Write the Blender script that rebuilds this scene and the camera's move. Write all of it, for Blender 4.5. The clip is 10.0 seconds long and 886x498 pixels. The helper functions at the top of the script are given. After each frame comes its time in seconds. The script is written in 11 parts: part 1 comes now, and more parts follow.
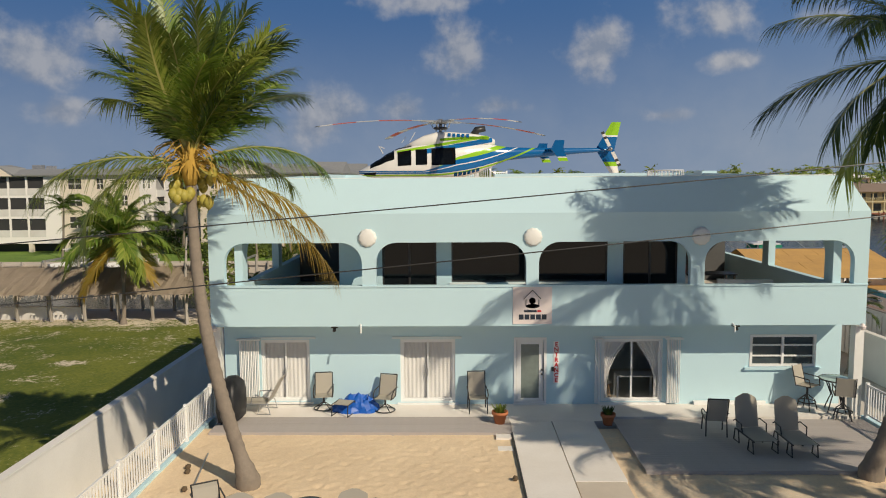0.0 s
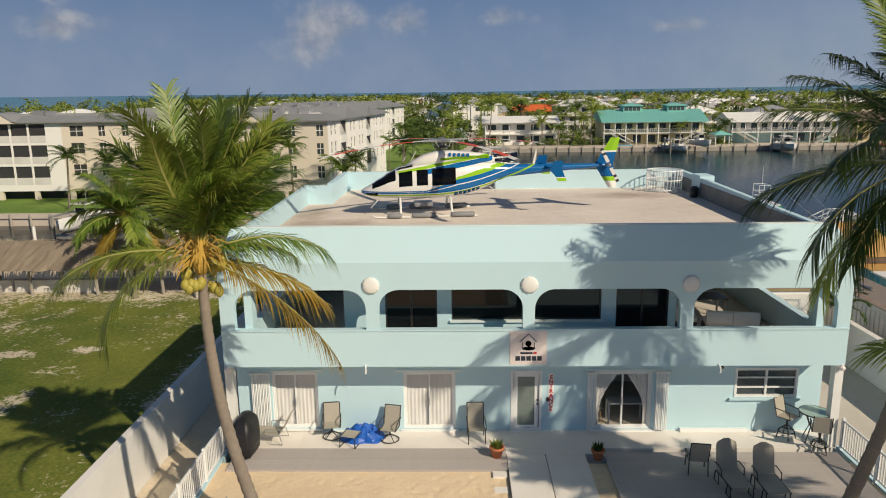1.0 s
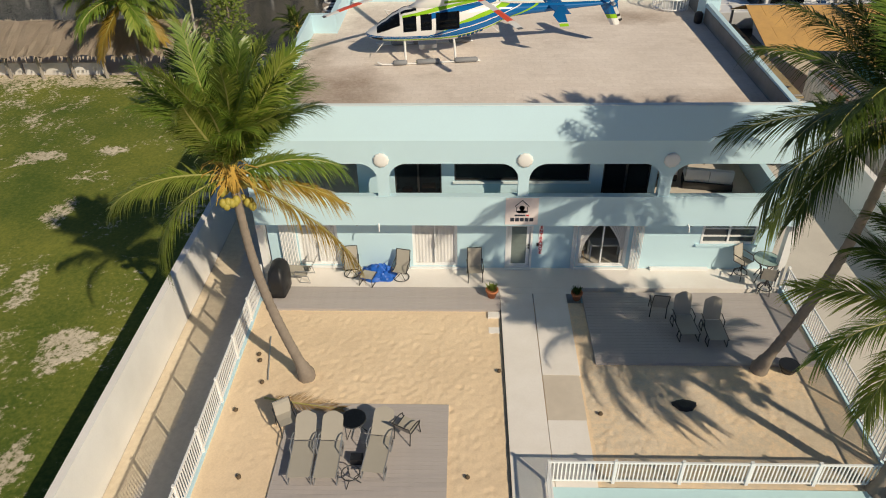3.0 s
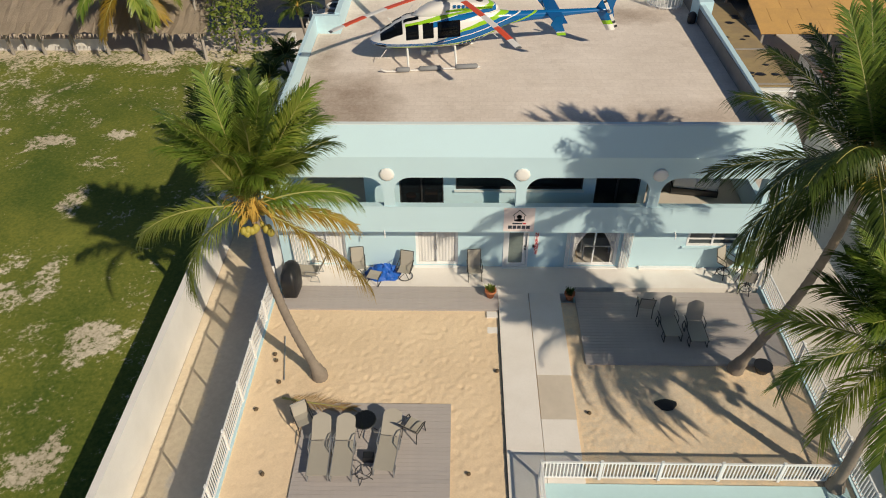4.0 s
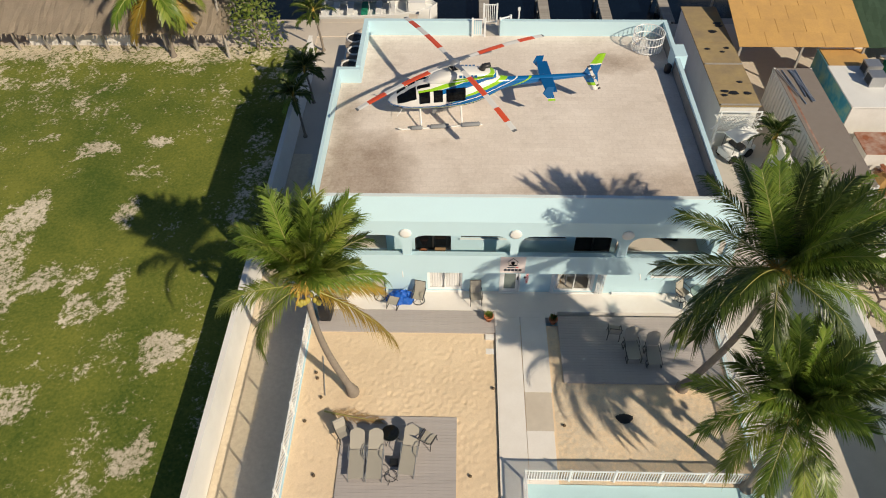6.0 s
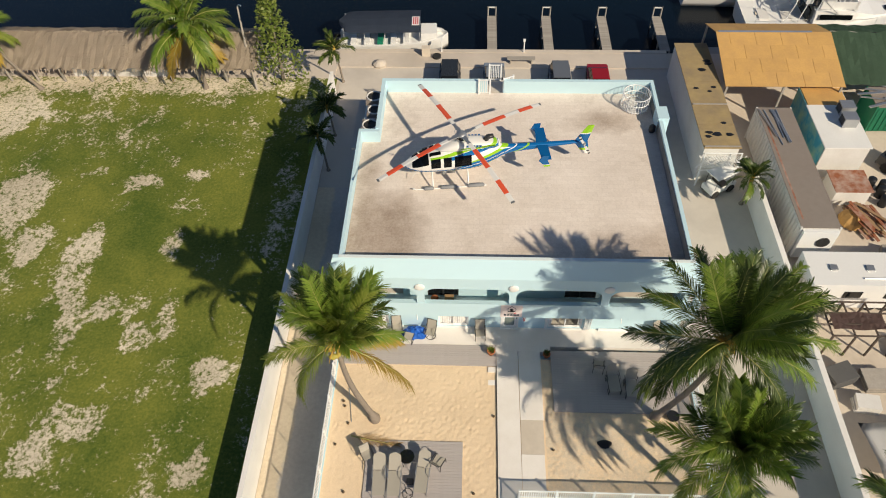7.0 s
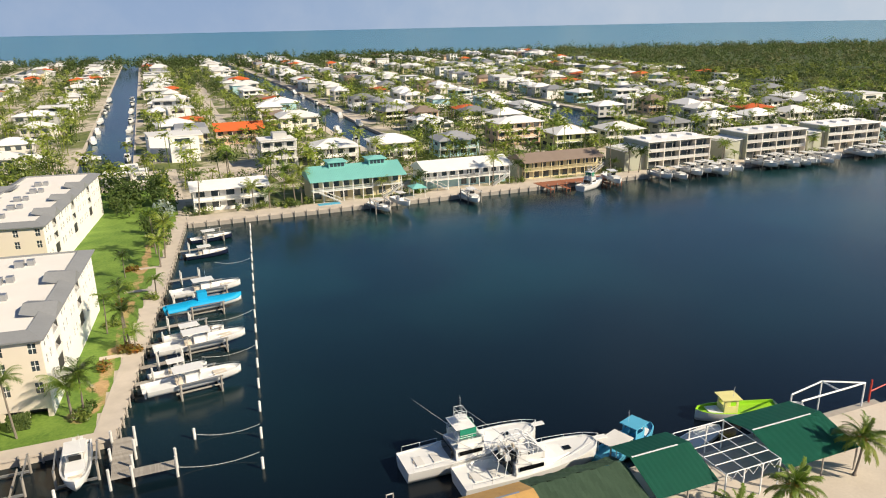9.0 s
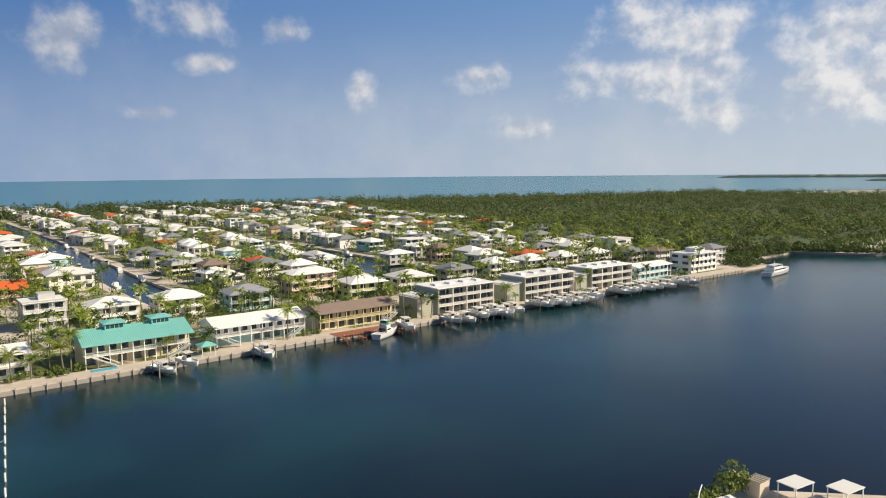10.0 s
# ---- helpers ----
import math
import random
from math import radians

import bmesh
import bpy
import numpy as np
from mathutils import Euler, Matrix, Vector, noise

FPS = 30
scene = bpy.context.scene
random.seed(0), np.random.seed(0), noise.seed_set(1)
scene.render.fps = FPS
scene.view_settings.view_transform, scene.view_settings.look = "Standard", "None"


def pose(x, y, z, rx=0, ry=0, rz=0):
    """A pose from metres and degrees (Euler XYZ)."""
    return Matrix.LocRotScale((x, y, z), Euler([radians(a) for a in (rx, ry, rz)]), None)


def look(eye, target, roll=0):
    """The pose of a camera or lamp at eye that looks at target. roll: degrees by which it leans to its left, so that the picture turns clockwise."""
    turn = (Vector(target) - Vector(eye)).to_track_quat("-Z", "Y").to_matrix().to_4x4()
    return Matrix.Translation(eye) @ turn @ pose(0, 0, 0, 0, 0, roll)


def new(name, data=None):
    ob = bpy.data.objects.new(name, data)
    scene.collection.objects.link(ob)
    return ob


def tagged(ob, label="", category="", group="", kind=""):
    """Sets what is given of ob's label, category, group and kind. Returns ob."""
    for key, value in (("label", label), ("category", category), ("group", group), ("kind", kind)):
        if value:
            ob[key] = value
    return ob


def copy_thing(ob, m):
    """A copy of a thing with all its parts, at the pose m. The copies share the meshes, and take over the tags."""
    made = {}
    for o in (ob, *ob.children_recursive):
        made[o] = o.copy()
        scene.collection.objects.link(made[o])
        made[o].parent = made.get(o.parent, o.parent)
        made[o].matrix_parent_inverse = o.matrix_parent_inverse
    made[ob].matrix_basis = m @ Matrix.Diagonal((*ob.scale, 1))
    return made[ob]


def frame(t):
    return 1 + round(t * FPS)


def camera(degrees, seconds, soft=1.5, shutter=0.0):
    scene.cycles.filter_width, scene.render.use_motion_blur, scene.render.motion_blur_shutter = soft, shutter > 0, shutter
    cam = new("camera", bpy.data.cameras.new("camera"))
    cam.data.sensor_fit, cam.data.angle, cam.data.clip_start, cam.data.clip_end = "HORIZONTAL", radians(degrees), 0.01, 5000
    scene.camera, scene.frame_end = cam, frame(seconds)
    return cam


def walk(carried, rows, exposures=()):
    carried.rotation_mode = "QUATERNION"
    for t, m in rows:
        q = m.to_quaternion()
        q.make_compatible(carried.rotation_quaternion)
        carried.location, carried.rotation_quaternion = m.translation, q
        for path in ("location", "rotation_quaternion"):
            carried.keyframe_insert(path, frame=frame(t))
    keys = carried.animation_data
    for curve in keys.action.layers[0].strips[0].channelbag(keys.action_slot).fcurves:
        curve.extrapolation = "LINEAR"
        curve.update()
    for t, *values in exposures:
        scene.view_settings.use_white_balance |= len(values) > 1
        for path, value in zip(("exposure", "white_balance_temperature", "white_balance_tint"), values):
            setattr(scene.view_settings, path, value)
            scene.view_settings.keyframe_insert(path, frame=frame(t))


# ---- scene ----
cam = camera(63.5, 10.0, soft=1.05)
PATH = [
    (0, (0.148, 1.859, 7.188), (0.113, 3.849, 6.992), -0.4),
    (0.5, (0.28, 1.832, 9.293), (0.236, 3.821, 9.092), -0.6),
    (1, (0.314, 1.66, 11.212), (0.266, 3.614, 10.787), -0.7),
    (1.5, (0.438, 1.829, 13.075), (0.381, 3.709, 12.395), -1.0),
    (2, (0.436, 1.653, 14.314), (0.377, 3.457, 13.454), -1.1),
    (2.5, (0.519, 1.36, 15.609), (0.452, 3.085, 14.6), -1.1),
    (3.8, (0.149, 1.482, 19.312), (0.104, 3.015, 18.029), -0.7),
    (4, (0.178, 1.472, 19.903), (0.132, 3.005, 18.619), -0.8),
    (4.5, (0.07, 1.409, 21.395), (0.028, 2.941, 20.11), -0.5),
    (5, (-0.009, 1.324, 22.875), (-0.047, 2.849, 21.581), -0.4),
    (5.5, (-0.137, 1.228, 24.917), (-0.171, 2.698, 23.561), -0.2),
    (5.7, (-0.167, 1.159, 26.203), (-0.201, 2.579, 24.794), -0.3),
    (6.8, (0.135, 0.959, 33.816), (0.062, 2.229, 32.272), -1.7),
    (7, (0.116, 0.956, 35.29), (0.042, 2.225, 33.745), -1.7),
    (7.5, (-0.257, 0.821, 38.946), (-0.291, 2.269, 37.567), -1.3),
    (8, (-0.477, 0.745, 41.369), (-0.225, 2.425, 40.313), -1.2),
    (8.3, (-0.499, 0.71, 42.375), (-0.094, 2.446, 41.468), -1.1),
    (8.5, (-0.61, 0.66, 42.809), (-0.119, 2.416, 41.988), -1.0),
    (9, (-0.554, 0.86, 43.488), (0.157, 2.632, 42.891), -0.9),
    (9.5, (-0.123, 0.798, 44.41), (0.847, 2.508, 44.044), -0.6),
    (10, (0.076, 0.662, 44.829), (1.309, 2.222, 44.623), -0.4),
]
walk(cam, [(t, look(eye, target, roll)) for t, eye, target, roll in PATH],
     ((0.0, -0.32), (1.0, -0.26), (2.5, -0.24), (4.0, -0.25), (4.5, -0.2), (5.5, -0.1), (7.0, 0.0), (8.0, 0.22), (9.0, 0.4), (9.5, 0.4), (10.0, 0.27)))

# ---- daylight: sun from the front right, a blue sky with scattered clouds ----
SUN_WAY = Vector((1.0, -1.05, 1.02)).normalized()
sun_data = bpy.data.lights.new("sun", "SUN")
sun_data.energy, sun_data.angle, sun_data.color = 4.8, radians(0.55), (1.0, 0.86, 0.66)
sun = new("sun", sun_data)
sun.matrix_world = look((30, -30, 60), Vector((30, -30, 60)) - SUN_WAY)

world = bpy.data.worlds.new("sky")
scene.world = world
world.use_nodes = True
wn, wl = world.node_tree.nodes, world.node_tree.links
wn.clear()
w_out = wn.new("ShaderNodeOutputWorld")
w_bg = wn.new("ShaderNodeBackground")
w_sky = wn.new("ShaderNodeTexSky")
w_sky.sky_type, w_sky.sun_disc = "NISHITA", False
w_sky.sun_elevation = math.asin(SUN_WAY.z)
w_sky.sun_rotation = math.atan2(SUN_WAY.x, SUN_WAY.y)
w_sky.altitude, w_sky.air_density, w_sky.dust_density, w_sky.ozone_density = 30, 1.0, 0.6, 2.0
w_co = wn.new("ShaderNodeTexCoord")
w_sep = wn.new("ShaderNodeSeparateXYZ")
wl.new(w_co.outputs["Generated"], w_sep.inputs[0])


def w_math(op, a, b=None, clamp=False):
    n = wn.new("ShaderNodeMath")
    n.operation, n.use_clamp = op, clamp
    for i, v in enumerate((a, b)):
        if v is None:
            continue
        if isinstance(v, (int, float)):
            n.inputs[i].default_value = v
        else:
            wl.new(v, n.inputs[i])
    return n.outputs[0]


def w_vec(op, a, b, c=None):
    n = wn.new("ShaderNodeVectorMath")
    n.operation = op
    for i, v in enumerate((a, b, c)):
        if v is None:
            continue
        if isinstance(v, tuple):
            n.inputs[i].default_value = v
        else:
            wl.new(v, n.inputs[i])
    return n


def w_range(value, a, b, c, d, smooth=False):
    n = wn.new("ShaderNodeMapRange")
    if smooth:
        n.interpolation_type = "SMOOTHSTEP"
    for k, v in zip(("From Min", "From Max", "To Min", "To Max"), (a, b, c, d)):
        n.inputs[k].default_value = v
    wl.new(value, n.inputs["Value"])
    return n.outputs[0]


def w_blend(fac, a, b):
    n = wn.new("ShaderNodeMix")
    n.data_type = "RGBA"
    wl.new(fac, n.inputs["Factor"])
    for k, v in (("A", a), ("B", b)):
        if isinstance(v, tuple):
            n.inputs[k].default_value = (*v, 1)
        else:
            wl.new(v, n.inputs[k])
    return n.outputs["Result"]


def w_noise(scale, detail, rough, vec):
    n = wn.new("ShaderNodeTexNoise")
    n.inputs["Scale"].default_value, n.inputs["Detail"].default_value, n.inputs["Roughness"].default_value = scale, detail, rough
    wl.new(vec, n.inputs["Vector"])
    return n.outputs["Fac"]


# clear air: pale sea haze low down, brighter towards the east, deep blue above, the sky model higher up
Z = w_sep.outputs["Z"]
east = w_range(w_sep.outputs["X"], 0.15, 0.95, 0.0, 1.0)
haze = w_blend(east, (3.1, 4.2, 6.1), (5.6, 6.4, 7.2))
deep = w_blend(east, (0.9, 2.15, 4.8), (2.1, 3.7, 6.5))
air = w_blend(w_range(Z, 0.0, 0.25, 0.0, 1.0, True), haze, deep)
high = w_vec("MULTIPLY", w_sky.outputs[0], (0.72, 0.72, 0.72)).outputs[0]
air = w_blend(w_range(Z, 0.24, 0.6, 0.0, 1.0, True), air, high)
# cumulus heaps: bearing, height, half width, half height
HEAPS = ((-0.526, 0.15, 0.075, 0.042), (-0.44, 0.178, 0.06, 0.032), (-0.5, 0.085, 0.06, 0.018), (0.005, 0.172, 0.05, 0.052), (-0.04, 0.238, 0.1, 0.022), (-0.07, 0.093, 0.036, 0.024), (0.06, 0.098, 0.036, 0.016), (-0.19, 0.085, 0.06, 0.05), (0.34, 0.205, 0.072, 0.036), (0.19, 0.168, 0.055, 0.044), (0.45, 0.19, 0.03, 0.02), (0.559, 0.122, 0.022, 0.03), (0.357, 0.146, 0.035, 0.015), (0.72, 0.133, 0.05, 0.022))
BANKS = ((0.98, 0.185, 0.105, 0.062), (0.96, 0.125, 0.125, 0.04), (1.18, 0.165, 0.10, 0.05), (1.19, 0.105, 0.11, 0.05), (1.03, 0.076, 0.06, 0.022), (0.785, 0.06, 0.042, 0.018), (0.28, 0.08, 0.036, 0.012), (-0.75, 0.17, 0.14, 0.06), (1.55, 0.16, 0.16, 0.07))
w_ang = wn.new("ShaderNodeCombineXYZ")
wl.new(w_math("ARCTAN2", w_sep.outputs["X"], w_sep.outputs["Y"]), w_ang.inputs[0])
wl.new(w_math("ARCSINE", Z), w_ang.inputs[1])
near = None
for a, e, w, h in HEAPS + BANKS:
    d = w_vec("MULTIPLY_ADD", w_ang.outputs[0], (1 / w, 1 / h, 0), (-a / w, -e / h, 0))
    ln = wn.new("ShaderNodeVectorMath")
    ln.operation = "LENGTH"
    wl.new(d.outputs[0], ln.inputs[0])
    near = ln.outputs["Value"] if near is None else w_math("MINIMUM", near, ln.outputs["Value"])
billow = w_noise(17, 7, 0.56, w_ang.outputs[0])
lit_side = w_noise(17, 7, 0.56, w_vec("ADD", w_ang.outputs[0], (0.010, 0.012, 0)).outputs[0])
body = w_math("ADD", w_math("SUBTRACT", 1.0, near), w_math("MULTIPLY", w_math("SUBTRACT", billow, 0.5), 2.6))
# thin scattered cloud over the rest of the sky
over = w_range(w_noise(5.0, 6, 0.55, w_vec("MULTIPLY", w_co.outputs["Generated"], (1.0, 1.0, 2.1)).outputs[0]), 0.56, 0.74, 0.0, 0.5)
over = w_math("MULTIPLY", over, w_range(Z, 0.26, 0.4, 0.0, 1.0))
fac = w_math("MAXIMUM", w_range(body, -0.15, 0.85, 0.0, 0.88, True), over)
veil = w_math("MULTIPLY", w_range(w_noise(9, 5, 0.6, w_ang.outputs[0]), 0.42, 0.7, 0.0, 0.42), w_range(Z, 0.02, 0.2, 1.0, 0.0))
air = w_blend(w_math("MULTIPLY", veil, w_range(east, 0.0, 0.8, 0.35, 1.0)), air, (6.8, 7.0, 7.4))
shade = w_range(w_math("SUBTRACT", billow, lit_side), -0.10, 0.10, 0.0, 1.0)
puff = w_blend(shade, w_blend(east, (3.6, 4.2, 5.4), (5.6, 6.1, 7.0)), w_blend(east, (6.0, 6.2, 6.8), (9.6, 9.4, 9.2)))
wl.new(w_blend(fac, air, puff), w_bg.inputs["Color"])
w_bg.inputs["Strength"].default_value = 0.075
wl.new(w_bg.outputs[0], w_out.inputs[0])


# ---- materials ----
def material(name, col, rough=0.6, metal=0.0, var=0.12, fine=9.0, coarse=0.7, bump=0.15, other=None, stain=0.5, random_tint=0.0, spec=0.5, glass=0.0, alpha_noise=None):
    """A surface with a fine grain and coarse stains: col drifts towards other (or a darker tone of itself)."""
    m = bpy.data.materials.new(name)
    m.use_nodes = True
    n, l = m.node_tree.nodes, m.node_tree.links
    p = n["Principled BSDF"]
    p.inputs["Roughness"].default_value, p.inputs["Metallic"].default_value = rough, metal
    p.inputs["Specular IOR Level"].default_value = spec
    co = n.new("ShaderNodeTexCoord")
    a, b = n.new("ShaderNodeTexNoise"), n.new("ShaderNodeTexNoise")
    a.inputs["Scale"].default_value, a.inputs["Detail"].default_value = fine, 4
    b.inputs["Scale"].default_value, b.inputs["Detail"].default_value, b.inputs["Roughness"].default_value = coarse, 5, 0.6
    for t in (a, b):
        l.new(co.outputs["Object"], t.inputs["Vector"])
    dark = other if other else tuple(c * (1 - var * 2.2) for c in col)
    lite = tuple(min(1, c * (1 + var)) for c in col)
    ramp = n.new("ShaderNodeMapRange")
    ramp.inputs["From Min"].default_value, ramp.inputs["From Max"].default_value = 0.4, 0.75
    ramp.inputs["To Max"].default_value = stain
    l.new(b.outputs["Fac"], ramp.inputs["Value"])
    m1, m2 = n.new("ShaderNodeMix"), n.new("ShaderNodeMix")
    m1.data_type = m2.data_type = "RGBA"
    m1.inputs["A"].default_value = (*tuple(c * (1 - var) for c in col), 1)
    m1.inputs["B"].default_value = (*lite, 1)
    l.new(a.outputs["Fac"], m1.inputs["Factor"])
    l.new(m1.outputs["Result"], m2.inputs["A"])
    m2.inputs["B"].default_value = (*dark, 1)
    l.new(ramp.outputs[0], m2.inputs["Factor"])
    out = m2.outputs["Result"]
    if random_tint:
        info, hsv, mr = n.new("ShaderNodeObjectInfo"), n.new("ShaderNodeHueSaturation"), n.new("ShaderNodeMapRange")
        mr.inputs["To Min"].default_value, mr.inputs["To Max"].default_value = 1 - random_tint, 1 + random_tint
        l.new(info.outputs["Random"], mr.inputs["Value"])
        l.new(mr.outputs[0], hsv.inputs["Value"])
        l.new(out, hsv.inputs["Color"])
        out = hsv.outputs["Color"]
    l.new(out, p.inputs["Base Color"])
    if bump:
        bp = n.new("ShaderNodeBump")
        bp.inputs["Strength"].default_value, bp.inputs["Distance"].default_value = bump, 0.02
        l.new(a.outputs["Fac"], bp.inputs["Height"])
        l.new(bp.outputs[0], p.inputs["Normal"])
    if glass:
        p.inputs["Transmission Weight"].default_value = glass
    return m


def leafy(name, col, other, rough=0.45, random_tint=0.18):
    """Foliage: tint by island and by object, light let through."""
    m = bpy.data.materials.new(name)
    m.use_nodes = True
    n, l = m.node_tree.nodes, m.node_tree.links
    p = n["Principled BSDF"]
    p.inputs["Roughness"].default_value = rough
    geo, info, mix, hsv, mr = (n.new(k) for k in ("ShaderNodeNewGeometry", "ShaderNodeObjectInfo", "ShaderNodeMix", "ShaderNodeHueSaturation", "ShaderNodeMapRange"))
    mix.data_type = "RGBA"
    mix.inputs["A"].default_value, mix.inputs["B"].default_value = (*col, 1), (*other, 1)
    l.new(geo.outputs["Random Per Island"], mix.inputs["Factor"])
    mr.inputs["To Min"].default_value, mr.inputs["To Max"].default_value = 1 - random_tint, 1 + random_tint
    l.new(info.outputs["Random"], mr.inputs["Value"])
    l.new(mr.outputs[0], hsv.inputs["Value"])
    l.new(mix.outputs["Result"], hsv.inputs["Color"])
    l.new(hsv.outputs["Color"], p.inputs["Base Color"])
    tr, add = n.new("ShaderNodeBsdfTranslucent"), n.new("ShaderNodeMixShader")
    add.inputs[0].default_value = 0.36
    l.new(hsv.outputs["Color"], tr.inputs["Color"])
    l.new(p.outputs[0], add.inputs[1])
    l.new(tr.outputs[0], add.inputs[2])
    l.new(add.outputs[0], n["Material Output"].inputs["Surface"])
    return m


M = {}


def mk(name, col, **k):
    M[name] = material(name, col, **k)


mk("house_blue", (0.53, 0.73, 0.80), rough=0.75, var=0.04, fine=30, coarse=0.5, bump=0.08, stain=0.2, other=(0.46, 0.60, 0.68))
mk("house_trim", (0.72, 0.80, 0.80), rough=0.7, var=0.04, stain=0.25)
mk("white_paint", (0.80, 0.80, 0.77), rough=0.55, var=0.04, stain=0.25, other=(0.62, 0.60, 0.55))
mk("white_vinyl", (0.82, 0.83, 0.82), rough=0.35, var=0.03, bump=0.02, stain=0.15)
mk("white_stucco", (0.82, 0.80, 0.76), rough=0.85, var=0.05, fine=22, coarse=0.35, bump=0.25, stain=0.45, other=(0.60, 0.58, 0.54))
mk("roof_deck", (0.50, 0.44, 0.39), rough=0.85, var=0.07, fine=14, coarse=0.22, bump=0.2, stain=0.55, other=(0.40, 0.34, 0.29))
mk("roof_stain", (0.16, 0.12, 0.10), rough=0.9, var=0.2)
mk("concrete", (0.60, 0.55, 0.48), rough=0.88, var=0.08, fine=16, coarse=0.3, bump=0.25, stain=0.55, other=(0.38, 0.34, 0.30))
mk("path_paint", (0.82, 0.78, 0.73), rough=0.8, var=0.05, fine=20, coarse=0.6, bump=0.12, stain=0.4, other=(0.64, 0.58, 0.50))
mk("deck_grey", (0.45, 0.41, 0.39), rough=0.7, var=0.06, fine=7, coarse=0.5, bump=0.1, stain=0.4, random_tint=0.03)
mk("sand", (0.62, 0.47, 0.30), rough=0.95, var=0.10, fine=5.5, coarse=0.6, bump=0.55, stain=0.4, other=(0.54, 0.40, 0.25))
mk("dirt", (0.62, 0.55, 0.46), rough=0.95, var=0.12, fine=3.2, coarse=0.16, bump=0.5, stain=0.7, other=(0.48, 0.41, 0.33))
mk("quay_concrete", (0.60, 0.53, 0.45), rough=0.9, var=0.08, fine=4, coarse=0.25, bump=0.2, stain=0.5, other=(0.36, 0.32, 0.27))
mk("bark", (0.25, 0.21, 0.17), rough=0.9, var=0.18, fine=11, coarse=2, bump=0.6, stain=0.5)
mk("dry_frond", (0.36, 0.22, 0.07), rough=0.8, var=0.2, fine=8)
mk("coconut", (0.40, 0.33, 0.06), rough=0.6, var=0.2, fine=3, other=(0.22, 0.25, 0.04))
mk("coconut_husk", (0.50, 0.32, 0.06), rough=0.9, var=0.25, fine=6)
mk("old_nut", (0.12, 0.085, 0.05), rough=0.9, var=0.25, fine=8)
# dark grey carries the parapet's shade as well as its stains
mk("parapet_grime", (0.24, 0.24, 0.23), rough=0.9, var=0.2, fine=4, coarse=0.6, stain=0.6, other=(0.14, 0.13, 0.12))
mk("old_steel", (0.10, 0.075, 0.06), rough=0.85, var=0.3, fine=5)
mk("faded_tarp", (0.17, 0.11, 0.095), rough=0.7, var=0.15, fine=3)
mk("dark_metal", (0.05, 0.05, 0.05), rough=0.4, metal=0.3, var=0.1, bump=0.03)
mk("grey_metal", (0.45, 0.46, 0.47), rough=0.4, metal=0.7, var=0.1, bump=0.05)
mk("steel", (0.62, 0.62, 0.60), rough=0.3, metal=0.85, var=0.06, bump=0.03)
mk("sling_mesh", (0.40, 0.37, 0.31), rough=0.8, var=0.07, fine=60, bump=0.2)
mk("terracotta", (0.48, 0.17, 0.07), rough=0.8, var=0.12, fine=12)
mk("blue_tarp", (0.01, 0.11, 0.50), rough=0.45, var=0.2, fine=3, bump=0.4)
mk("black_cover", (0.012, 0.013, 0.016), rough=0.5, var=0.3, fine=4, bump=0.5)
mk("frond_rib", (0.34, 0.33, 0.10), rough=0.5, var=0.15, fine=6)
mk("curtain", (0.92, 0.91, 0.89), rough=0.9, var=0.04, fine=14)
# near-black: stands in for room shade, and colours some dark boatyard goods
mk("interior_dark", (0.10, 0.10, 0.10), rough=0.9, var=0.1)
mk("interior_floor", (0.62, 0.57, 0.50), rough=0.6, var=0.1)
mk("wood", (0.33, 0.21, 0.11), rough=0.7, var=0.15, fine=7)
mk("weathered_wood", (0.36, 0.33, 0.29), rough=0.9, var=0.15, fine=8, coarse=1.2, bump=0.4, random_tint=0.15)
mk("plywood", (0.57, 0.34, 0.11), rough=0.75, var=0.12, fine=9, coarse=0.9, bump=0.1, stain=0.6, other=(0.42, 0.25, 0.10), random_tint=0.05)
mk("thatch", (0.50, 0.42, 0.325), rough=0.97, var=0.25, fine=16, coarse=0.9, bump=0.9, stain=0.5, other=(0.36, 0.295, 0.225))
mk("green_paint", (0.005, 0.15, 0.075), rough=0.5, var=0.1, fine=5)
mk("green_canvas", (0.09, 0.16, 0.10), rough=0.8, var=0.12, fine=4, coarse=0.6, bump=0.3, stain=0.5)
mk("green_metal_roof", (0.012, 0.15, 0.095), rough=0.5, var=0.08, fine=3)
mk("shed_white", (0.70, 0.69, 0.66), rough=0.7, var=0.05, coarse=0.5, stain=0.5, other=(0.52, 0.49, 0.45))
mk("shed_roof", (0.36, 0.27, 0.13), rough=0.9, var=0.18, fine=3, coarse=0.8, stain=0.7, other=(0.22, 0.17, 0.12))
mk("container_grey", (0.25, 0.215, 0.185), rough=0.7, var=0.1, fine=3, coarse=0.6, stain=0.6, other=(0.23, 0.19, 0.16))
mk("mural_blue", (0.03, 0.30, 0.45), rough=0.6, var=0.25, fine=1.6, coarse=0.8, stain=0.8, other=(0.45, 0.55, 0.20))
mk("rust", (0.27, 0.09, 0.04), rough=0.9, var=0.3, fine=4, coarse=1.5, stain=0.8, other=(0.50, 0.42, 0.36))
mk("tyre", (0.02, 0.02, 0.02), rough=0.85, var=0.2)
mk("car_black", (0.025, 0.03, 0.036), rough=0.18, var=0.05, bump=0, spec=0.7)
mk("car_silver", (0.38, 0.42, 0.45), rough=0.25, metal=0.5, var=0.03, bump=0)
mk("car_grey", (0.17, 0.19, 0.22), rough=0.22, metal=0.3, var=0.03, bump=0)
mk("car_red", (0.27, 0.012, 0.02), rough=0.22, var=0.03, bump=0)
mk("machine_red", (0.55, 0.05, 0.03), rough=0.4, var=0.08)
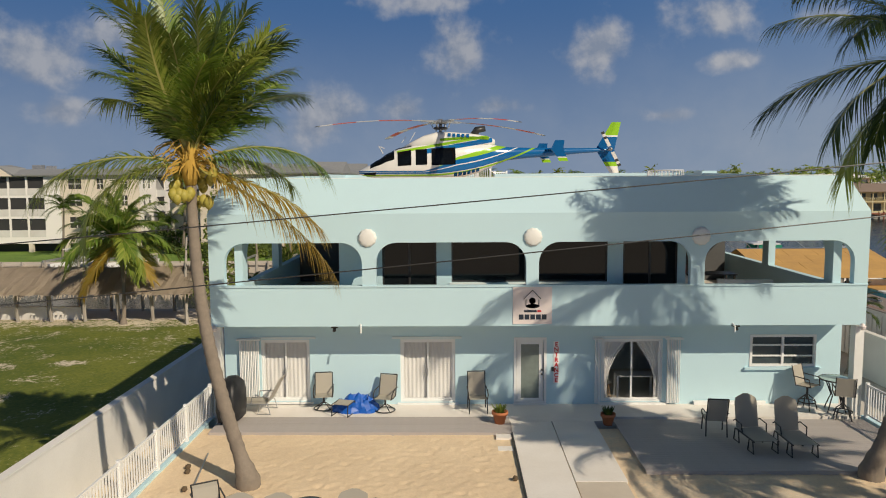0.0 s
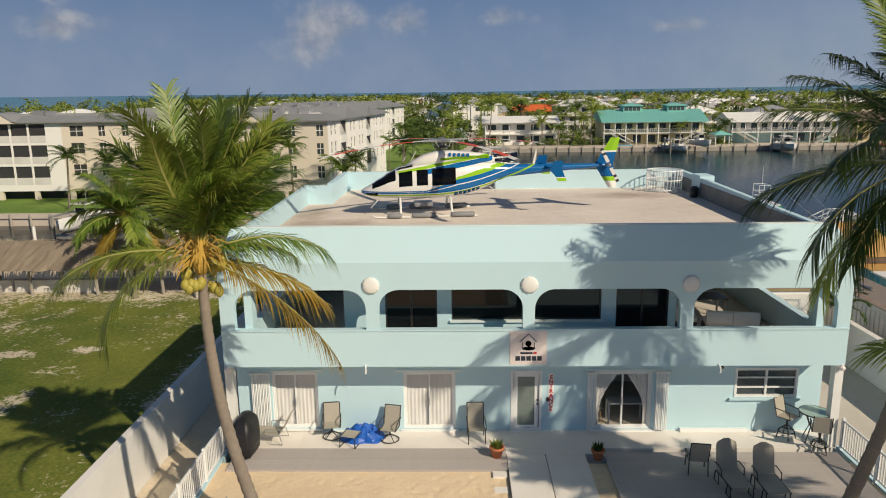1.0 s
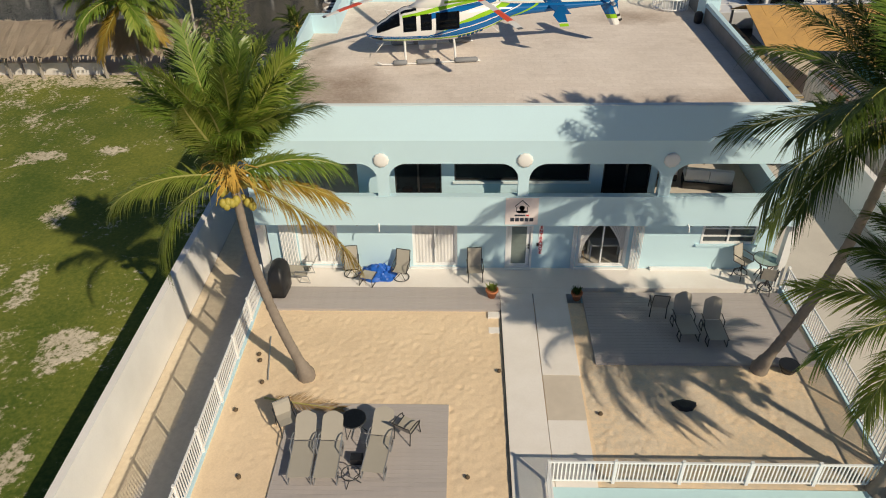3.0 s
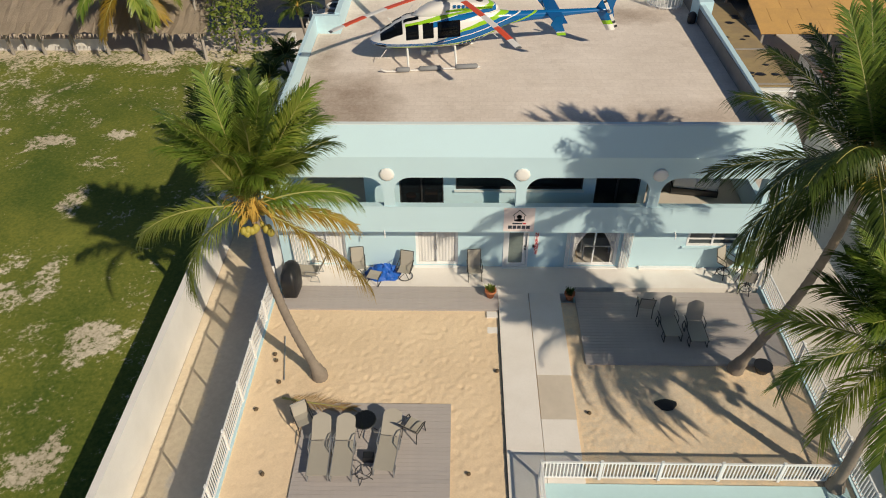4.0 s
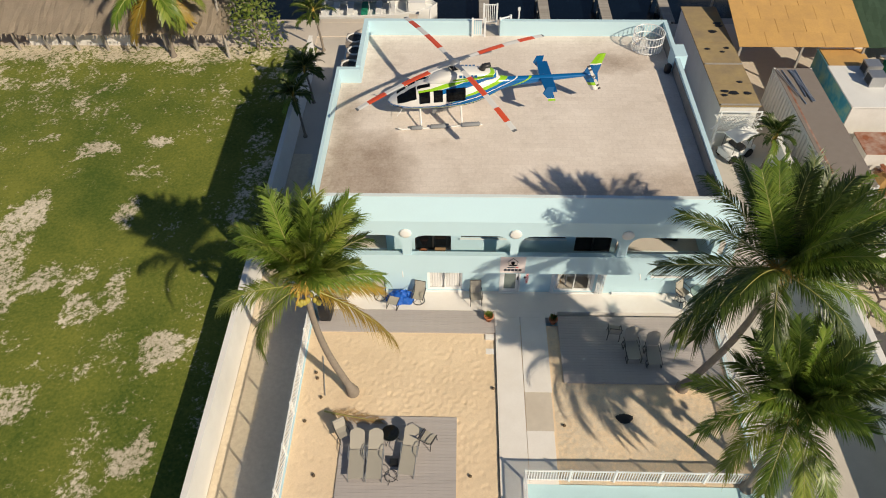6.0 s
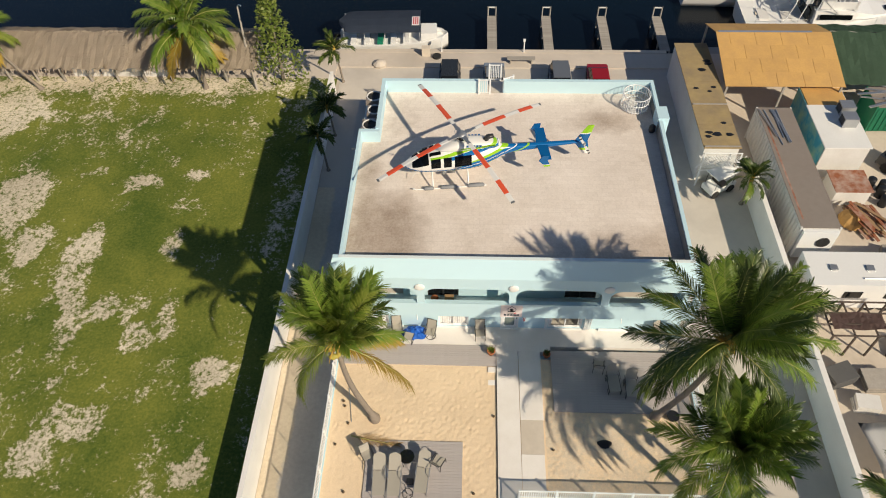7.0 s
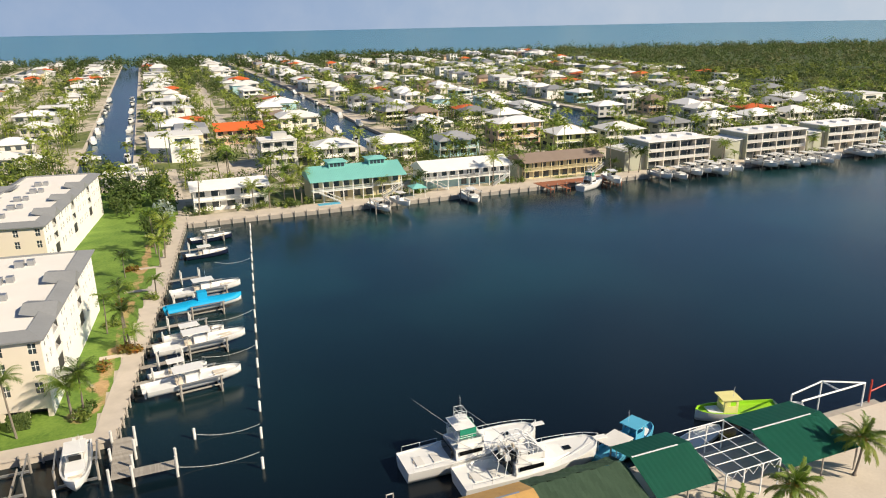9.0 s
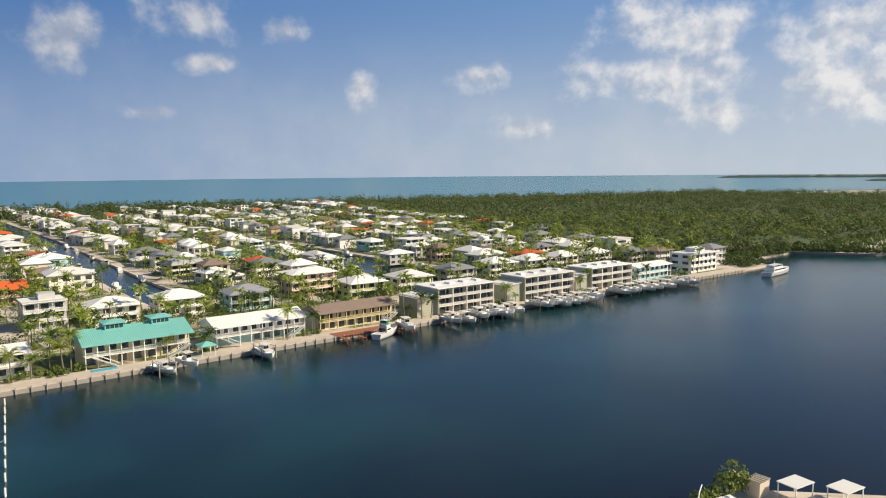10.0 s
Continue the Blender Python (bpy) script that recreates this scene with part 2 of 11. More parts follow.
mk("dark_glass", (0.008, 0.010, 0.012), rough=0.06, var=0.05, bump=0, spec=0.4)
mk("window_glass", (0.05, 0.07, 0.08), rough=0.05, var=0.1, bump=0, spec=0.8)
mk("gelcoat", (0.80, 0.80, 0.78), rough=0.25, var=0.03, bump=0.01, stain=0.15)
mk("gelcoat_cream", (0.66, 0.58, 0.47), rough=0.5, var=0.06)
mk("boat_blue_cover", (0.0, 0.36, 0.68), rough=0.6, var=0.08, fine=2, bump=0.25)
mk("boat_navy", (0.012, 0.018, 0.045), rough=0.25, var=0.05, bump=0)
mk("boat_blue", (0.10, 0.42, 0.62), rough=0.5, var=0.1)
mk("ridge_cap", (0.22, 0.27, 0.36), rough=0.6, var=0.15)
mk("boat_deep_blue", (0.01, 0.12, 0.45), rough=0.5, var=0.1)
mk("boat_yellow", (0.78, 0.72, 0.30), rough=0.5, var=0.08)
mk("boat_lime", (0.30, 0.60, 0.02), rough=0.5, var=0.08)
mk("canopy_green", (0.01, 0.24, 0.14), rough=0.7, var=0.1)
mk("navy_canvas", (0.06, 0.08, 0.12), rough=0.7, var=0.15)
mk("heli_white", (0.80, 0.79, 0.75), rough=0.2, var=0.02, bump=0, spec=0.6)
mk("heli_blue", (0.005, 0.125, 0.36), rough=0.2, var=0.08, bump=0, spec=0.6, metal=0.2)
mk("heli_green", (0.28, 0.55, 0.02), rough=0.25, var=0.04, bump=0)
mk("blade_red", (0.66, 0.09, 0.035), rough=0.45, var=0.05, bump=0.02)
mk("blade_white", (0.70, 0.69, 0.66), rough=0.45, var=0.05, bump=0.02)
mk("blade_grey", (0.12, 0.13, 0.14), rough=0.45, var=0.05, bump=0.02)
mk("sign_red", (0.55, 0.03, 0.04), rough=0.5, var=0.03, bump=0)
mk("sign_ink", (0.02, 0.03, 0.05), rough=0.5, var=0.03, bump=0)
mk("sign_pink", (0.78, 0.70, 0.68), rough=0.5, var=0.03, bump=0)
mk("condo_cream", (0.76, 0.68, 0.56), rough=0.85, var=0.04, coarse=0.2, stain=0.25, other=(0.68, 0.60, 0.49))
mk("condo_white", (0.88, 0.86, 0.82), rough=0.85, var=0.04, coarse=0.2, stain=0.2)
mk("roof_membrane", (0.82, 0.79, 0.74), rough=0.85, var=0.05, coarse=0.12, stain=0.4, other=(0.72, 0.68, 0.62))
mk("roof_grey", (0.25, 0.26, 0.27), rough=0.7, var=0.1, fine=2.5, coarse=0.3)
mk("roof_white", (0.86, 0.85, 0.82), rough=0.55, var=0.05, fine=1.5, coarse=0.2, stain=0.3, random_tint=0.12, other=(0.62, 0.60, 0.57))
mk("roof_teal", (0.22, 0.552, 0.504), rough=0.5, var=0.06, fine=1.5, coarse=0.2)
mk("roof_brown", (0.26, 0.20, 0.16), rough=0.85, var=0.12, fine=1.2, coarse=0.3)
mk("roof_orange", (0.62, 0.13, 0.03), rough=0.7, var=0.1, fine=1.2, random_tint=0.2)
mk("roof_slate", (0.28, 0.29, 0.31), rough=0.6, var=0.1, fine=1.2, random_tint=0.25)
mk("wall_pale", (0.76, 0.72, 0.64), rough=0.85, var=0.05, coarse=0.2, random_tint=0.15)
mk("wall_peach", (0.68, 0.48, 0.34), rough=0.85, var=0.05, coarse=0.2, random_tint=0.12)
mk("wall_aqua", (0.40, 0.62, 0.66), rough=0.85, var=0.05, coarse=0.2, random_tint=0.12)
mk("wall_lime", (0.55, 0.58, 0.24), rough=0.85, var=0.05, coarse=0.2)
mk("wall_sage", (0.42, 0.43, 0.34), rough=0.85, var=0.05, coarse=0.2)
mk("wall_grey", (0.52, 0.52, 0.50), rough=0.85, var=0.05, coarse=0.2, random_tint=0.15)
mk("wall_yellow", (0.66, 0.58, 0.36), rough=0.85, var=0.05, coarse=0.2)
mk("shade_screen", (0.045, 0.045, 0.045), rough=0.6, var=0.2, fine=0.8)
mk("brick_paving", (0.28, 0.16, 0.11), rough=0.9, var=0.15, fine=2)
mk("dock_red", (0.34, 0.13, 0.07), rough=0.85, var=0.15)
mk("pool_blue", (0.52, 0.74, 0.78), rough=0.6, var=0.04, coarse=0.8)
mk("trunk_far", (0.22, 0.19, 0.15), rough=0.9, var=0.15)
M["frond"] = leafy("frond_green", (0.10, 0.19, 0.022), (0.24, 0.32, 0.05), 0.36)
M["frond_light"] = leafy("frond_light", (0.17, 0.25, 0.03), (0.36, 0.40, 0.075), 0.38)
# darker copy of the frond green; paints backlit shade on the right-hand palms
M["frond_dark"] = leafy("frond_dark", (0.032, 0.066, 0.011), (0.10, 0.145, 0.025), 0.36)
M["frond_old"] = leafy("frond_old", (0.36, 0.26, 0.03), (0.50, 0.34, 0.07))
M["leaf"] = leafy("leaf_green", (0.045, 0.09, 0.015), (0.125, 0.175, 0.04), 0.65)
M["leaf_light"] = leafy("leaf_light", (0.13, 0.20, 0.03), (0.25, 0.29, 0.06))
M["leaf_forest"] = leafy("leaf_forest", (0.055, 0.095, 0.03), (0.15, 0.185, 0.06), 0.8)
M["leaf_town"] = leafy("leaf_town", (0.06, 0.11, 0.02), (0.17, 0.21, 0.05), 0.65)
# leaf green greyed to put distance haze into the colour
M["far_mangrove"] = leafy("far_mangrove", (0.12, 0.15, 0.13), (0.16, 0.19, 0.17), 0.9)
M["leaf_olive"] = leafy("leaf_olive", (0.085, 0.10, 0.035), (0.20, 0.20, 0.08), 0.8)
M["leaf_red"] = leafy("leaf_red", (0.30, 0.12, 0.02), (0.14, 0.16, 0.03))
M["leaf_silver"] = leafy("leaf_silver", (0.28, 0.36, 0.32), (0.40, 0.46, 0.40))


# ---- mesh tools ----
def box(bm, c, s, turn=None):
    """A box with its middle at c and sizes s, turned by a matrix."""
    v = []
    for x in (-0.5, 0.5):
        for y in (-0.5, 0.5):
            for z in (-0.5, 0.5):
                q = Vector((x * s[0], y * s[1], z * s[2]))
                if turn is not None:
                    q = turn @ q
                v.append(bm.verts.new(q + Vector(c)))
    for f in ((0, 1, 3, 2), (4, 6, 7, 5), (0, 4, 5, 1), (2, 3, 7, 6), (0, 2, 6, 4), (1, 5, 7, 3)):
        bm.faces.new([v[i] for i in f])
    return bm


def span(bm, x0, x1, y0, y1, z0, z1):
    return box(bm, ((x0 + x1) / 2, (y0 + y1) / 2, (z0 + z1) / 2), (abs(x1 - x0), abs(y1 - y0), abs(z1 - z0)))


def loft(bm, rings, caps=True, closed=True):
    """Skin a row of rings, each a list of the same count of points."""
    vs = [[bm.verts.new(p) for p in r] for r in rings]
    n = len(vs[0])
    for a, b in zip(vs, vs[1:]):
        for i in range(n if closed else n - 1):
            j = (i + 1) % n
            bm.faces.new((a[i], a[j], b[j], b[i]))
    if caps and closed:
        bm.faces.new(vs[0][::-1])
        bm.faces.new(vs[-1])
    return bm


def tube(bm, pts, r, n=6, caps=True):
    """A pipe along pts; r is one radius or one for each point."""
    pts = [Vector(p) for p in pts]
    rs = r if isinstance(r, (list, tuple)) else [r] * len(pts)
    rings = []
    side = None
    for i, p in enumerate(pts):
        d = (pts[min(i + 1, len(pts) - 1)] - pts[max(i - 1, 0)]).normalized()
        if side is None:
            side = d.orthogonal().normalized()
        side = (side - d * side.dot(d)).normalized()
        up = d.cross(side)
        rings.append([p + (side * math.cos(a) + up * math.sin(a)) * rs[i] for a in (2 * math.pi * k / n for k in range(n))])
    return loft(bm, rings, caps)


def prism(bm, poly, z0, z1):
    return loft(bm, [[(x, y, z0) for x, y in poly], [(x, y, z1) for x, y in poly]])


def turned(bm, profile, n=16, at=(0, 0, 0)):
    """A body of revolution: profile of (radius, height)."""
    return loft(bm, [[(at[0] + r * math.cos(2 * math.pi * k / n), at[1] + r * math.sin(2 * math.pi * k / n), at[2] + z) for k in range(n)] for r, z in profile])


def panel(bm, outer, holes, depth, m=None):
    """A wall: an outline in x and z with holes, depth thick towards +y, then moved by m."""
    edges = []
    for loop in (outer, *holes):
        v = [bm.verts.new((x, 0, z)) for x, z in loop]
        edges += [bm.edges.new((v[i], v[(i + 1) % len(v)])) for i in range(len(v))]
    made = [g for g in bmesh.ops.triangle_fill(bm, use_beauty=True, use_dissolve=False, edges=edges)["geom"] if isinstance(g, bmesh.types.BMFace)]
    top = bmesh.ops.extrude_face_region(bm, geom=made)["geom"]
    bmesh.ops.translate(bm, vec=(0, depth, 0), verts=[g for g in top if isinstance(g, bmesh.types.BMVert)])
    bmesh.ops.recalc_face_normals(bm, faces=bm.faces)
    if m is not None:
        bmesh.ops.transform(bm, matrix=m, verts=bm.verts)
    return bm


def rect(x0, x1, z0, z1):
    return [(x0, z0), (x1, z0), (x1, z1), (x0, z1)]


def arch(x0, x1, z0, z1, r, n=7):
    """An opening with rounded upper corners."""
    right = [(x1 - r + r * math.cos(a), z1 - r + r * math.sin(a)) for a in (math.pi / 2 * k / n for k in range(n + 1))]
    left = [(x0 + r + r * math.cos(a), z1 - r + r * math.sin(a)) for a in (math.pi / 2 + math.pi / 2 * k / n for k in range(n + 1))]
    return [(x0, z0), (x1, z0), *right, *left]


def mesh_of(name, bm, mat, smooth=False, bevel=0.0):
    if bevel:
        bmesh.ops.bevel(bm, geom=[e for e in bm.edges if not e.is_boundary and e.calc_face_angle(0) > 0.5], offset=bevel, segments=2, affect="EDGES", clamp_overlap=True)
    bmesh.ops.recalc_face_normals(bm, faces=bm.faces)
    me = bpy.data.meshes.new(name)
    bm.to_mesh(me)
    bm.free()
    for m in (mat if isinstance(mat, (list, tuple)) else [mat]):
        me.materials.append(M[m] if isinstance(m, str) else m)
    if smooth:
        for p in me.polygons:
            p.use_smooth = True
    return me


def put(name, me, parent=None, m=None, label=""):
    """One object on mesh me, under parent."""
    ob = new(name, me)
    if parent is not None:
        ob.parent = parent
    if m is not None:
        ob.matrix_basis = m
    if label:
        ob["label"] = label
    return ob


def part(name, bm, mat, parent, label="", smooth=False, bevel=0.0, m=None):
    return put(name, mesh_of(name, bm, mat, smooth, bevel), parent, m, label)


def thing(name, label, category, m=None, group="", kind=""):
    ob = new(name)
    ob.empty_display_size = 0.2
    if m is not None:
        ob.matrix_basis = m
    return tagged(ob, label, category, group, kind)


def solo(name, bm, mat, label, category, group="", kind="", smooth=False, bevel=0.0, m=None):
    ob = put(name, mesh_of(name, bm, mat, smooth, bevel), None, m)
    return tagged(ob, label, category, group, kind)


def S():
    return bmesh.new()


def rz(a):
    return Matrix.Rotation(radians(a), 3, "Z")


def ry(a):
    return Matrix.Rotation(radians(a), 3, "Y")


def rx(a):
    return Matrix.Rotation(radians(a), 3, "X")


# ---- levels: raised yard 0, street level, water ----
LOW, SEA = -2.5, -3.6


def blotch(name, a, b, rough=0.92, fine=6.0, bump=0.4, var=0.14, grid=None, ragged=1.0, speck=0.30, soft=0.10):
    """Two surfaces mixed by the mesh's 'mix' attribute, each with its own grain."""
    m = bpy.data.materials.new(name)
    m.use_nodes = True
    n, l = m.node_tree.nodes, m.node_tree.links
    p = n["Principled BSDF"]
    p.inputs["Roughness"].default_value = rough
    co, att, t1, t2 = n.new("ShaderNodeTexCoord"), n.new("ShaderNodeAttribute"), n.new("ShaderNodeTexNoise"), n.new("ShaderNodeTexNoise")
    att.attribute_name = "mix"
    t1.inputs["Scale"].default_value, t1.inputs["Detail"].default_value, t1.inputs["Roughness"].default_value = fine, 6, 0.65
    t2.inputs["Scale"].default_value, t2.inputs["Detail"].default_value = 0.23, 5
    for t in (t1, t2):
        l.new(co.outputs["Object"], t.inputs["Vector"])
    cols = []
    for c in (a, b):
        mx = n.new("ShaderNodeMix")
        mx.data_type = "RGBA"
        mx.inputs["A"].default_value = (*[v * (1 - var) for v in c[0]], 1)
        mx.inputs["B"].default_value = (*[v * (1 + var) for v in c[1]], 1)
        sm = n.new("ShaderNodeMath")
        sm.operation = "ADD"
        l.new(t1.outputs["Fac"], sm.inputs[0])
        l.new(t2.outputs["Fac"], sm.inputs[1])
        mr = n.new("ShaderNodeMapRange")
        mr.inputs["From Min"].default_value, mr.inputs["From Max"].default_value = 0.75, 1.25
        l.new(sm.outputs[0], mr.inputs["Value"])
        l.new(mr.outputs[0], mx.inputs["Factor"])
        cols.append(mx.outputs["Result"])
    # ragged edge between the two
    ad = n.new("ShaderNodeMath")
    ad.operation = "ADD"
    l.new(att.outputs["Fac"], ad.inputs[0])
    t3, mu3 = n.new("ShaderNodeTexNoise"), n.new("ShaderNodeMath")
    t3.inputs["Scale"].default_value, t3.inputs["Detail"].default_value, t3.inputs["Roughness"].default_value = fine * speck, 11, 0.78
    l.new(co.outputs["Object"], t3.inputs["Vector"])
    mu3.operation = "MULTIPLY"
    mu3.inputs[1].default_value = ragged
    l.new(t3.outputs["Fac"], mu3.inputs[0])
    l.new(mu3.outputs[0], ad.inputs[1])
    mr = n.new("ShaderNodeMapRange")
    mr.inputs["From Min"].default_value, mr.inputs["From Max"].default_value = 0.5 + ragged * 0.5 + 0.04 - soft, 0.5 + ragged * 0.5 + 0.04 + soft
    l.new(ad.outputs[0], mr.inputs["Value"])
    mix = n.new("ShaderNodeMix")
    mix.data_type = "RGBA"
    l.new(mr.outputs[0], mix.inputs["Factor"])
    l.new(cols[0], mix.inputs["A"])
    l.new(cols[1], mix.inputs["B"])
    out = mix.outputs["Result"]
    if grid:
        br = n.new("ShaderNodeTexBrick")
        br.inputs["Scale"].default_value = 1.0
        br.inputs["Brick Width"].default_value, br.inputs["Row Height"].default_value, br.inputs["Mortar Size"].default_value = grid[0], grid[1], 0.008
        br.inputs["Color1"].default_value, br.inputs["Color2"].default_value, br.inputs["Mortar"].default_value = (1, 1, 1, 1), (0.94, 0.93, 0.92, 1), (0.88, 0.87, 0.86, 1)
        l.new(co.outputs["Object"], br.inputs["Vector"])
        mu = n.new("ShaderNodeMix")
        mu.data_type, mu.blend_type = "RGBA", "MULTIPLY"
        mu.inputs["Factor"].default_value = 1
        l.new(out, mu.inputs["A"])
        l.new(br.outputs["Color"], mu.inputs["B"])
        out = mu.outputs["Result"]
    l.new(out, p.inputs["Base Color"])
    bp = n.new("ShaderNodeBump")
    bp.inputs["Strength"].default_value, bp.inputs["Distance"].default_value = bump, 0.05
    l.new(t1.outputs["Fac"], bp.inputs["Height"])
    l.new(bp.outputs[0], p.inputs["Normal"])
    M[name] = m


def field(name, x0, x1, y0, y1, z, step, value, mat, rise=None, keep=None):
    """A level sheet of small cells whose 'mix' attribute is value(x, y); rise(x, y) lifts it."""
    nx, ny = max(1, round((x1 - x0) / step)), max(1, round((y1 - y0) / step))
    xs, ys = [x0 + (x1 - x0) * i / nx for i in range(nx + 1)], [y0 + (y1 - y0) * j / ny for j in range(ny + 1)]
    verts = [(x, y, z + (rise(x, y) if rise else 0)) for y in ys for x in xs]
    w = nx + 1
    faces = [(j * w + i, j * w + i + 1, j * w + w + i + 1, j * w + w + i) for j in range(ny) for i in range(nx) if keep is None or keep(xs[i + 1], ys[j])]
    me = bpy.data.meshes.new(name)
    me.from_pydata(verts, [], faces)
    at = me.attributes.new("mix", "FLOAT", "POINT")
    at.data.foreach_set("value", [value(v[0], v[1]) for v in verts])
    me.materials.append(M[mat])
    for p in me.polygons:
        p.use_smooth = True
    return new(name, me)


def fbm(x, y, s, k=0.0, o=4):
    return noise.fractal(Vector((x * s, y * s, k)), 0.7, 2.1, o)


def spot(x, y, cx, cy, rx_, ry_):
    return max(0.0, 1 - ((x - cx) / rx_) ** 2 - ((y - cy) / ry_) ** 2)


blotch("lawn", ((0.074, 0.122, 0.008), (0.175, 0.188, 0.025)), ((0.45, 0.39, 0.27), (0.66, 0.59, 0.46)), fine=6.0, ragged=2.1, speck=0.5)
blotch("roof_pavers", ((0.72, 0.64, 0.56), (0.80, 0.72, 0.64)), ((0.27, 0.20, 0.145), (0.42, 0.33, 0.255)), fine=9, bump=0.1, var=0.04, grid=(0.62, 0.31), ragged=0.6, speck=0.15, soft=0.42)
blotch("yard_sand", ((0.74, 0.57, 0.38), (0.80, 0.63, 0.43)), ((0.60, 0.50, 0.37), (0.68, 0.57, 0.43)), fine=16, bump=0.2, var=0.05)
blotch("condo_lawn", ((0.10, 0.20, 0.02), (0.17, 0.27, 0.04)), ((0.42, 0.27, 0.12), (0.50, 0.34, 0.17)), fine=2.0, bump=0.3)
blotch("town_ground", ((0.09, 0.13, 0.03), (0.17, 0.19, 0.06)), ((0.46, 0.40, 0.32), (0.60, 0.53, 0.44)), fine=0.5, bump=0.2)

# water: one sheet to the horizon, dark in the basin and turquoise over the shallow sea
wm = bpy.data.materials.new("water")
wm.use_nodes = True
n_, l_ = wm.node_tree.nodes, wm.node_tree.links
pw = n_["Principled BSDF"]
pw.inputs["Roughness"].default_value, pw.inputs["IOR"].default_value = 0.2, 1.33
co_, att_ = n_.new("ShaderNodeTexCoord"), n_.new("ShaderNodeAttribute")
att_.attribute_name = "mix"
nz, nb = n_.new("ShaderNodeTexNoise"), n_.new("ShaderNodeTexNoise")
nz.inputs["Scale"].default_value, nz.inputs["Detail"].default_value = 0.02, 4
nb.inputs["Scale"].default_value, nb.inputs["Detail"].default_value = 0.9, 5
for q in (nz, nb):
    l_.new(co_.outputs["Object"], q.inputs["Vector"])
basin, shelf, mixw = n_.new("ShaderNodeMix"), n_.new("ShaderNodeMix"), n_.new("ShaderNodeMix")
for q in (basin, shelf, mixw):
    q.data_type = "RGBA"
basin.inputs["A"].default_value, basin.inputs["B"].default_value = (0.002, 0.005, 0.010, 1), (0.010, 0.050, 0.055, 1)
shelf.inputs["A"].default_value, shelf.inputs["B"].default_value = (0.02, 0.15, 0.20, 1), (0.045, 0.24, 0.27, 1)
deepen = n_.new("ShaderNodeMapRange")
deepen.inputs["From Min"].default_value, deepen.inputs["From Max"].default_value = 0.42, 0.72
l_.new(nz.outputs["Fac"], deepen.inputs["Value"])
# clear green water over the middle of the basin, dark along the boatyard
sep_, mid_, cloudy, tint_ = n_.new("ShaderNodeSeparateXYZ"), n_.new("ShaderNodeMapRange"), n_.new("ShaderNodeMapRange"), n_.new("ShaderNodeMath")
l_.new(co_.outputs["Object"], sep_.inputs[0])
mid_.inputs["From Min"].default_value, mid_.inputs["From Max"].default_value = 60, 125
l_.new(sep_.outputs["Y"], mid_.inputs["Value"])
cloudy.inputs["To Min"].default_value, cloudy.inputs["To Max"].default_value = 0.35, 1.0
l_.new(deepen.outputs[0], cloudy.inputs["Value"])
tint_.operation = "MULTIPLY"
l_.new(mid_.outputs[0], tint_.inputs[0])
l_.new(cloudy.outputs[0], tint_.inputs[1])
l_.new(tint_.outputs[0], basin.inputs["Factor"])
l_.new(deepen.outputs[0], shelf.inputs["Factor"])
l_.new(att_.outputs["Fac"], mixw.inputs["Factor"])
l_.new(basin.outputs["Result"], mixw.inputs["A"])
l_.new(shelf.outputs["Result"], mixw.inputs["B"])
l_.new(mixw.outputs["Result"], pw.inputs["Base Color"])
bw = n_.new("ShaderNodeBump")
bw.inputs["Strength"].default_value, bw.inputs["Distance"].default_value = 0.3, 0.05
l_.new(nb.outputs["Fac"], bw.inputs["Height"])
l_.new(bw.outputs[0], pw.inputs["Normal"])
spw = n_.new("ShaderNodeMapRange")
spw.inputs["To Min"].default_value, spw.inputs["To Max"].default_value = 0.55, 0.2
l_.new(att_.outputs["Fac"], spw.inputs["Value"])
l_.new(spw.outputs[0], pw.inputs["Specular IOR Level"])
M["water"] = wm


def sea_mix(x, y):
    return min(1.0, max(0.0, (y - 1050 + max(0, x - 600) * 0.25) / 250))


water = field("water", -4900, 4900, -4900, 4900, SEA, 98, sea_mix, "water", lambda x, y: (22 + 14 * min(1.0, max(0.0, math.atan2(x, y) / 0.7))) * max(0.0, min(1.0, (math.hypot(x, y) - 1900) / 2950)) ** 2)
tagged(water, "calm dark blue basin water opening on a turquoise sea", "water", kind="structure")

# ---- land ----
bm = S()
prism(bm, [(-420, -700), (420, -700), (420, -180), (117, 36), (100.5, 52.8), (98, 54.5), (17, 54.5), (-420, 54.5)], SEA - 2, LOW - 0.02)
ground = solo("ground", bm, "dirt", "sandy pale ground behind a concrete seawall", "ground", kind="structure")


BARE = ((-26.4, 31.2, 1.5, 2.6), (-26.0, 28.0, 1.4, 2.6), (-25.4, 24.6, 1.3, 2.6), (-21.4, 27.2, 1.0, 2.6), (-20.6, 24.4, 1.3, 1.4), (-19.0, 26.0, 0.8, 1.6), (-23.4, 26.6, 2.2, 1.2), (-15.5, 21.6, 1.5, 1.4), (-22.6, 18.6, 2.4, 1.4), (-24.2, 16.4, 1.8, 1.8),
        (-15.0, 15.8, 1.4, 1.4), (-25.4, 37.8, 1.5, 0.9), (-20.3, 38.8, 1.3, 0.7), (-20.4, 32.0, 0.9, 1.6), (-33.0, 35.8, 2.6, 4.0), (-30.5, 31.6, 1.4, 2.0), (-37.5, 45.5, 3.0, 2.6), (-23.5, 38.2, 1.0, 0.6), (-28.3, 39.0, 1.2, 0.6))


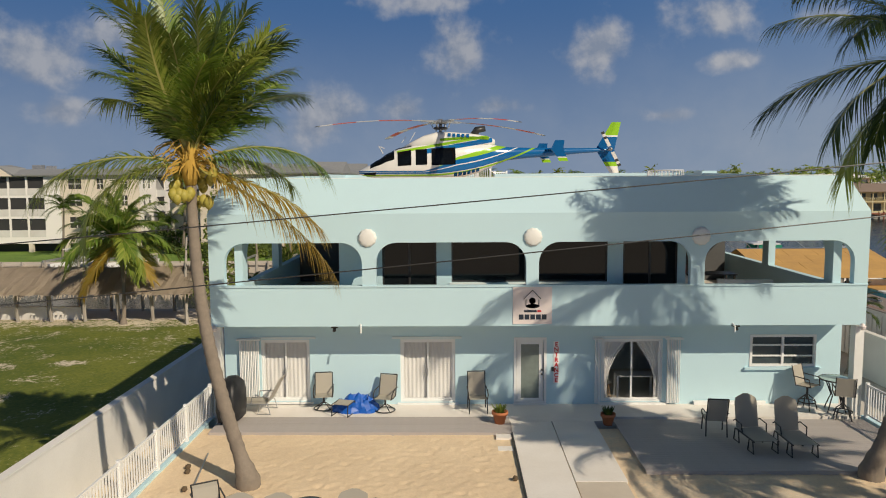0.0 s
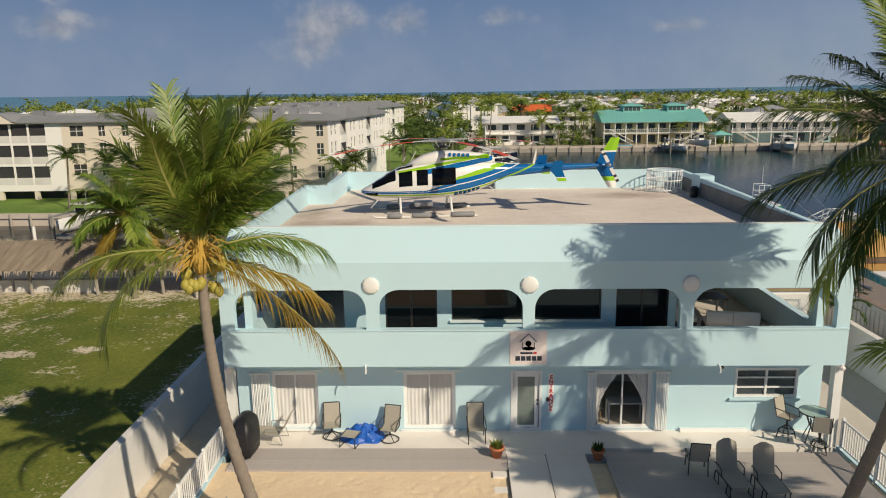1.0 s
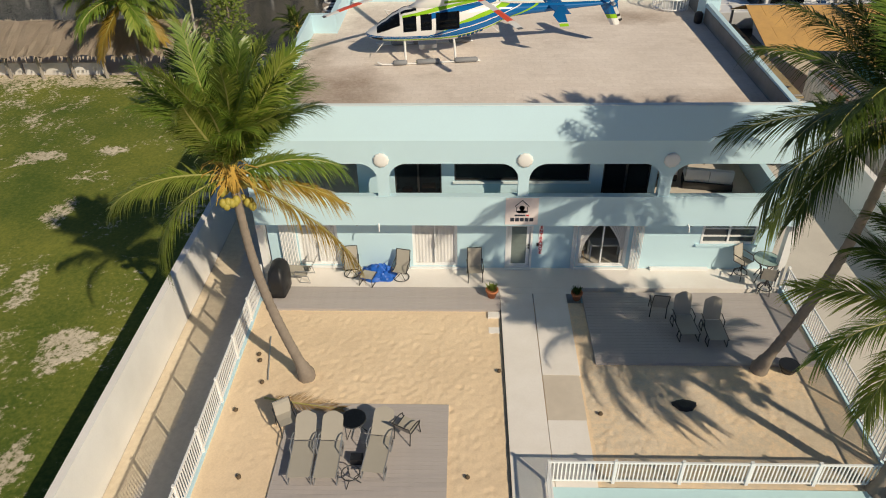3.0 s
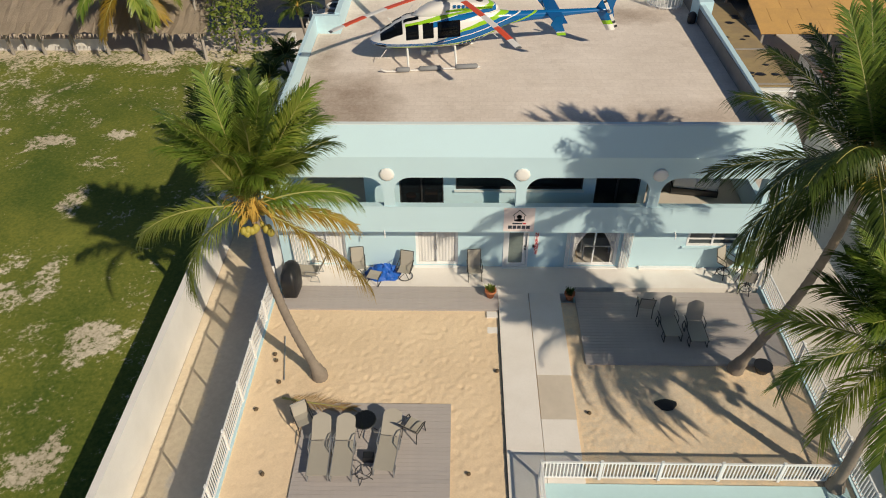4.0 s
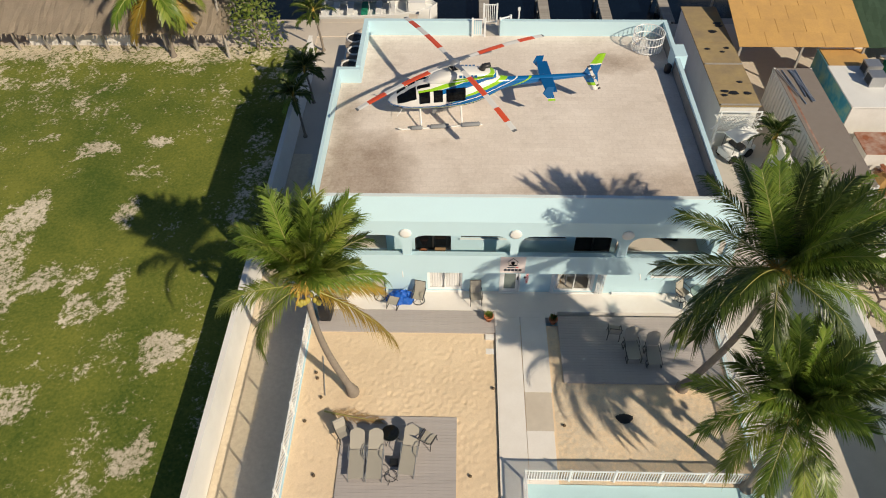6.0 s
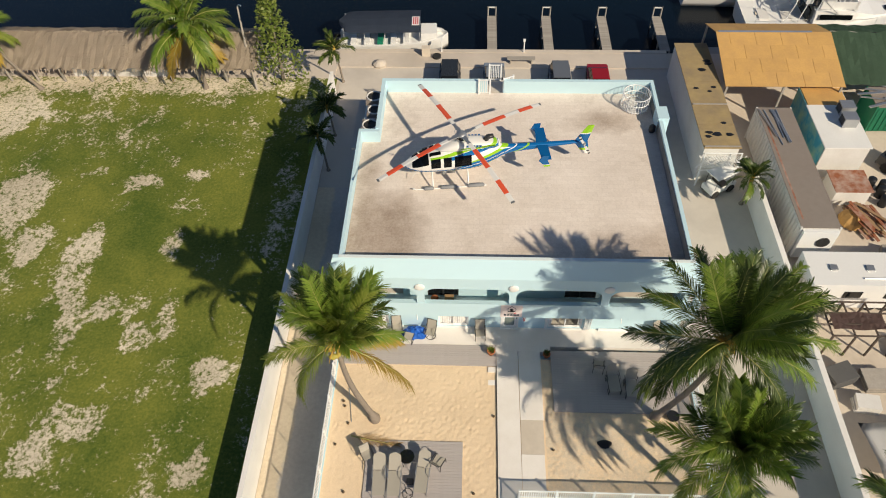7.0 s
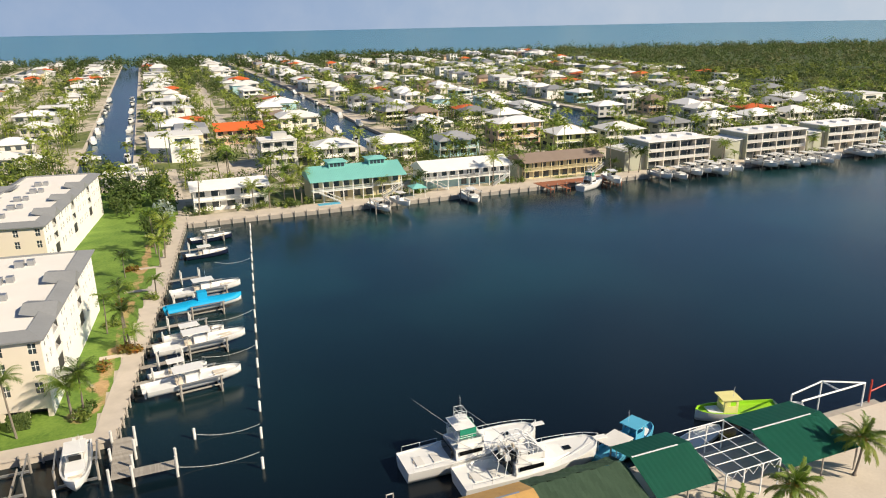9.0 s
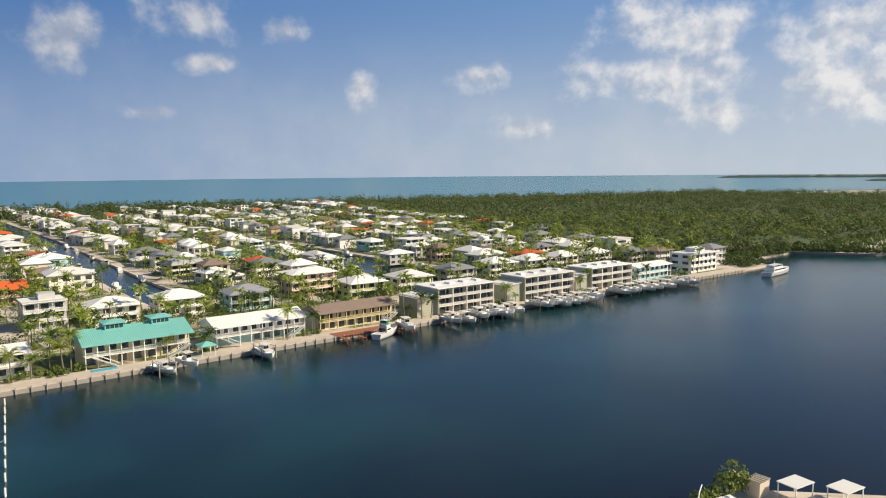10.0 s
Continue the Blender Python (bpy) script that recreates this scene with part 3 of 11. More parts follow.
def patch_sand(x, y):
    v = 0.20 + 0.20 * fbm(x, y, 0.16, 3) + 0.24 * fbm(x, y, 0.6, 8)
    v += 0.41 * max(min(1.0, 1.5 * spot(x + 0.8 * fbm(x, y, 0.35, 7), y + 0.8 * fbm(x, y, 0.35, 2), *q)) for q in BARE)
    v += 0.15 * min(1.0, max(0.0, (y - 39.5) / 5)) + 0.13 * min(1.0, max(0.0, (-29 - x) / 4)) + 0.08 * min(1.0, max(0.0, (24 - y) / 6))
    v += 0.34 * spot(x, y, -26, 49.8, 16, 2.0) + 0.30 * spot(x, y, -13.2, 35, 1.7, 7)
    return min(0.66, max(0.0, v))


lawn = field("lawn_ground", -75, -11.36, -6, 50.6, LOW, 0.33, patch_sand, "lawn", lambda x, y: 0.05 + 0.04 * max(-1, min(1, fbm(x, y, 0.4, 1))))
tagged(lawn, "patchy green lawn with bare pale sand showing through", "lawn", kind="structure")

# concrete round the house: two side drives and the rear parking
blotch("drive", ((0.50, 0.46, 0.42), (0.58, 0.54, 0.49)), ((0.66, 0.55, 0.40), (0.76, 0.66, 0.50)), fine=4.0, bump=0.2, var=0.04, ragged=0.8)
dl = field("driveway_left", -11.1, -7.4, -6, 37.7, LOW + 0.01, 0.3, lambda x, y: min(1, max(0, 0.75 - (x + 10.1) * 0.9 + 0.2 * fbm(x, y, 0.3, 5))), "drive")
tagged(dl, "pale worn concrete side driveway with drifted sand", "driveway", kind="structure")
bm = S()
span(bm, 12.5, 19.75, -6, 37.7, LOW - 0.3, LOW + 0.01)
solo("driveway_right", bm, "concrete", "pale worn concrete side driveway below the yard", "driveway", kind="structure")
bm = S()
span(bm, -11.1, 16.9, 37.7, 52.2, LOW - 0.3, LOW + 0.012)
solo("parking_lot", bm, "concrete", "pale concrete parking behind the house", "parking lot", kind="structure")
bm = S()
span(bm, -11.6, 16.9, 52.2, 54.6, LOW - 0.4, LOW + 0.10)
span(bm, -11.6, 17.0, 54.3, 54.75, SEA - 1, LOW + 0.13)
solo("seawall_cap", bm, "quay_concrete", "raised concrete seawall cap at the water", "seawall", kind="structure")
bm = S()
span(bm, -60, -11.6, 50.6, 54.7, SEA - 1, LOW + 0.07)
solo("seawall_west", bm, "quay_concrete", "sandy concrete quay strip beside the lawn", "seawall", kind="structure")


def long_wall(name, x0, x1, y0, y1, top, label):
    w = thing(name, label, "wall", kind="structure")
    bm = S()
    span(bm, x0, x1, y0, y1, LOW - 0.3, top)
    part("wall_body", bm, "white_stucco", w, bevel=0.02)
    bm = S()
    span(bm, x0 - 0.04, x1 + 0.04, y0, y1, top + 0.003, top + 0.06)
    part("coping", bm, "white_stucco", w, bevel=0.015)
    return w


long_wall("wall_west", -11.35, -11.15, -6, 48.5, -0.22, "tall white stucco boundary wall beside the lawn")
long_wall("wall_east", 19.85, 20.1, -6, 37.2, -0.35, "tall grey-white boundary wall beside the driveway")

# ---- raised yard on retaining walls ----
yard = thing("yard_terrace", "raised yard on pale blue retaining walls", "terrace", kind="structure")
bm = S()
span(bm, -7.4, 12.5, 4, 24.0, LOW - 0.2, -0.42)
part("retaining_wall", bm, "house_blue", yard)
bm = S()
span(bm, -7.4, -7.2, 4, 23.0, -0.417, 0.03)
part("kerb", bm, "house_blue", yard, bevel=0.01)
bm = S()
span(bm, 12.3, 12.5, 4, 23.0, -0.417, 0.03)
part("kerb", bm, "house_blue", yard, bevel=0.01)


PRINTS = {}
rnd = random.Random(71)
for k in range(1900):
    x, y = rnd.choice((rnd.uniform(-7, 1.6), rnd.gauss(-1.5, 2.2), rnd.uniform(4.3, 12))), rnd.choice((rnd.uniform(12.5, 21.3), rnd.gauss(17.5, 1.8)))
    PRINTS.setdefault((math.floor(x * 2), math.floor(y * 2)), []).append((x, y, rnd.uniform(0, 3.14), rnd.uniform(0.10, 0.17), rnd.uniform(0.06, 0.10), rnd.uniform(0.008, 0.021)))


def foot_marks(x, y):
    """Small ripples, and prints of feet with raised rims."""
    h = 0.012 * fbm(x, y, 1.3, 5) + 0.008 * fbm(x, y, 4.2, 9, 2)
    i, j = math.floor(x * 2), math.floor(y * 2)
    for a in (-1, 0, 1):
        for b in (-1, 0, 1):
            for px, py, ang, l1, l2, deep in PRINTS.get((i + a, j + b), ()):
                dx, dy = x - px, y - py
                if abs(dx) > 0.3 or abs(dy) > 0.3:
                    continue
                u, w = (dx * math.cos(ang) + dy * math.sin(ang)) / l1, (dy * math.cos(ang) - dx * math.sin(ang)) / l2
                q = u * u + w * w
                if q < 4:
                    h += -deep * math.exp(-q * 1.3) + 0.45 * deep * math.exp(-(math.sqrt(q) - 1.25) ** 2 * 7)
    return h - 0.03


# share of the greyer sand colour, higher east of x 4.2
def greyer_sand(x, y):
    v = 0.1 + 0.25 * fbm(x, y, 0.5, 2)
    if x > 4.2:
        v += 0.45
    return min(0.8, max(0, v))


sand = field("sand_yard", -7.2, 12.3, 5, 22.0, 0.0, 0.075, greyer_sand, "yard_sand", foot_marks)
tagged(sand, "raked golden sand with footprints", "sand", kind="structure")
bm = S()
span(bm, -7.1, 12.2, 22.82, 24.07, -0.417, 0.04)
solo("patio", bm, "path_paint", "pale concrete patio along the house", "patio", kind="structure", bevel=0.01)
bm = S()
span(bm, 1.72, 4.8, 22.45, 22.82, -0.417, 0.038)
solo("entrance_apron", bm, "path_paint", "pale concrete apron before the entrance", "patio", kind="structure", bevel=0.01)
def ramp(y):
    return 0.035 - 0.01 * min(1.0, max(0.0, (21.7 - y) / 4.0))


path = thing("garden_path", "pale concrete slab path with a sandy gap", "path", kind="structure")
for x0, x1, y0, y1 in ((1.74, 2.94, 12.5, 22.45), (2.97, 4.2, 18.25, 22.45), (2.96, 4.14, 12.5, 16.32)):
    bm = S()
    loft(bm, [[(x0, y, ramp(y)), (x1, y, ramp(y)), (x1, y, ramp(y) - 0.16), (x0, y, ramp(y) - 0.16)] for y in [y0] + [q for q in (17.7, 21.7) if y0 < q < y1] + [y1]])
    part("slab", bm, "path_paint", path, bevel=0.012)
bm = S()
loft(bm, [[(2.97, y, ramp(y) - 0.012), (4.16, y, ramp(y) - 0.012), (4.16, y, ramp(y) - 0.2), (2.97, y, ramp(y) - 0.2)] for y in (16.33, 17.7, 18.24)])
part("pebble_slab", bm, "dirt", path, "brown exposed-pebble slab")


def plank_deck(name, x0, x1, y0, y1, n, label, z=0.045):
    d = thing(name, label, "deck", kind="structure")
    w = (y1 - y0) / n
    bm = S()
    box(bm, (0, 0, 0), (x1 - x0, w - 0.005, 0.05))
    me = mesh_of("plank", bm, "deck_grey")
    for i in range(n):
        put("plank", me, d, pose((x0 + x1) / 2, y0 + w * (i + 0.5), z - 0.02))
    if z > 0.04:
        part("skirt_board", span(S(), x0, x1, y0 - 0.03, y0 - 0.003, -0.34, z - 0.01), "deck_grey", d)
    return d


plank_deck("deck_west", -6.9, 1.72, 21.5, 22.8, 9, "grey composite deck boards beside the patio")
plank_deck("deck_east", 4.78, 12.1, 18.8, 22.55, 25, "grey composite deck platform")
plank_deck("deck_lounge", -5.05, -0.08, 10.5, 16.9, 44, "grey composite deck platform on the sand", 0.03)


# ---- the house ----
FACE, WALL, X0, X1, TOP = 22.9, 24.07, -7.2, 12.25, 7.2
house = thing("house", "two-storey pale blue stucco house with an arcaded balcony and flat roof", "house")

# lower storey
bm = S()
panel(bm, rect(X0, X1 - 0.05, 0.0, 2.78), [rect(-6.05, -4.5, 0.13, 2.14), rect(-1.62, 0.12, 0.1, 2.14), rect(2.05, 2.92, 0.07, 2.14), rect(4.72, 6.66, 0.1, 2.14), rect(9.42, 11.36, 1.3, 2.2)], 0.2, Matrix.Translation((0, WALL, 0)))
part("front_wall", bm, "house_blue", house)
for name, x0, x1, y0, y1, z0, z1 in (("side_wall", -6.5, -6.3, WALL + 0.2, 37.3, LOW - 0.1, 2.78), ("side_wall", 11.15, 11.35, WALL + 0.2, 37.3, LOW - 0.1, 2.78), ("back_wall", -6.5, 11.35, 37.3, 37.5, LOW - 0.1, 6.2), ("foundation", -6.29, 11.14, WALL + 0.21, 37.29, LOW - 0.1, -0.2)):
    bm = S()
    span(bm, x0, x1, y0, y1, z0, z1)
    part(name, bm, "house_blue", house)
for a, b in ((-6.28, -3.2), (-3.0, 3.2), (3.4, 7.9), (8.1, 11.1)):
    bm = S()
    span(bm, a, b, WALL + 0.22, 28.2, -0.02, 0.06)
    part("room_floor", bm, "interior_floor", house)
bm = S()
span(bm, -6.28, 11.1, 28.2, 28.3, -0.2, 2.7)
part("partition", bm, "house_trim", house)
for x in (-3.1, 3.3, 8.0):
    bm = S()
    span(bm, x - 0.05, x + 0.05, WALL + 0.21, 28.2, -0.02, 2.7)
    part("partition", bm, "house_trim", house)


def frame_of(name, x0, x1, z0, z1, y, parent, w=0.07, d=0.1, mat="white_vinyl", mull=(), bars=()):
    f = part(name, panel(S(), rect(x0, x1, z0, z1), [rect(x0 + w, x1 - w, z0 + w, z1 - w)], d, Matrix.Translation((0, y, 0))), mat, parent)
    for x in mull:
        part("mullion", span(S(), x - 0.035, x + 0.035, y + 0.01, y + d - 0.01, z0 + w, z1 - w), mat, f)
    for z in bars:
        part("rail", span(S(), x0 + w, x1 - w, y + 0.015, y + d - 0.015, z - 0.022, z + 0.022), mat, f)
    return f


clear = bpy.data.materials.new("clear_glass")
clear.use_nodes = True
cn, cl = clear.node_tree.nodes, clear.node_tree.links
cp = cn["Principled BSDF"]
cp.inputs["Base Color"].default_value, cp.inputs["Roughness"].default_value, cp.inputs["Specular IOR Level"].default_value = (0.03, 0.04, 0.04, 1), 0.03, 0.9
ct, cm = cn.new("ShaderNodeBsdfTransparent"), cn.new("ShaderNodeMixShader")
cm.inputs[0].default_value = 0.12
cl.new(ct.outputs[0], cm.inputs[1])
cl.new(cp.outputs[0], cm.inputs[2])
cl.new(cm.outputs[0], cn["Material Output"].inputs["Surface"])
M["clear_glass"] = clear


def pane(x0, x1, z0, z1, y, parent):
    p = part("pane", span(S(), x0, x1, y, y + 0.012, z0, z1), "clear_glass", parent)
    p.visible_shadow = False
    return p


def drape(x0, x1, z0, z1, y, parent, pleat=0.13, mat="curtain", tie=0.0, side=1):
    """A pleated hanging curtain; tie pulls its lower half aside."""
    bm = S()
    n = max(8, int((x1 - x0) / pleat * 6))
    rows = []
    for k in range(9):
        v = k / 8
        pull = tie * max(0.0, math.sin(min(1, (1 - v) * 1.35) * math.pi * 0.5)) if tie else 0
        row = []
        for i in range(n + 1):
            u = i / n
            uu = u * (1 - pull) if side < 0 else pull + u * (1 - pull)
            row.append((x0 + (x1 - x0) * uu, y + 0.009 * math.sin(u * (x1 - x0) / pleat * 2 * math.pi) + 0.01 * math.sin(v * 5 + u * 9), z0 + (z1 - z0) * v))
        rows.append(row)
    loft(bm, rows, caps=False, closed=False)
    return part("curtain", bm, mat, parent, smooth=True)


def slider(x0, x1, z0, z1, curtains):
    s = thing("sliding_door", "white framed sliding glass door with pale curtains", "sliding door", group="sliding doors of the house")
    y = WALL + 0.05
    f = frame_of("door_frame", x0, x1, z0, z1, y, s, 0.06, 0.1)
    mid = (x0 + x1) / 2
    for a, b, dy in ((x0 + 0.06, mid + 0.03, 0.02), (mid - 0.03, x1 - 0.06, 0.055)):
        lf = frame_of("leaf", a, b, z0 + 0.06, z1 - 0.06, y + dy, s, 0.055, 0.03)
        pane(a + 0.05, b - 0.05, z0 + 0.11, z1 - 0.11, y + dy + 0.008, lf)
    part("handle", span(S(), mid - 0.02, mid + 0.01, y - 0.02, y + 0.02, 0.95, 1.2), "grey_metal", s)
    part("lintel_trim", span(S(), x0 - 0.25, x1 + 0.2, WALL - 0.04, WALL + 0.02, z1 + 0.02, z1 + 0.09), "house_trim", s)
    part("track", span(S(), x0 - 0.1, x1 + 0.1, WALL - 0.1, WALL - 0.002, z0 - 0.06, z0 - 0.01), "white_vinyl", s)
    for a, b, tie, side in curtains:
        drape(a, b, z0 + 0.05, z1 - 0.04, WALL + 0.165, s, tie=tie, side=side)
    return s


def folded_shutter(x0, x1, z0, z1, label):
    s = thing("storm_shutter", label, "storm shutter")
    n = max(4, int((x1 - x0) / 0.05))
    for i in range(n):
        x = x0 + (x1 - x0) * (i + 0.5) / n
        bm = S()
        box(bm, (x, WALL - 0.12, (z0 + z1) / 2), ((x1 - x0) / n * 0.95, 0.02, z1 - z0), rz(62 if i % 2 else -62))
        part("slat", bm, "white_vinyl", s)
    part("track", span(S(), x0 - 0.05, x1 + 0.05, WALL - 0.2, WALL - 0.002, z1 + 0.005, z1 + 0.05), "white_vinyl", s)
    return s


slider(-6.05, -4.5, 0.13, 2.14, ((-6.0, -5.3, 0, 1), (-5.25, -4.55, 0, 1)))
folded_shutter(-6.72, -6.08, 0.13, 2.14, "white accordion storm shutter folded beside the sliding door")
slider(-1.62, 0.12, 0.1, 2.14, ((-1.58, -0.78, 0, 1), (-0.72, 0.08, 0, 1)))
slider(4.72, 6.66, 0.1, 2.14, ((4.78, 5.62, 0.8, -1), (5.76, 6.6, 0.8, 1)))
folded_shutter(6.75, 7.18, 0.1, 2.14, "white accordion storm shutter folded beside the sliding door")
folded_shutter(4.5, 4.68, 0.1, 2.14, "narrow white accordion storm shutter folded beside the sliding door")

door = thing("entrance_door", "white entrance door with a full frosted glass panel", "door")
frame_of("door_frame", 1.97, 3.0, 0.06, 2.19, WALL - 0.03, door, 0.08, 0.2)
lf = frame_of("leaf", 2.06, 2.91, 0.08, 2.1, WALL + 0.04, door, 0.14, 0.05)
part("pane", span(S(), 2.19, 2.78, WALL + 0.055, WALL + 0.075, 0.2, 1.97), material("frosted", (0.20, 0.24, 0.22), rough=0.15, var=0.15, coarse=1.5, bump=0.05), lf)
for z in (1.0, 1.14):
    bm = S()
    tube(bm, [(2.86, WALL + 0.04, z), (2.86, WALL - 0.03, z)], 0.028, 10)
    part("knob", bm, "dark_metal", door)
part("doormat", span(S(), 1.95, 3.02, WALL - 0.16, WALL - 0.04, 0.042, 0.07), "white_vinyl", door, "white door sill")
bm = S()
span(bm, 3.16, 3.24, WALL - 0.03, WALL - 0.002, 1.1, 1.24)
solo("door_keypad", bm, "dark_metal", "small dark keypad beside the entrance door", "keypad")

win = thing("window", "white framed awning window with six dark panes", "window")
wf = frame_of("window_frame", 9.36, 11.42, 1.24, 2.26, WALL - 0.02, win, 0.08, 0.16, mull=(10.39,), bars=(1.58, 1.92))
for x0, x1 in ((9.44, 10.35), (10.43, 11.34)):
    for z0, z1 in ((1.32, 1.56), (1.6, 1.9), (1.94, 2.18)):
        part("pane", span(S(), x0, x1, WALL + 0.05, WALL + 0.065, z0, z1), "window_glass", wf)
part("sill", span(S(), 9.2, 11.55, WALL - 0.1, WALL - 0.001, 1.15, 1.22), "house_blue", win)

# balcony slab, arcade front and the sloping fascia
bm = S()
span(bm, X0, X1, FACE + 0.25, WALL + 0.19, 2.8, 3.0)
part("balcony_slab", bm, "house_trim", house)
bm = S()
span(bm, -6.49, 11.34, WALL + 0.2, 37.29, 2.79, 3.0)
part("floor_slab", bm, "concrete", house)
bm = S()
holes = [arch(a, b, 4.02, 5.31, 0.62) for a, b in ((-6.75, -2.63), (-2.22, 2.24), (2.61, 7.07), (7.48, 11.85))]
panel(bm, rect(X0, X1, 2.8, 6.17), holes, 0.24, Matrix.Translation((0, FACE, 0)))
part("arcade", bm, "house_blue", house)
part("sill_cap", span(S(), X0, X1, FACE - 0.03, FACE - 0.002, 3.98, 4.03), "house_blue", house)
for x, side in ((-6.5, 1), (11.35, -1)):
    bm = S()
    panel(bm, rect(0, 14.3, 2.8, 6.17), [arch(a, b, 4.02, 5.31, 0.5) for a, b in ((0.5, 4.4), (4.9, 9.2), (9.7, 13.8))], 0.24, Matrix.Translation((x, FACE + 0.245, 0)) @ Matrix.Rotation(radians(90), 4, "Z") @ Matrix.Translation((0, -0.24 if side < 0 else -0.24, 0)) if side < 0 else Matrix.Translation((x + 0.24, FACE + 0.245, 0)) @ Matrix.Rotation(radians(90), 4, "Z"))
    part("side_arcade", bm, "house_blue", house)
# fascia: a sloping band between the arcade's edge and the parapet ridge, front and sides
RX0, RX1, RY0, RY1 = -6.5, 11.35, 23.35, 37.7
bm = S()
loft(bm, [[(X0, FACE, 6.17), (RX0 - 0.3, RY0, TOP), (RX0 - 0.3, RY0 + 0.22, TOP), (RX0 - 0.3, RY0 + 0.22, 6.17)], [(X1, FACE, 6.17), (RX1 + 0.4, RY0, TOP), (RX1 + 0.4, RY0 + 0.22, TOP), (RX1 + 0.4, RY0 + 0.22, 6.17)]])
part("fascia", bm, "house_blue", house)
TH = {1: 0.15, -1: 0.2}
for xe, xr, s in ((RX0, RX0, 1), (RX1, RX1, -1)):
    bm = S()
    y_end, t_end = (33.0, TOP + 0.13) if s > 0 else (RY1, TOP + 0.2)
    loft(bm, [[(xe, RY0 + 0.225, 6.17), (xr, RY0 + 0.225, TOP), (xr + TH[s] * s, RY0 + 0.225, TOP), (xr + TH[s] * s, RY0 + 0.225, 6.17)], [(xe, y_end, 6.17), (xr, y_end, t_end), (xr + TH[s] * s, y_end, t_end), (xr + TH[s] * s, y_end, 6.17)]])
    part("side_parapet", bm, "house_blue", house)
bm = S()
span(bm, -6.48, -5.28, 32.76, 33.0, 6.0, TOP + 0.127)
part("notch_parapet", bm, "house_blue", house)
bm = S()
span(bm, -5.52, -5.28, 33.0, 37.46, 5.8, TOP + 0.198)
part("notch_parapet", bm, "house_blue", house)
bm = S()
span(bm, -5.52, 1.1, 37.46, 37.7, 6.0, TOP + 0.2)
span(bm, 2.1, 11.35, 37.46, 37.7, 6.0, TOP + 0.2)
part("back_parapet", bm, "house_blue", house)
bm = S()
span(bm, RX0 + 0.02, RX1 - 0.02, FACE + 0.3, 37.45, 6.2, 6.44)
part("roof_slab", bm, "house_trim", house)
part("coping_line", span(S(), RX0, RX1, RY0 + 0.02, RY0 + 0.2, TOP + 0.003, TOP + 0.03), "house_trim", house)
# added sheet that colours the east parapet's inner face as shaded and stained
part("parapet_lining", span(S(), 11.12, 11.147, 23.6, 37.44, 6.45, TOP - 0.06), "parapet_grime", house)
# corner upstand on the east parapet
part("corner_post", span(S(), 11.1, 11.75, 34.0, 35.1, 6.0, 7.45), "house_blue", house, bevel=0.03)
# equipment ledge outside the notch
bm = S()
span(bm, -7.15, -5.54, 33.02, 37.6, 5.6, 5.75)
part("equipment_ledge", bm, "concrete", house)
for x in (X0 + 0.12, X1 - 0.14):
    bm = S()
    span(bm, x - 0.13, x + 0.13, FACE + 0.02, FACE + 0.3, -0.05, 2.79)
    part("post", bm, "white_paint", house, bevel=0.015)


def dirt(x, y):
    v = 0.06 + 0.20 * fbm(x, y, 0.35, 6) + 0.11 * fbm(x, y, 1.6, 3)
    v += 0.50 * max(0.0, 1 - abs(y - 23.6) / 2.4) * (0.6 + 0.9 * noise.noise(Vector((x * 0.35, 2, 1)))) + 0.70 * spot(x, y, -4.6, 25.6, 3.0, 3.8) + 0.28 * spot(x, y, 9.5, 35, 2.6, 1.5) + 0.42 * spot(x, y, 9.2, 24.8, 3.5, 2.1) + 0.22 * spot(x, y, -4.5, 35, 1.3, 2.5) + 0.45 * spot(x, y, 7.6, 34.6, 2.6, 1.2) + 0.34 * spot(x, y, -5.6, 30, 0.9, 5)
    v += 0.16 * max(0.0, 1 - (x + 6.1) / 1.2)
    return min(0.75, max(0, v))


deck = field("roof_deck", -6.34, 11.115, 23.56, 37.46, 6.5, 0.25, dirt, "roof_pavers")
tagged(deck, "flat roof of pale worn pavers with brown stains", "roof deck", kind="structure")

# upper rooms behind the balcony
bm = S()
panel(bm, rect(-3.5, 7.3, 3.0, 6.19), [rect(-2.15, -0.45, 3.05, 5.3), rect(0.02, 2.35, 3.95, 5.25), rect(2.6, 4.88, 3.95, 5.25), rect(5.36, 7.05, 3.05, 5.3)], 0.2, Matrix.Translation((0, WALL + 0.02, 0)))
part("upper_front_wall", bm, "house_blue", house)
part("upper_side_wall", span(S(), -3.5, -3.3, WALL + 0.23, 31.0, 3.0, 6.19), "house_blue", house)
# dark glass is assumed here, to keep the sunlit east face dark
part("upper_side_wall", span(S(), 7.1, 7.28, WALL + 0.23, 31.0, 3.0, 6.19), "dark_glass", house, "side wall given dark glass so that it shows no sunlight")
# back wall coloured near-black so the deep rooms read as shaded
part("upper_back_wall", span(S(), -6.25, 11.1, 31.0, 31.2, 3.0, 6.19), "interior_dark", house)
for x0, x1 in ((0.02, 2.35), (2.6, 4.88)):
    w = thing("upper_window", "dark tinted window with a pale sill on the balcony wall", "window", group="balcony windows")
    frame_of("window_frame", x0, x1, 3.95, 5.25, WALL + 0.06, w, 0.05, 0.08, "dark_metal")
    part("pane", span(S(), x0 + 0.05, x1 - 0.05, WALL + 0.1, WALL + 0.112, 4.0, 5.2), "dark_glass", w)
    part("sill", span(S(), x0 - 0.06, x1 + 0.06, WALL - 0.06, WALL + 0.05, 3.88, 3.945), "house_trim", w)
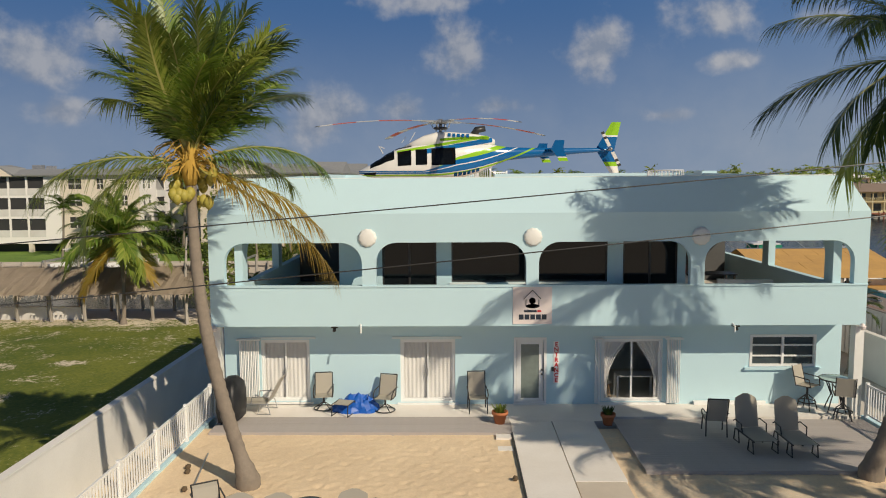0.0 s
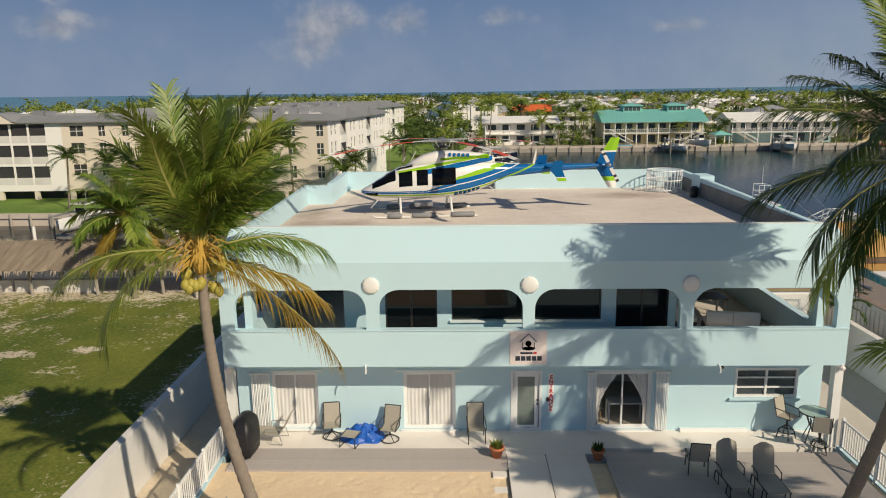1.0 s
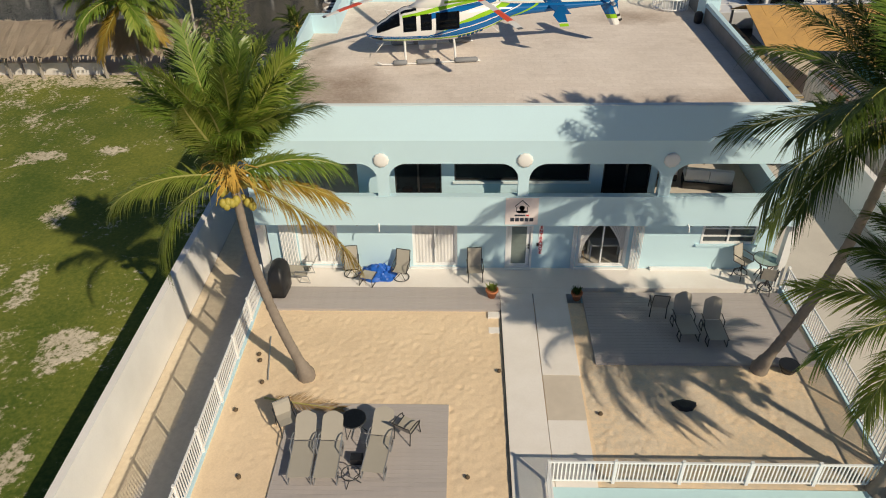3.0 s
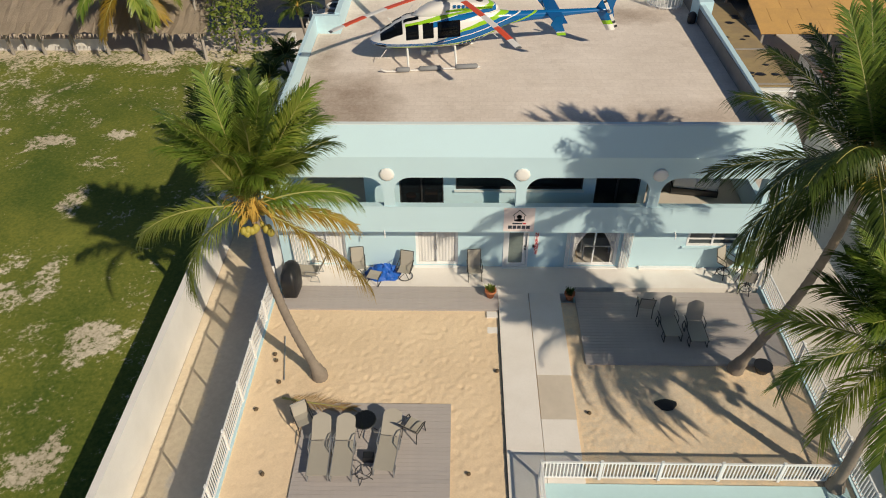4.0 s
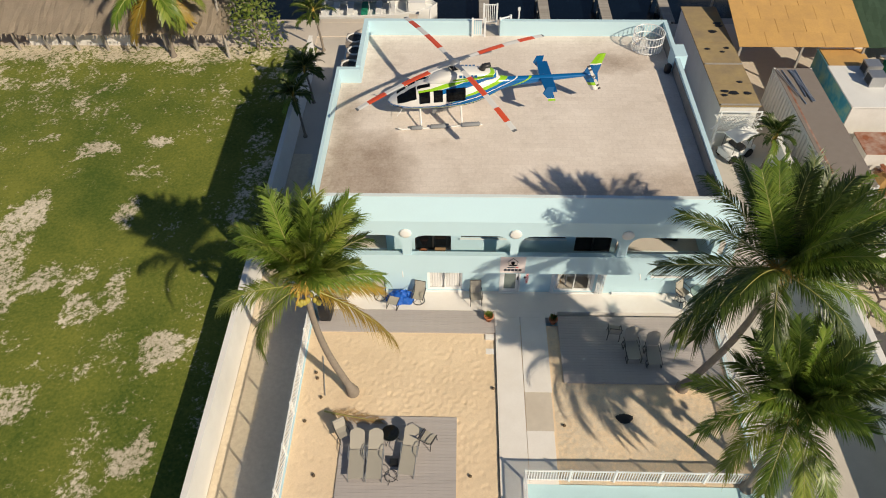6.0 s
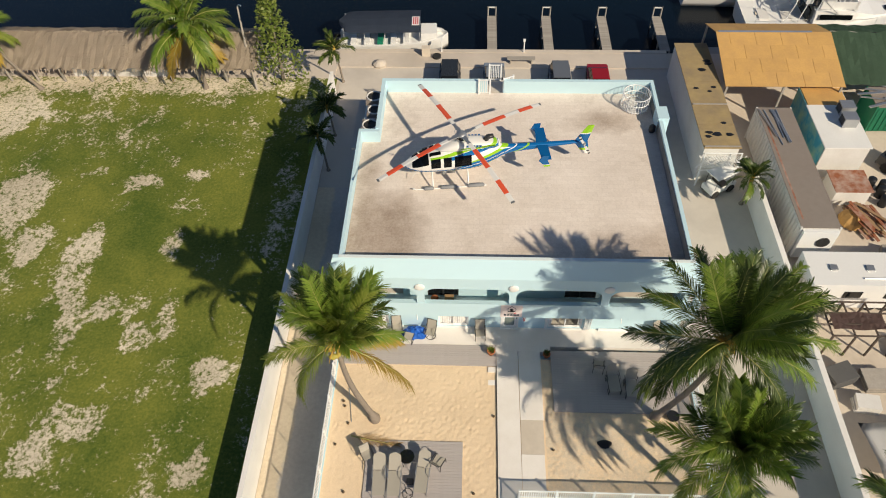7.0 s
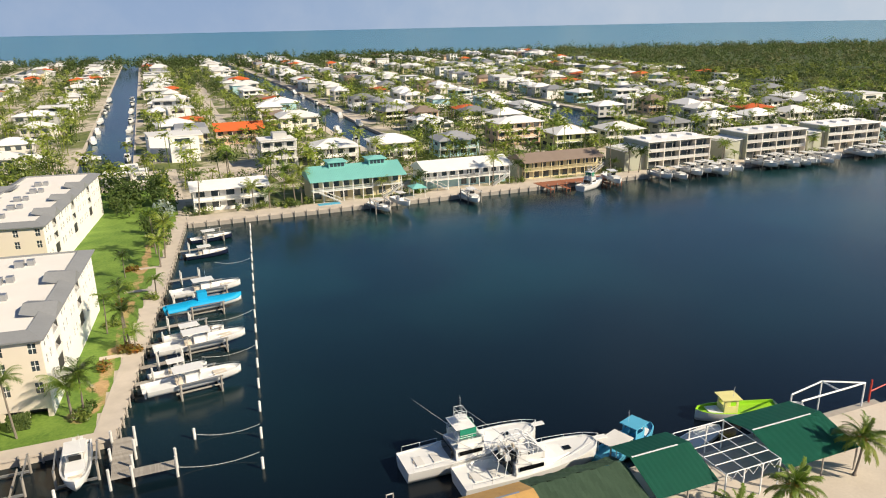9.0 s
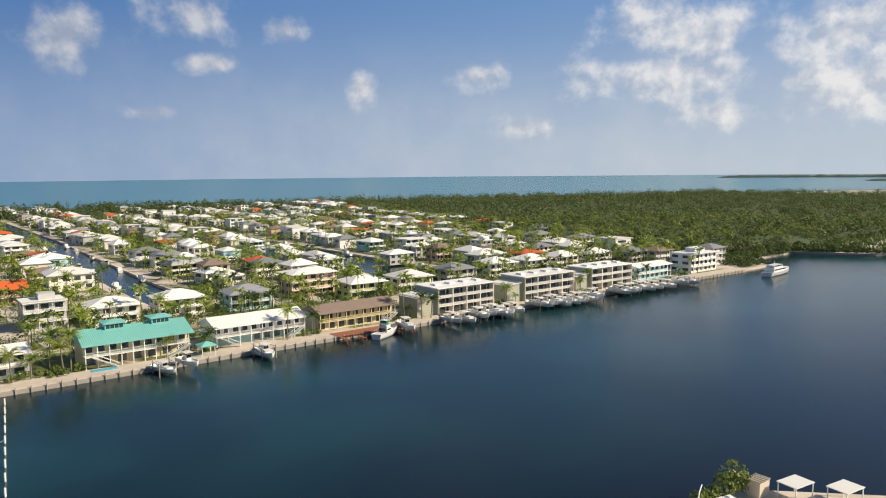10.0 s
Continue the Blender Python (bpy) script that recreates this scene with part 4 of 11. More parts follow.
# added dark panes stand in for the shaded interior behind these openings
for x0, x1 in ((-2.15, -0.45), (5.36, 7.05)):
    w = thing("balcony_door", "dark glass door added to stand for a shaded balcony opening", "sliding door", group="balcony doors")
    frame_of("door_frame", x0, x1, 3.05, 5.3, WALL + 0.06, w, 0.05, 0.08, "dark_metal", mull=((x0 + x1) / 2,))
    part("pane", span(S(), x0 + 0.05, x1 - 0.05, WALL + 0.1, WALL + 0.112, 3.1, 5.25), "dark_glass", w)
# shell medallions between the arches
for x in (-2.45, 2.43, 7.34):
    bm = S()
    n = 44
    rings = []
    for r, d in ((0.255, 0.0), (0.27, 0.04), (0.21, 0.075), (0.08, 0.09)):
        rings.append([(x + r * (1 + 0.035 * math.cos(11 * a)) * math.cos(a), FACE - 0.001 - d, 5.46 + r * (1 + 0.035 * math.cos(11 * a)) * math.sin(a)) for a in (2 * math.pi * k / n for k in range(n))])
    loft(bm, rings)
    part("medallion", bm, "white_paint", house, "round white scalloped shell medallion", smooth=True)

# signs
sign = thing("house_sign", "square pale sign with a fishing-hut emblem and dark bars", "sign")
part("board", span(S(), 1.84, 3.0, FACE - 0.02, FACE - 0.002, 2.86, 4.0), "sign_pink", sign)
sy = FACE - 0.026


def strip(bm, pts, w, y=sy):
    tube(bm, [(a, y, b) for a, b in pts], w, 4)


bm = S()
strip(bm, [(2.17, 3.62), (2.42, 3.88), (2.67, 3.62)], 0.016)
strip(bm, [(2.23, 3.6), (2.23, 3.4), (2.3, 3.36)], 0.014)
strip(bm, [(2.61, 3.6), (2.61, 3.4), (2.5, 3.36)], 0.014)
part("emblem_outline", bm, "sign_ink", sign)
bm = S()
loft(bm, [[(2.42 + r * 1.0 * math.cos(a), sy + 0.004, 3.56 + r * math.sin(a)) for a in (2 * math.pi * k / 12 for k in range(12))] for r in (0.10, 0.02)])
loft(bm, [[(2.43 + 0.21 * s * math.cos(a), sy + 0.004, 3.4 + 0.065 * s * math.sin(a)) for a in (2 * math.pi * k / 14 for k in range(14))] for s in (1, 0.1)])
part("emblem", bm, "sign_ink", sign)
for i, (a, b, z0, z1, mt) in enumerate(((2.17, 2.55, 3.22, 3.28, "sign_ink"), (2.57, 2.68, 3.22, 3.28, "sign_red"), (2.02, 2.16, 3.0, 3.15, "sign_ink"), (2.19, 2.33, 3.0, 3.15, "sign_ink"), (2.36, 2.5, 3.0, 3.15, "sign_ink"), (2.53, 2.67, 3.0, 3.15, "sign_ink"), (2.7, 2.84, 3.0, 3.15, "sign_ink"))):
    part("bar", span(S(), a, b, sy - 0.004, sy + 0.01, z0, z1), mt, sign)
sign = thing("entrance_sign", "narrow white vertical sign reading ENTRANCE in red", "sign")
part("board", span(S(), 3.22, 3.4, WALL - 0.02, WALL - 0.002, 0.72, 2.06), "white_vinyl", sign)
for i, ch in enumerate("ENTRANCE"):
    cu = bpy.data.curves.new("letter", "FONT")
    cu.body, cu.size, cu.extrude, cu.align_x, cu.align_y = ch, 0.19, 0.004, "CENTER", "CENTER"
    cu.offset = 0.006
    tmp = bpy.data.objects.new("tmp", cu)
    me = bpy.data.meshes.new_from_object(tmp)
    bpy.data.objects.remove(tmp)
    me.materials.clear()
    me.materials.append(M["sign_red"])
    put("letter", me, sign, pose(3.31, WALL - 0.026, 1.96 - i * 0.164, 90, 0, 0))

# small fittings under the balcony and inside
for x in (-3.55, 8.6):
    bm = S()
    box(bm, (x, FACE + 0.4, 2.73), (0.2, 0.16, 0.1))
    tube(bm, [(x, FACE + 0.4, 2.68), (x, FACE + 0.3, 2.6)], 0.05, 8)
    solo("flood_light", bm, "dark_metal", "small dark flood lamp under the balcony", "lamp", group="flood lamps")
for x in (-2.7, 8.35):
    bm = S()
    tube(bm, [(x, FACE + 0.01, 2.86), (x + 0.02, FACE - 0.12, 2.8), (x + 0.02, FACE - 0.14, 2.62)], 0.025, 7)
    solo("scupper_pipe", bm, "white_vinyl", "short white drain spout on the balcony edge", "drain pipe", group="drain spouts")
for x in (X0 + 0.12, X1 - 0.14):
    bm = S()
    turned(bm, [(0.02, 0), (0.09, 0.05), (0.1, 0.12), (0.03, 0.2)], 10, (x, FACE - 0.1, 2.66))
    solo("buoy", bm, "sign_pink", "small faded pink and white buoy hung at the balcony corner", "buoy", group="corner buoys")
bm = S()
span(bm, 7.62, 9.85, WALL - 0.16, WALL - 0.03, 0.045, 0.16)
solo("wall_gutter", bm, "white_vinyl", "low white board lying against the house wall", "board", bevel=0.02)
# dining corner behind the third sliding door
t = thing("desk", "white desk behind the sliding door", "desk")
part("desk_top", span(S(), 5.35, 6.6, 24.5, 25.05, 0.78, 0.82), "white_vinyl", t)
for x in (5.36, 6.54):
    for y in (24.56, 24.99):
        part("leg", span(S(), x - 0.03, x + 0.03, y - 0.03, y + 0.03, 0.06, 0.78), "white_vinyl", t)
c = thing("shell_chair", "white shell chair on thin legs", "chair")
bm = S()
rows = []
for k in range(9):
    v = k / 8
    y0, z0 = 24.55 + 0.42 * min(1, v * 1.7), 0.52 + max(0, v - 0.5) * 0.85
    rows.append([(4.95 + 0.23 * u * (1 - 0.25 * max(0, v - 0.6)), y0 + 0.02 * u * u, z0 + 0.06 * u * u) for u in (-1, -0.6, -0.2, 0.2, 0.6, 1)])
loft(bm, rows, caps=False, closed=False)
bmesh.ops.solidify(bm, geom=bm.faces[:], thickness=0.02)
part("seat", bm, "white_vinyl", c, smooth=True)
for dx, dy in ((-0.17, 0.05), (0.17, 0.05), (-0.17, 0.4), (0.17, 0.4)):
    bm = S()
    tube(bm, [(4.95 + dx * 0.7, 24.55 + dy, 0.52), (4.95 + dx * 1.2, 24.55 + dy, 0.06)], 0.014, 6)
    part("leg", bm, "wood", c)


# ---- palms ----
def frond_mesh(length, rise, droop, pairs, leaf, mat, seed, width=0.05, hang=0.5):
    """A feather palm frond from the origin along +x: rise is its first angle, droop how far it bends over."""
    rnd = random.Random(seed)
    n = 14
    spine, p, side_bend = [], Vector((0, 0, 0)), rnd.uniform(-0.25, 0.25)
    for i in range(n + 1):
        spine.append(p.copy())
        s = i / n
        a = radians(rise) - radians(droop) * s ** 1.5
        p = p + Vector((math.cos(a) * math.cos(side_bend * s), math.cos(a) * math.sin(side_bend * s), math.sin(a))) * (length / n)
    v, f, mi = [], [], []
    for i, q in enumerate(spine):
        r = 0.045 * (1 - 0.88 * i / n) + 0.003
        v += [q + Vector((0, -r, -0.4 * r)), q + Vector((0, r, -0.4 * r)), q + Vector((0, 0, r * 0.8))]
        if i:
            for k in range(3):
                j = (k + 1) % 3
                f.append((3 * i - 3 + k, 3 * i - 3 + j, 3 * i + j, 3 * i + k))
                mi.append(1)
    for k in range(pairs):
        s = 0.12 + 0.87 * (k + 0.5) / pairs
        i = min(n - 1, int(s * n))
        base = spine[i].lerp(spine[i + 1], s * n - i)
        fwd = (spine[i + 1] - spine[i]).normalized()
        out = fwd.cross(Vector((0, 0, 1)))
        out = out.normalized() if out.length > 0.05 else Vector((0, -1, 0))
        up = out.cross(fwd).normalized()
        size = leaf * min(1.0, 0.50 + 2.4 * (s - 0.1)) * (1 - 0.85 * max(0.0, s - 0.4) ** 1.3)
        gust = noise.noise(Vector((s * 9.0, seed * 1.7, 0.5)))
        for side in (-1, 1):
            if rnd.random() < 0.05:
                continue
            ln = size * rnd.uniform(0.8, 1.12)
            sweep = 0.62 + 1.25 * s + 0.28 * gust + rnd.uniform(-0.22, 0.22)
            way = (out * side + fwd * sweep + up * (0.38 - 0.2 * s + 0.22 * gust * side + rnd.uniform(-0.2, 0.2))).normalized()
            fall = hang * rnd.uniform(0.4, 1.3)
            flat = way.cross(up).normalized() * width * 0.5 * rnd.uniform(0.8, 1.15)
            m1 = base + way * ln * 0.34 + Vector((0, 0, -0.07 * fall * ln))
            m2 = base + way * ln * 0.68 + Vector((0, 0, -0.30 * fall * ln))
            tip = base + way * ln * 0.97 + Vector((0, 0, -0.72 * fall * ln))
            c = len(v)
            v += [base - flat * 0.5, base + flat * 0.5, m1 - flat, m1 + flat, m2 - flat * 0.72, m2 + flat * 0.72, tip]
            f += [(c, c + 1, c + 3, c + 2), (c + 2, c + 3, c + 5, c + 4), (c + 4, c + 5, c + 6)]
            mi += [0, 0, 0]
    me = bpy.data.meshes.new("frond")
    me.from_pydata(v, [], f)
    me.polygons.foreach_set("material_index", mi)
    for q in (mat, "frond_rib"):
        me.materials.append(M[q])
    return me


def frond_set(length, pairs, leaf, mats, width, seed=0, hang=0.5):
    spec = ((82, 45, 0), (70, 62, 0), (55, 75, 0), (40, 82, 0), (24, 82, 0), (8, 78, 1), (-15, 60, 1), (-42, 38, 2))
    return [frond_mesh(length * (0.86 if r > 75 else 1), r, d, pairs, leaf, mats[m], seed * 50 + i, width, hang) for i, (r, d, m) in enumerate(spec)]


DARKER = ("frond_dark", "frond", "frond_old")
set_mid = frond_set(2.9, 56, 0.75, ("frond", "frond_light", "frond_old"), 0.055, 3, 0.8)
set_small = frond_set(1.7, 34, 0.5, DARKER, 0.06, 4)


def palm(base, heart, fronds, counts, label, seed, trunk_r=0.17, bow=0.5, nuts=True, lean=(0, 0), group="", size=1.0):
    rnd = random.Random(seed)
    t = thing("coconut_palm", label, "palm tree", pose(*base), group)
    b, h = Vector((0, 0, 0)), Vector(heart) - Vector(base)
    n = 60
    pts, rs = [], []
    for i in range(n + 1):
        s = i / n
        p = b.lerp(h, s)
        p.x += bow * math.sin(math.pi * s) * 0.5
        p.z = h.z * s
        pts.append(p)
        rs.append(trunk_r * (1 + 0.8 * max(0, 1 - s * 12)) * (1 - 0.35 * s) * (1.06 if i % 2 else 0.96))
    pts[0].z = -0.62
    bm = S()
    tube(bm, pts, rs, 12)
    part("trunk", bm, "bark", t, smooth=True)
    # leaf bases round the heart
    bm = S()
    turned(bm, [(trunk_r * 0.75, -0.55), (trunk_r * 1.25, -0.2), (trunk_r * 1.1, 0.15), (trunk_r * 0.3, 0.5)], 9, h)
    part("crown_shaft", bm, "coconut_husk", t, smooth=True)
    k = 0
    for i, c in enumerate(counts):
        for j in range(c):
            az = 360 * j / max(1, c) + rnd.uniform(-22, 22) + i * 47
            m = Matrix.Translation(h + Vector((0, 0, 0.12 - 0.05 * i))) @ Euler((radians(rnd.uniform(-14, 14) + lean[0]), radians(rnd.uniform(-8, 8) + lean[1]), 0)).to_matrix().to_4x4() @ Matrix.Rotation(radians(az), 4, "Z") @ Matrix.Rotation(radians(rnd.uniform(-25, 25)), 4, "X")
            m = m @ Matrix.Scale(rnd.uniform(0.88, 1.1) * size, 4)
            put("frond", fronds[i], t, m)
            k += 1
    if nuts:
        bm = S()
        turned(bm, [(0.02, -0.15), (0.10, -0.07), (0.12, 0.02), (0.08, 0.11), (0.01, 0.15)], 8)
        me = mesh_of("coconut", bm, "coconut", smooth=True)
        for j in range(22):
            a, r = rnd.uniform(0, 6.28), rnd.uniform(0.16, 0.5)
            put("coconut", me, t, Matrix.Translation(h + Vector((r * math.cos(a), r * math.sin(a), rnd.uniform(-0.95, -0.2)))))
        bm = S()
        for j in range(64):
            a = rnd.uniform(0, 6.28)
            d, r, z = Vector((math.cos(a), math.sin(a), 0)), rnd.uniform(0.35, 0.8), rnd.uniform(-0.25, 0.5)
            tube(bm, [h + d * 0.1, h + d * 0.6 * r + Vector((0, 0, z)), h + d * r + Vector((0, 0, z - 0.1)), h + d * (r + 0.12) + Vector((0, 0, z - 0.26))], [0.016, 0.02, 0.016, 0.006], 4)
        part("flower_stalk", bm, "coconut_husk", t, "orange flowering stalks")
    return t


def own_fronds(tree, heart, rows, seed, width=0.04, leaf=0.8, pairs=88, hang=0.5):
    """Single fronds: bearing, first angle, bend, length, material."""
    for k, (az, rise, droop, length, mat) in enumerate(rows):
        put("frond", frond_mesh(length, rise, droop, pairs, leaf, mat, seed + k, width, hang), tree, pose(*heart, 0, 0, az) @ Matrix.Rotation(radians((k * 37) % 40 - 20), 4, "X"))


def crown(tree, heart, n, seed, mats, lean=(0.0, 0.0), length=3.6, low=20, bend=(18, 52), width=0.031, leaf=0.86):
    """A crown of n fronds in a spiral: the youngest stand upright, the older spread; lean is the push of the wind."""
    rnd = random.Random(seed)
    for i in range(n):
        q = i / (n - 1)
        el, az = radians(86 - (86 - low) * q ** 0.85), radians(137.5 * i + rnd.uniform(-14, 14))
        d = Vector((math.cos(el) * math.cos(az) + lean[0] * (0.2 + 0.9 * q), math.cos(el) * math.sin(az) + lean[1] * (0.4 + 0.6 * q), math.sin(el))).normalized()
        rise = math.degrees(math.asin(d.z))
        droop = bend[0] + (bend[1] - bend[0]) * q + rnd.uniform(-8, 10)
        ln = length * (0.86 + 0.14 * math.sin(math.pi * min(1, q + 0.25))) * rnd.uniform(0.9, 1.08)
        me = frond_mesh(ln, rise, droop, 118, leaf, mats[i % len(mats)], seed * 60 + i, width, 0.62)
        put("frond", me, tree, pose(*heart, 0, 0, math.degrees(math.atan2(d.y, d.x))) @ Matrix.Rotation(radians(rnd.uniform(-24, 24)), 4, "X"))


G, GD, GO, GL = "frond", "frond_dark", "frond_old", "frond_light"
first = palm((-4.76, 18.1, 0.05), (-5.86, 18.1, 7.62), (), (), "leaning coconut palm with nuts growing from the sand yard", 11, bow=-0.7)
crown(first, (-1.10, 0.0, 7.67), 38, 31, (G, G, GD, GL), (0.12, 0.34), 3.6, 52, (14, 54), leaf=1.22)
own_fronds(first, (-1.10, 0.0, 7.5), ((188, 12, 62, 3.6, GL), (212, -4, 92, 3.2, GL), (34, 10, 62, 2.7, GL), (8, 22, 66, 3.1, G), (150, 46, 50, 3.6, GL)), 360, 0.032, 0.9, 116, 1.2)
own_fronds(first, (-1.10, 0.0, 7.45), ((0, -24, 34, 4.2, GO), (14, -14, 40, 3.4, GO)), 390, 0.04, 0.72, 120, 1.5)
# GD on the second and third palms puts their backlit, self-shaded look into colour
second = palm((10.05, 18.6, 0), (10.87, 17.25, 9.7), (), (), "tall coconut palm leaning over the yard, fronds coloured dark as if backlit", 12, bow=0.9)
crown(second, (0.82, -1.35, 9.8), 42, 42, (GD, G, GD), (0.62, 0.34), 3.8, 46, (12, 52), leaf=1.12)
own_fronds(second, (0.82, -1.35, 9.65), ((172, 2, 52, 4.2, GD), (192, -6, 56, 4.2, GD), (184, -22, 50, 4.2, GL), (206, -8, 62, 3.9, GD), (2, 24, 48, 4.4, G), (-16, 4, 44, 3.9, G), (18, 44, 40, 4.4, GD), (34, 52, 40, 4.4, G), (60, 40, 46, 4.4, GD), (-4, 50, 42, 4.4, GD), (112, 52, 44, 4.2, GD), (128, 44, 46, 4.2, GD), (98, 38, 46, 4.2, GD), (142, 36, 50, 4.0, GD), (206, 26, 64, 3.7, GD), (218, 34, 58, 3.8, GD), (232, 44, 52, 3.6, GD), (244, 22, 60, 3.4, GD), (-48, 8, 66, 3.2, GD)), 400, 0.031, 0.96, 116, 1.1)
third = palm((11.75, 13.9, 0), (11.6, 14.1, 6.05), (), (), "coconut palm with orange stalks at the yard corner", 13, bow=0.2)
crown(third, (-0.15, 0.2, 6.15), 34, 53, (GD, G), (0.14, 0.30), 3.3, 46, (12, 54), leaf=1.2)
own_fronds(third, (-0.15, 0.2, 5.98), ((166, 24, 56, 3.6, GL), (186, 10, 58, 3.5, G), (208, -2, 60, 3.3, GL), (-118, 2, 66, 3.3, G), (-92, 0, 66, 3.2, GL), (-72, 0, 62, 3.2, G), (-10, 18, 56, 3.5, GD), (12, 30, 56, 3.5, G)), 460, 0.03, 0.98, 112, 0.8)
fourth = palm((16.8, 9.3, LOW), (16.9, 10.0, 8.2), (), (), "tall coconut palm beside the driveway", 24, bow=0.2)
crown(fourth, (0.1, 0.7, 8.3 - LOW), 26, 64, (GD, G), (0.0, 0.2), 3.4, 30, (18, 60))
palm((-22.35, 49.2, LOW), (-22.6, 49.6, 3.3), set_mid, (4, 5, 6, 6, 6, 6, 5, 4), "yellowing coconut palm beside the thatched shelter", 14, trunk_r=0.15, bow=0.4, size=1.4)
palm((-36.4, 48.9, LOW), (-39.2, 49.2, 3.0), set_mid, (3, 4, 5, 5, 5, 5, 3, 2), "leaning coconut palm with yellow-green fronds by the shelter", 15, trunk_r=0.14, bow=-0.4)
palm((-10.6, 39.5, LOW), (-10.9, 39.5, 0.9), set_small, (3, 3, 4, 4, 3, 2, 0, 0), "small dark green palm beside the boundary wall", 16, trunk_r=0.09, bow=0.1, nuts=False, group="small palms on the drive")
palm((-10.6, 43.4, LOW), (-10.9, 43.5, 0.3), set_small, (3, 3, 4, 4, 3, 2, 0, 0), "small dark green palm beside the boundary wall", 17, trunk_r=0.09, bow=0.1, nuts=False, group="small palms on the drive")
palm((-10.8, 50.2, LOW), (-11.0, 49.4, 1.3), set_small, (4, 4, 4, 3, 3, 1, 0, 0), "small bright palm at the end of the wall", 18, trunk_r=0.09, bow=0.1, nuts=False)
palm((19.4, 36.6, LOW), (19.0, 35.8, 0.8), set_small, (4, 4, 4, 4, 3, 2, 0, 0), "small palm by the golf cart", 19, trunk_r=0.1, bow=0.1, nuts=False)
palm((41.4, 40.6, LOW), (42.3, 40.2, 2.6), set_mid, (3, 4, 5, 5, 5, 4, 3, 2), "coconut palm in the boatyard", 20, trunk_r=0.14, bow=0.5)
palm((49.5, 41.5, LOW), (50.4, 41.4, 2.2), set_mid, (3, 4, 5, 5, 5, 4, 2, 1), "coconut palm in the boatyard", 21, trunk_r=0.14, bow=0.3)
palm((63.5, 45.0, LOW), (64.0, 45.0, 1.8), set_mid, (3, 4, 5, 5, 5, 4, 2, 1), "coconut palm in the boatyard", 22, trunk_r=0.14, bow=0.3)
palm((19.0, 10.5, LOW), (19.0, 10.8, 1.6), set_small, (4, 4, 4, 4, 3, 2, 0, 0), "small palm behind the boundary wall", 23, trunk_r=0.1, nuts=False)

# fallen dry frond on the lounge deck
ff = thing("fallen_frond", "dry brown palm frond lying on the deck edge", "palm frond", pose(-5.95, 17.1, 0.06, 4, 0, -14))
put("frond", frond_mesh(2.6, 2, 6, 70, 0.6, "dry_frond", 77, 0.016, 0.02), ff)
# fallen nuts and leaves on the sand
bm = S()
turned(bm, [(0.02, -0.075), (0.065, -0.03), (0.07, 0.03), (0.025, 0.08)], 7)
nut = mesh_of("fallen_nut", bm, "old_nut", smooth=True)
for x, y in ((-6.6, 19.1), (-6.5, 18.8), (-6.2, 17.8), (-6.75, 16.6), (0.5, 14.2), (4.6, 16.6), (1.55, 18.4), (-6.0, 14.1)):
    tagged(put("fallen_coconut", nut, None, pose(x, y, 0.03, 70, 0, x * 90)), "brown fallen coconut on the sand", "coconut", "fallen coconuts")


# ---- helicopter on the roof: local x runs from nose to tail, skids at z 0 ----
heli = thing("helicopter", "white helicopter with blue and green stripes parked on the roof", "helicopter", pose(-3.6, 29.9, 6.51, 0, 0, 6.6) @ Matrix.Diagonal((1.045, 1.045, 0.90, 1)))
SECT = [(0.0, 0.06, 0.98, 1.10), (0.12, 0.26, 0.90, 1.18), (0.35, 0.43, 0.84, 1.32), (0.7, 0.58, 0.78, 1.56), (1.1, 0.67, 0.74, 1.86), (1.5, 0.71, 0.71, 2.08), (2.0, 0.72, 0.70, 2.18), (2.7, 0.72, 0.70, 2.24), (3.4, 0.70, 0.72, 2.28), (3.9, 0.64, 0.80, 2.30), (4.4, 0.52, 0.96, 2.29), (4.9, 0.38, 1.18, 2.24), (5.3, 0.28, 1.40, 2.17), (5.7, 0.21, 1.55, 2.1), (6.6, 0.185, 1.64, 2.08), (7.6, 0.16, 1.74, 2.07), (8.6, 0.135, 1.83, 2.06), (9.5, 0.10, 1.9, 2.06), (9.75, 0.03, 1.95, 2.0)]


def section(x):
    for a, b in zip(SECT, SECT[1:]):
        if a[0] <= x <= b[0]:
            s = (x - a[0]) / (b[0] - a[0])
            s = s * s * (3 - 2 * s) * 0.4 + s * 0.6
            return tuple(a[i] + (b[i] - a[i]) * s for i in (1, 2, 3))
    return SECT[-1][1:]


def skin(x, a, off=0.0):
    """A point of the hull at station x and angle a (0 is the right side, 90 the top)."""
    w, z0, z1 = section(x)
    e = 0.72 if x < 5 else 0.95
    c, s = math.cos(a), math.sin(a)
    return Vector((x, -(w + off) * math.copysign(abs(c) ** e, c), (z0 + z1) / 2 + ((z1 - z0) / 2 + off) * math.copysign(abs(s) ** e, s)))


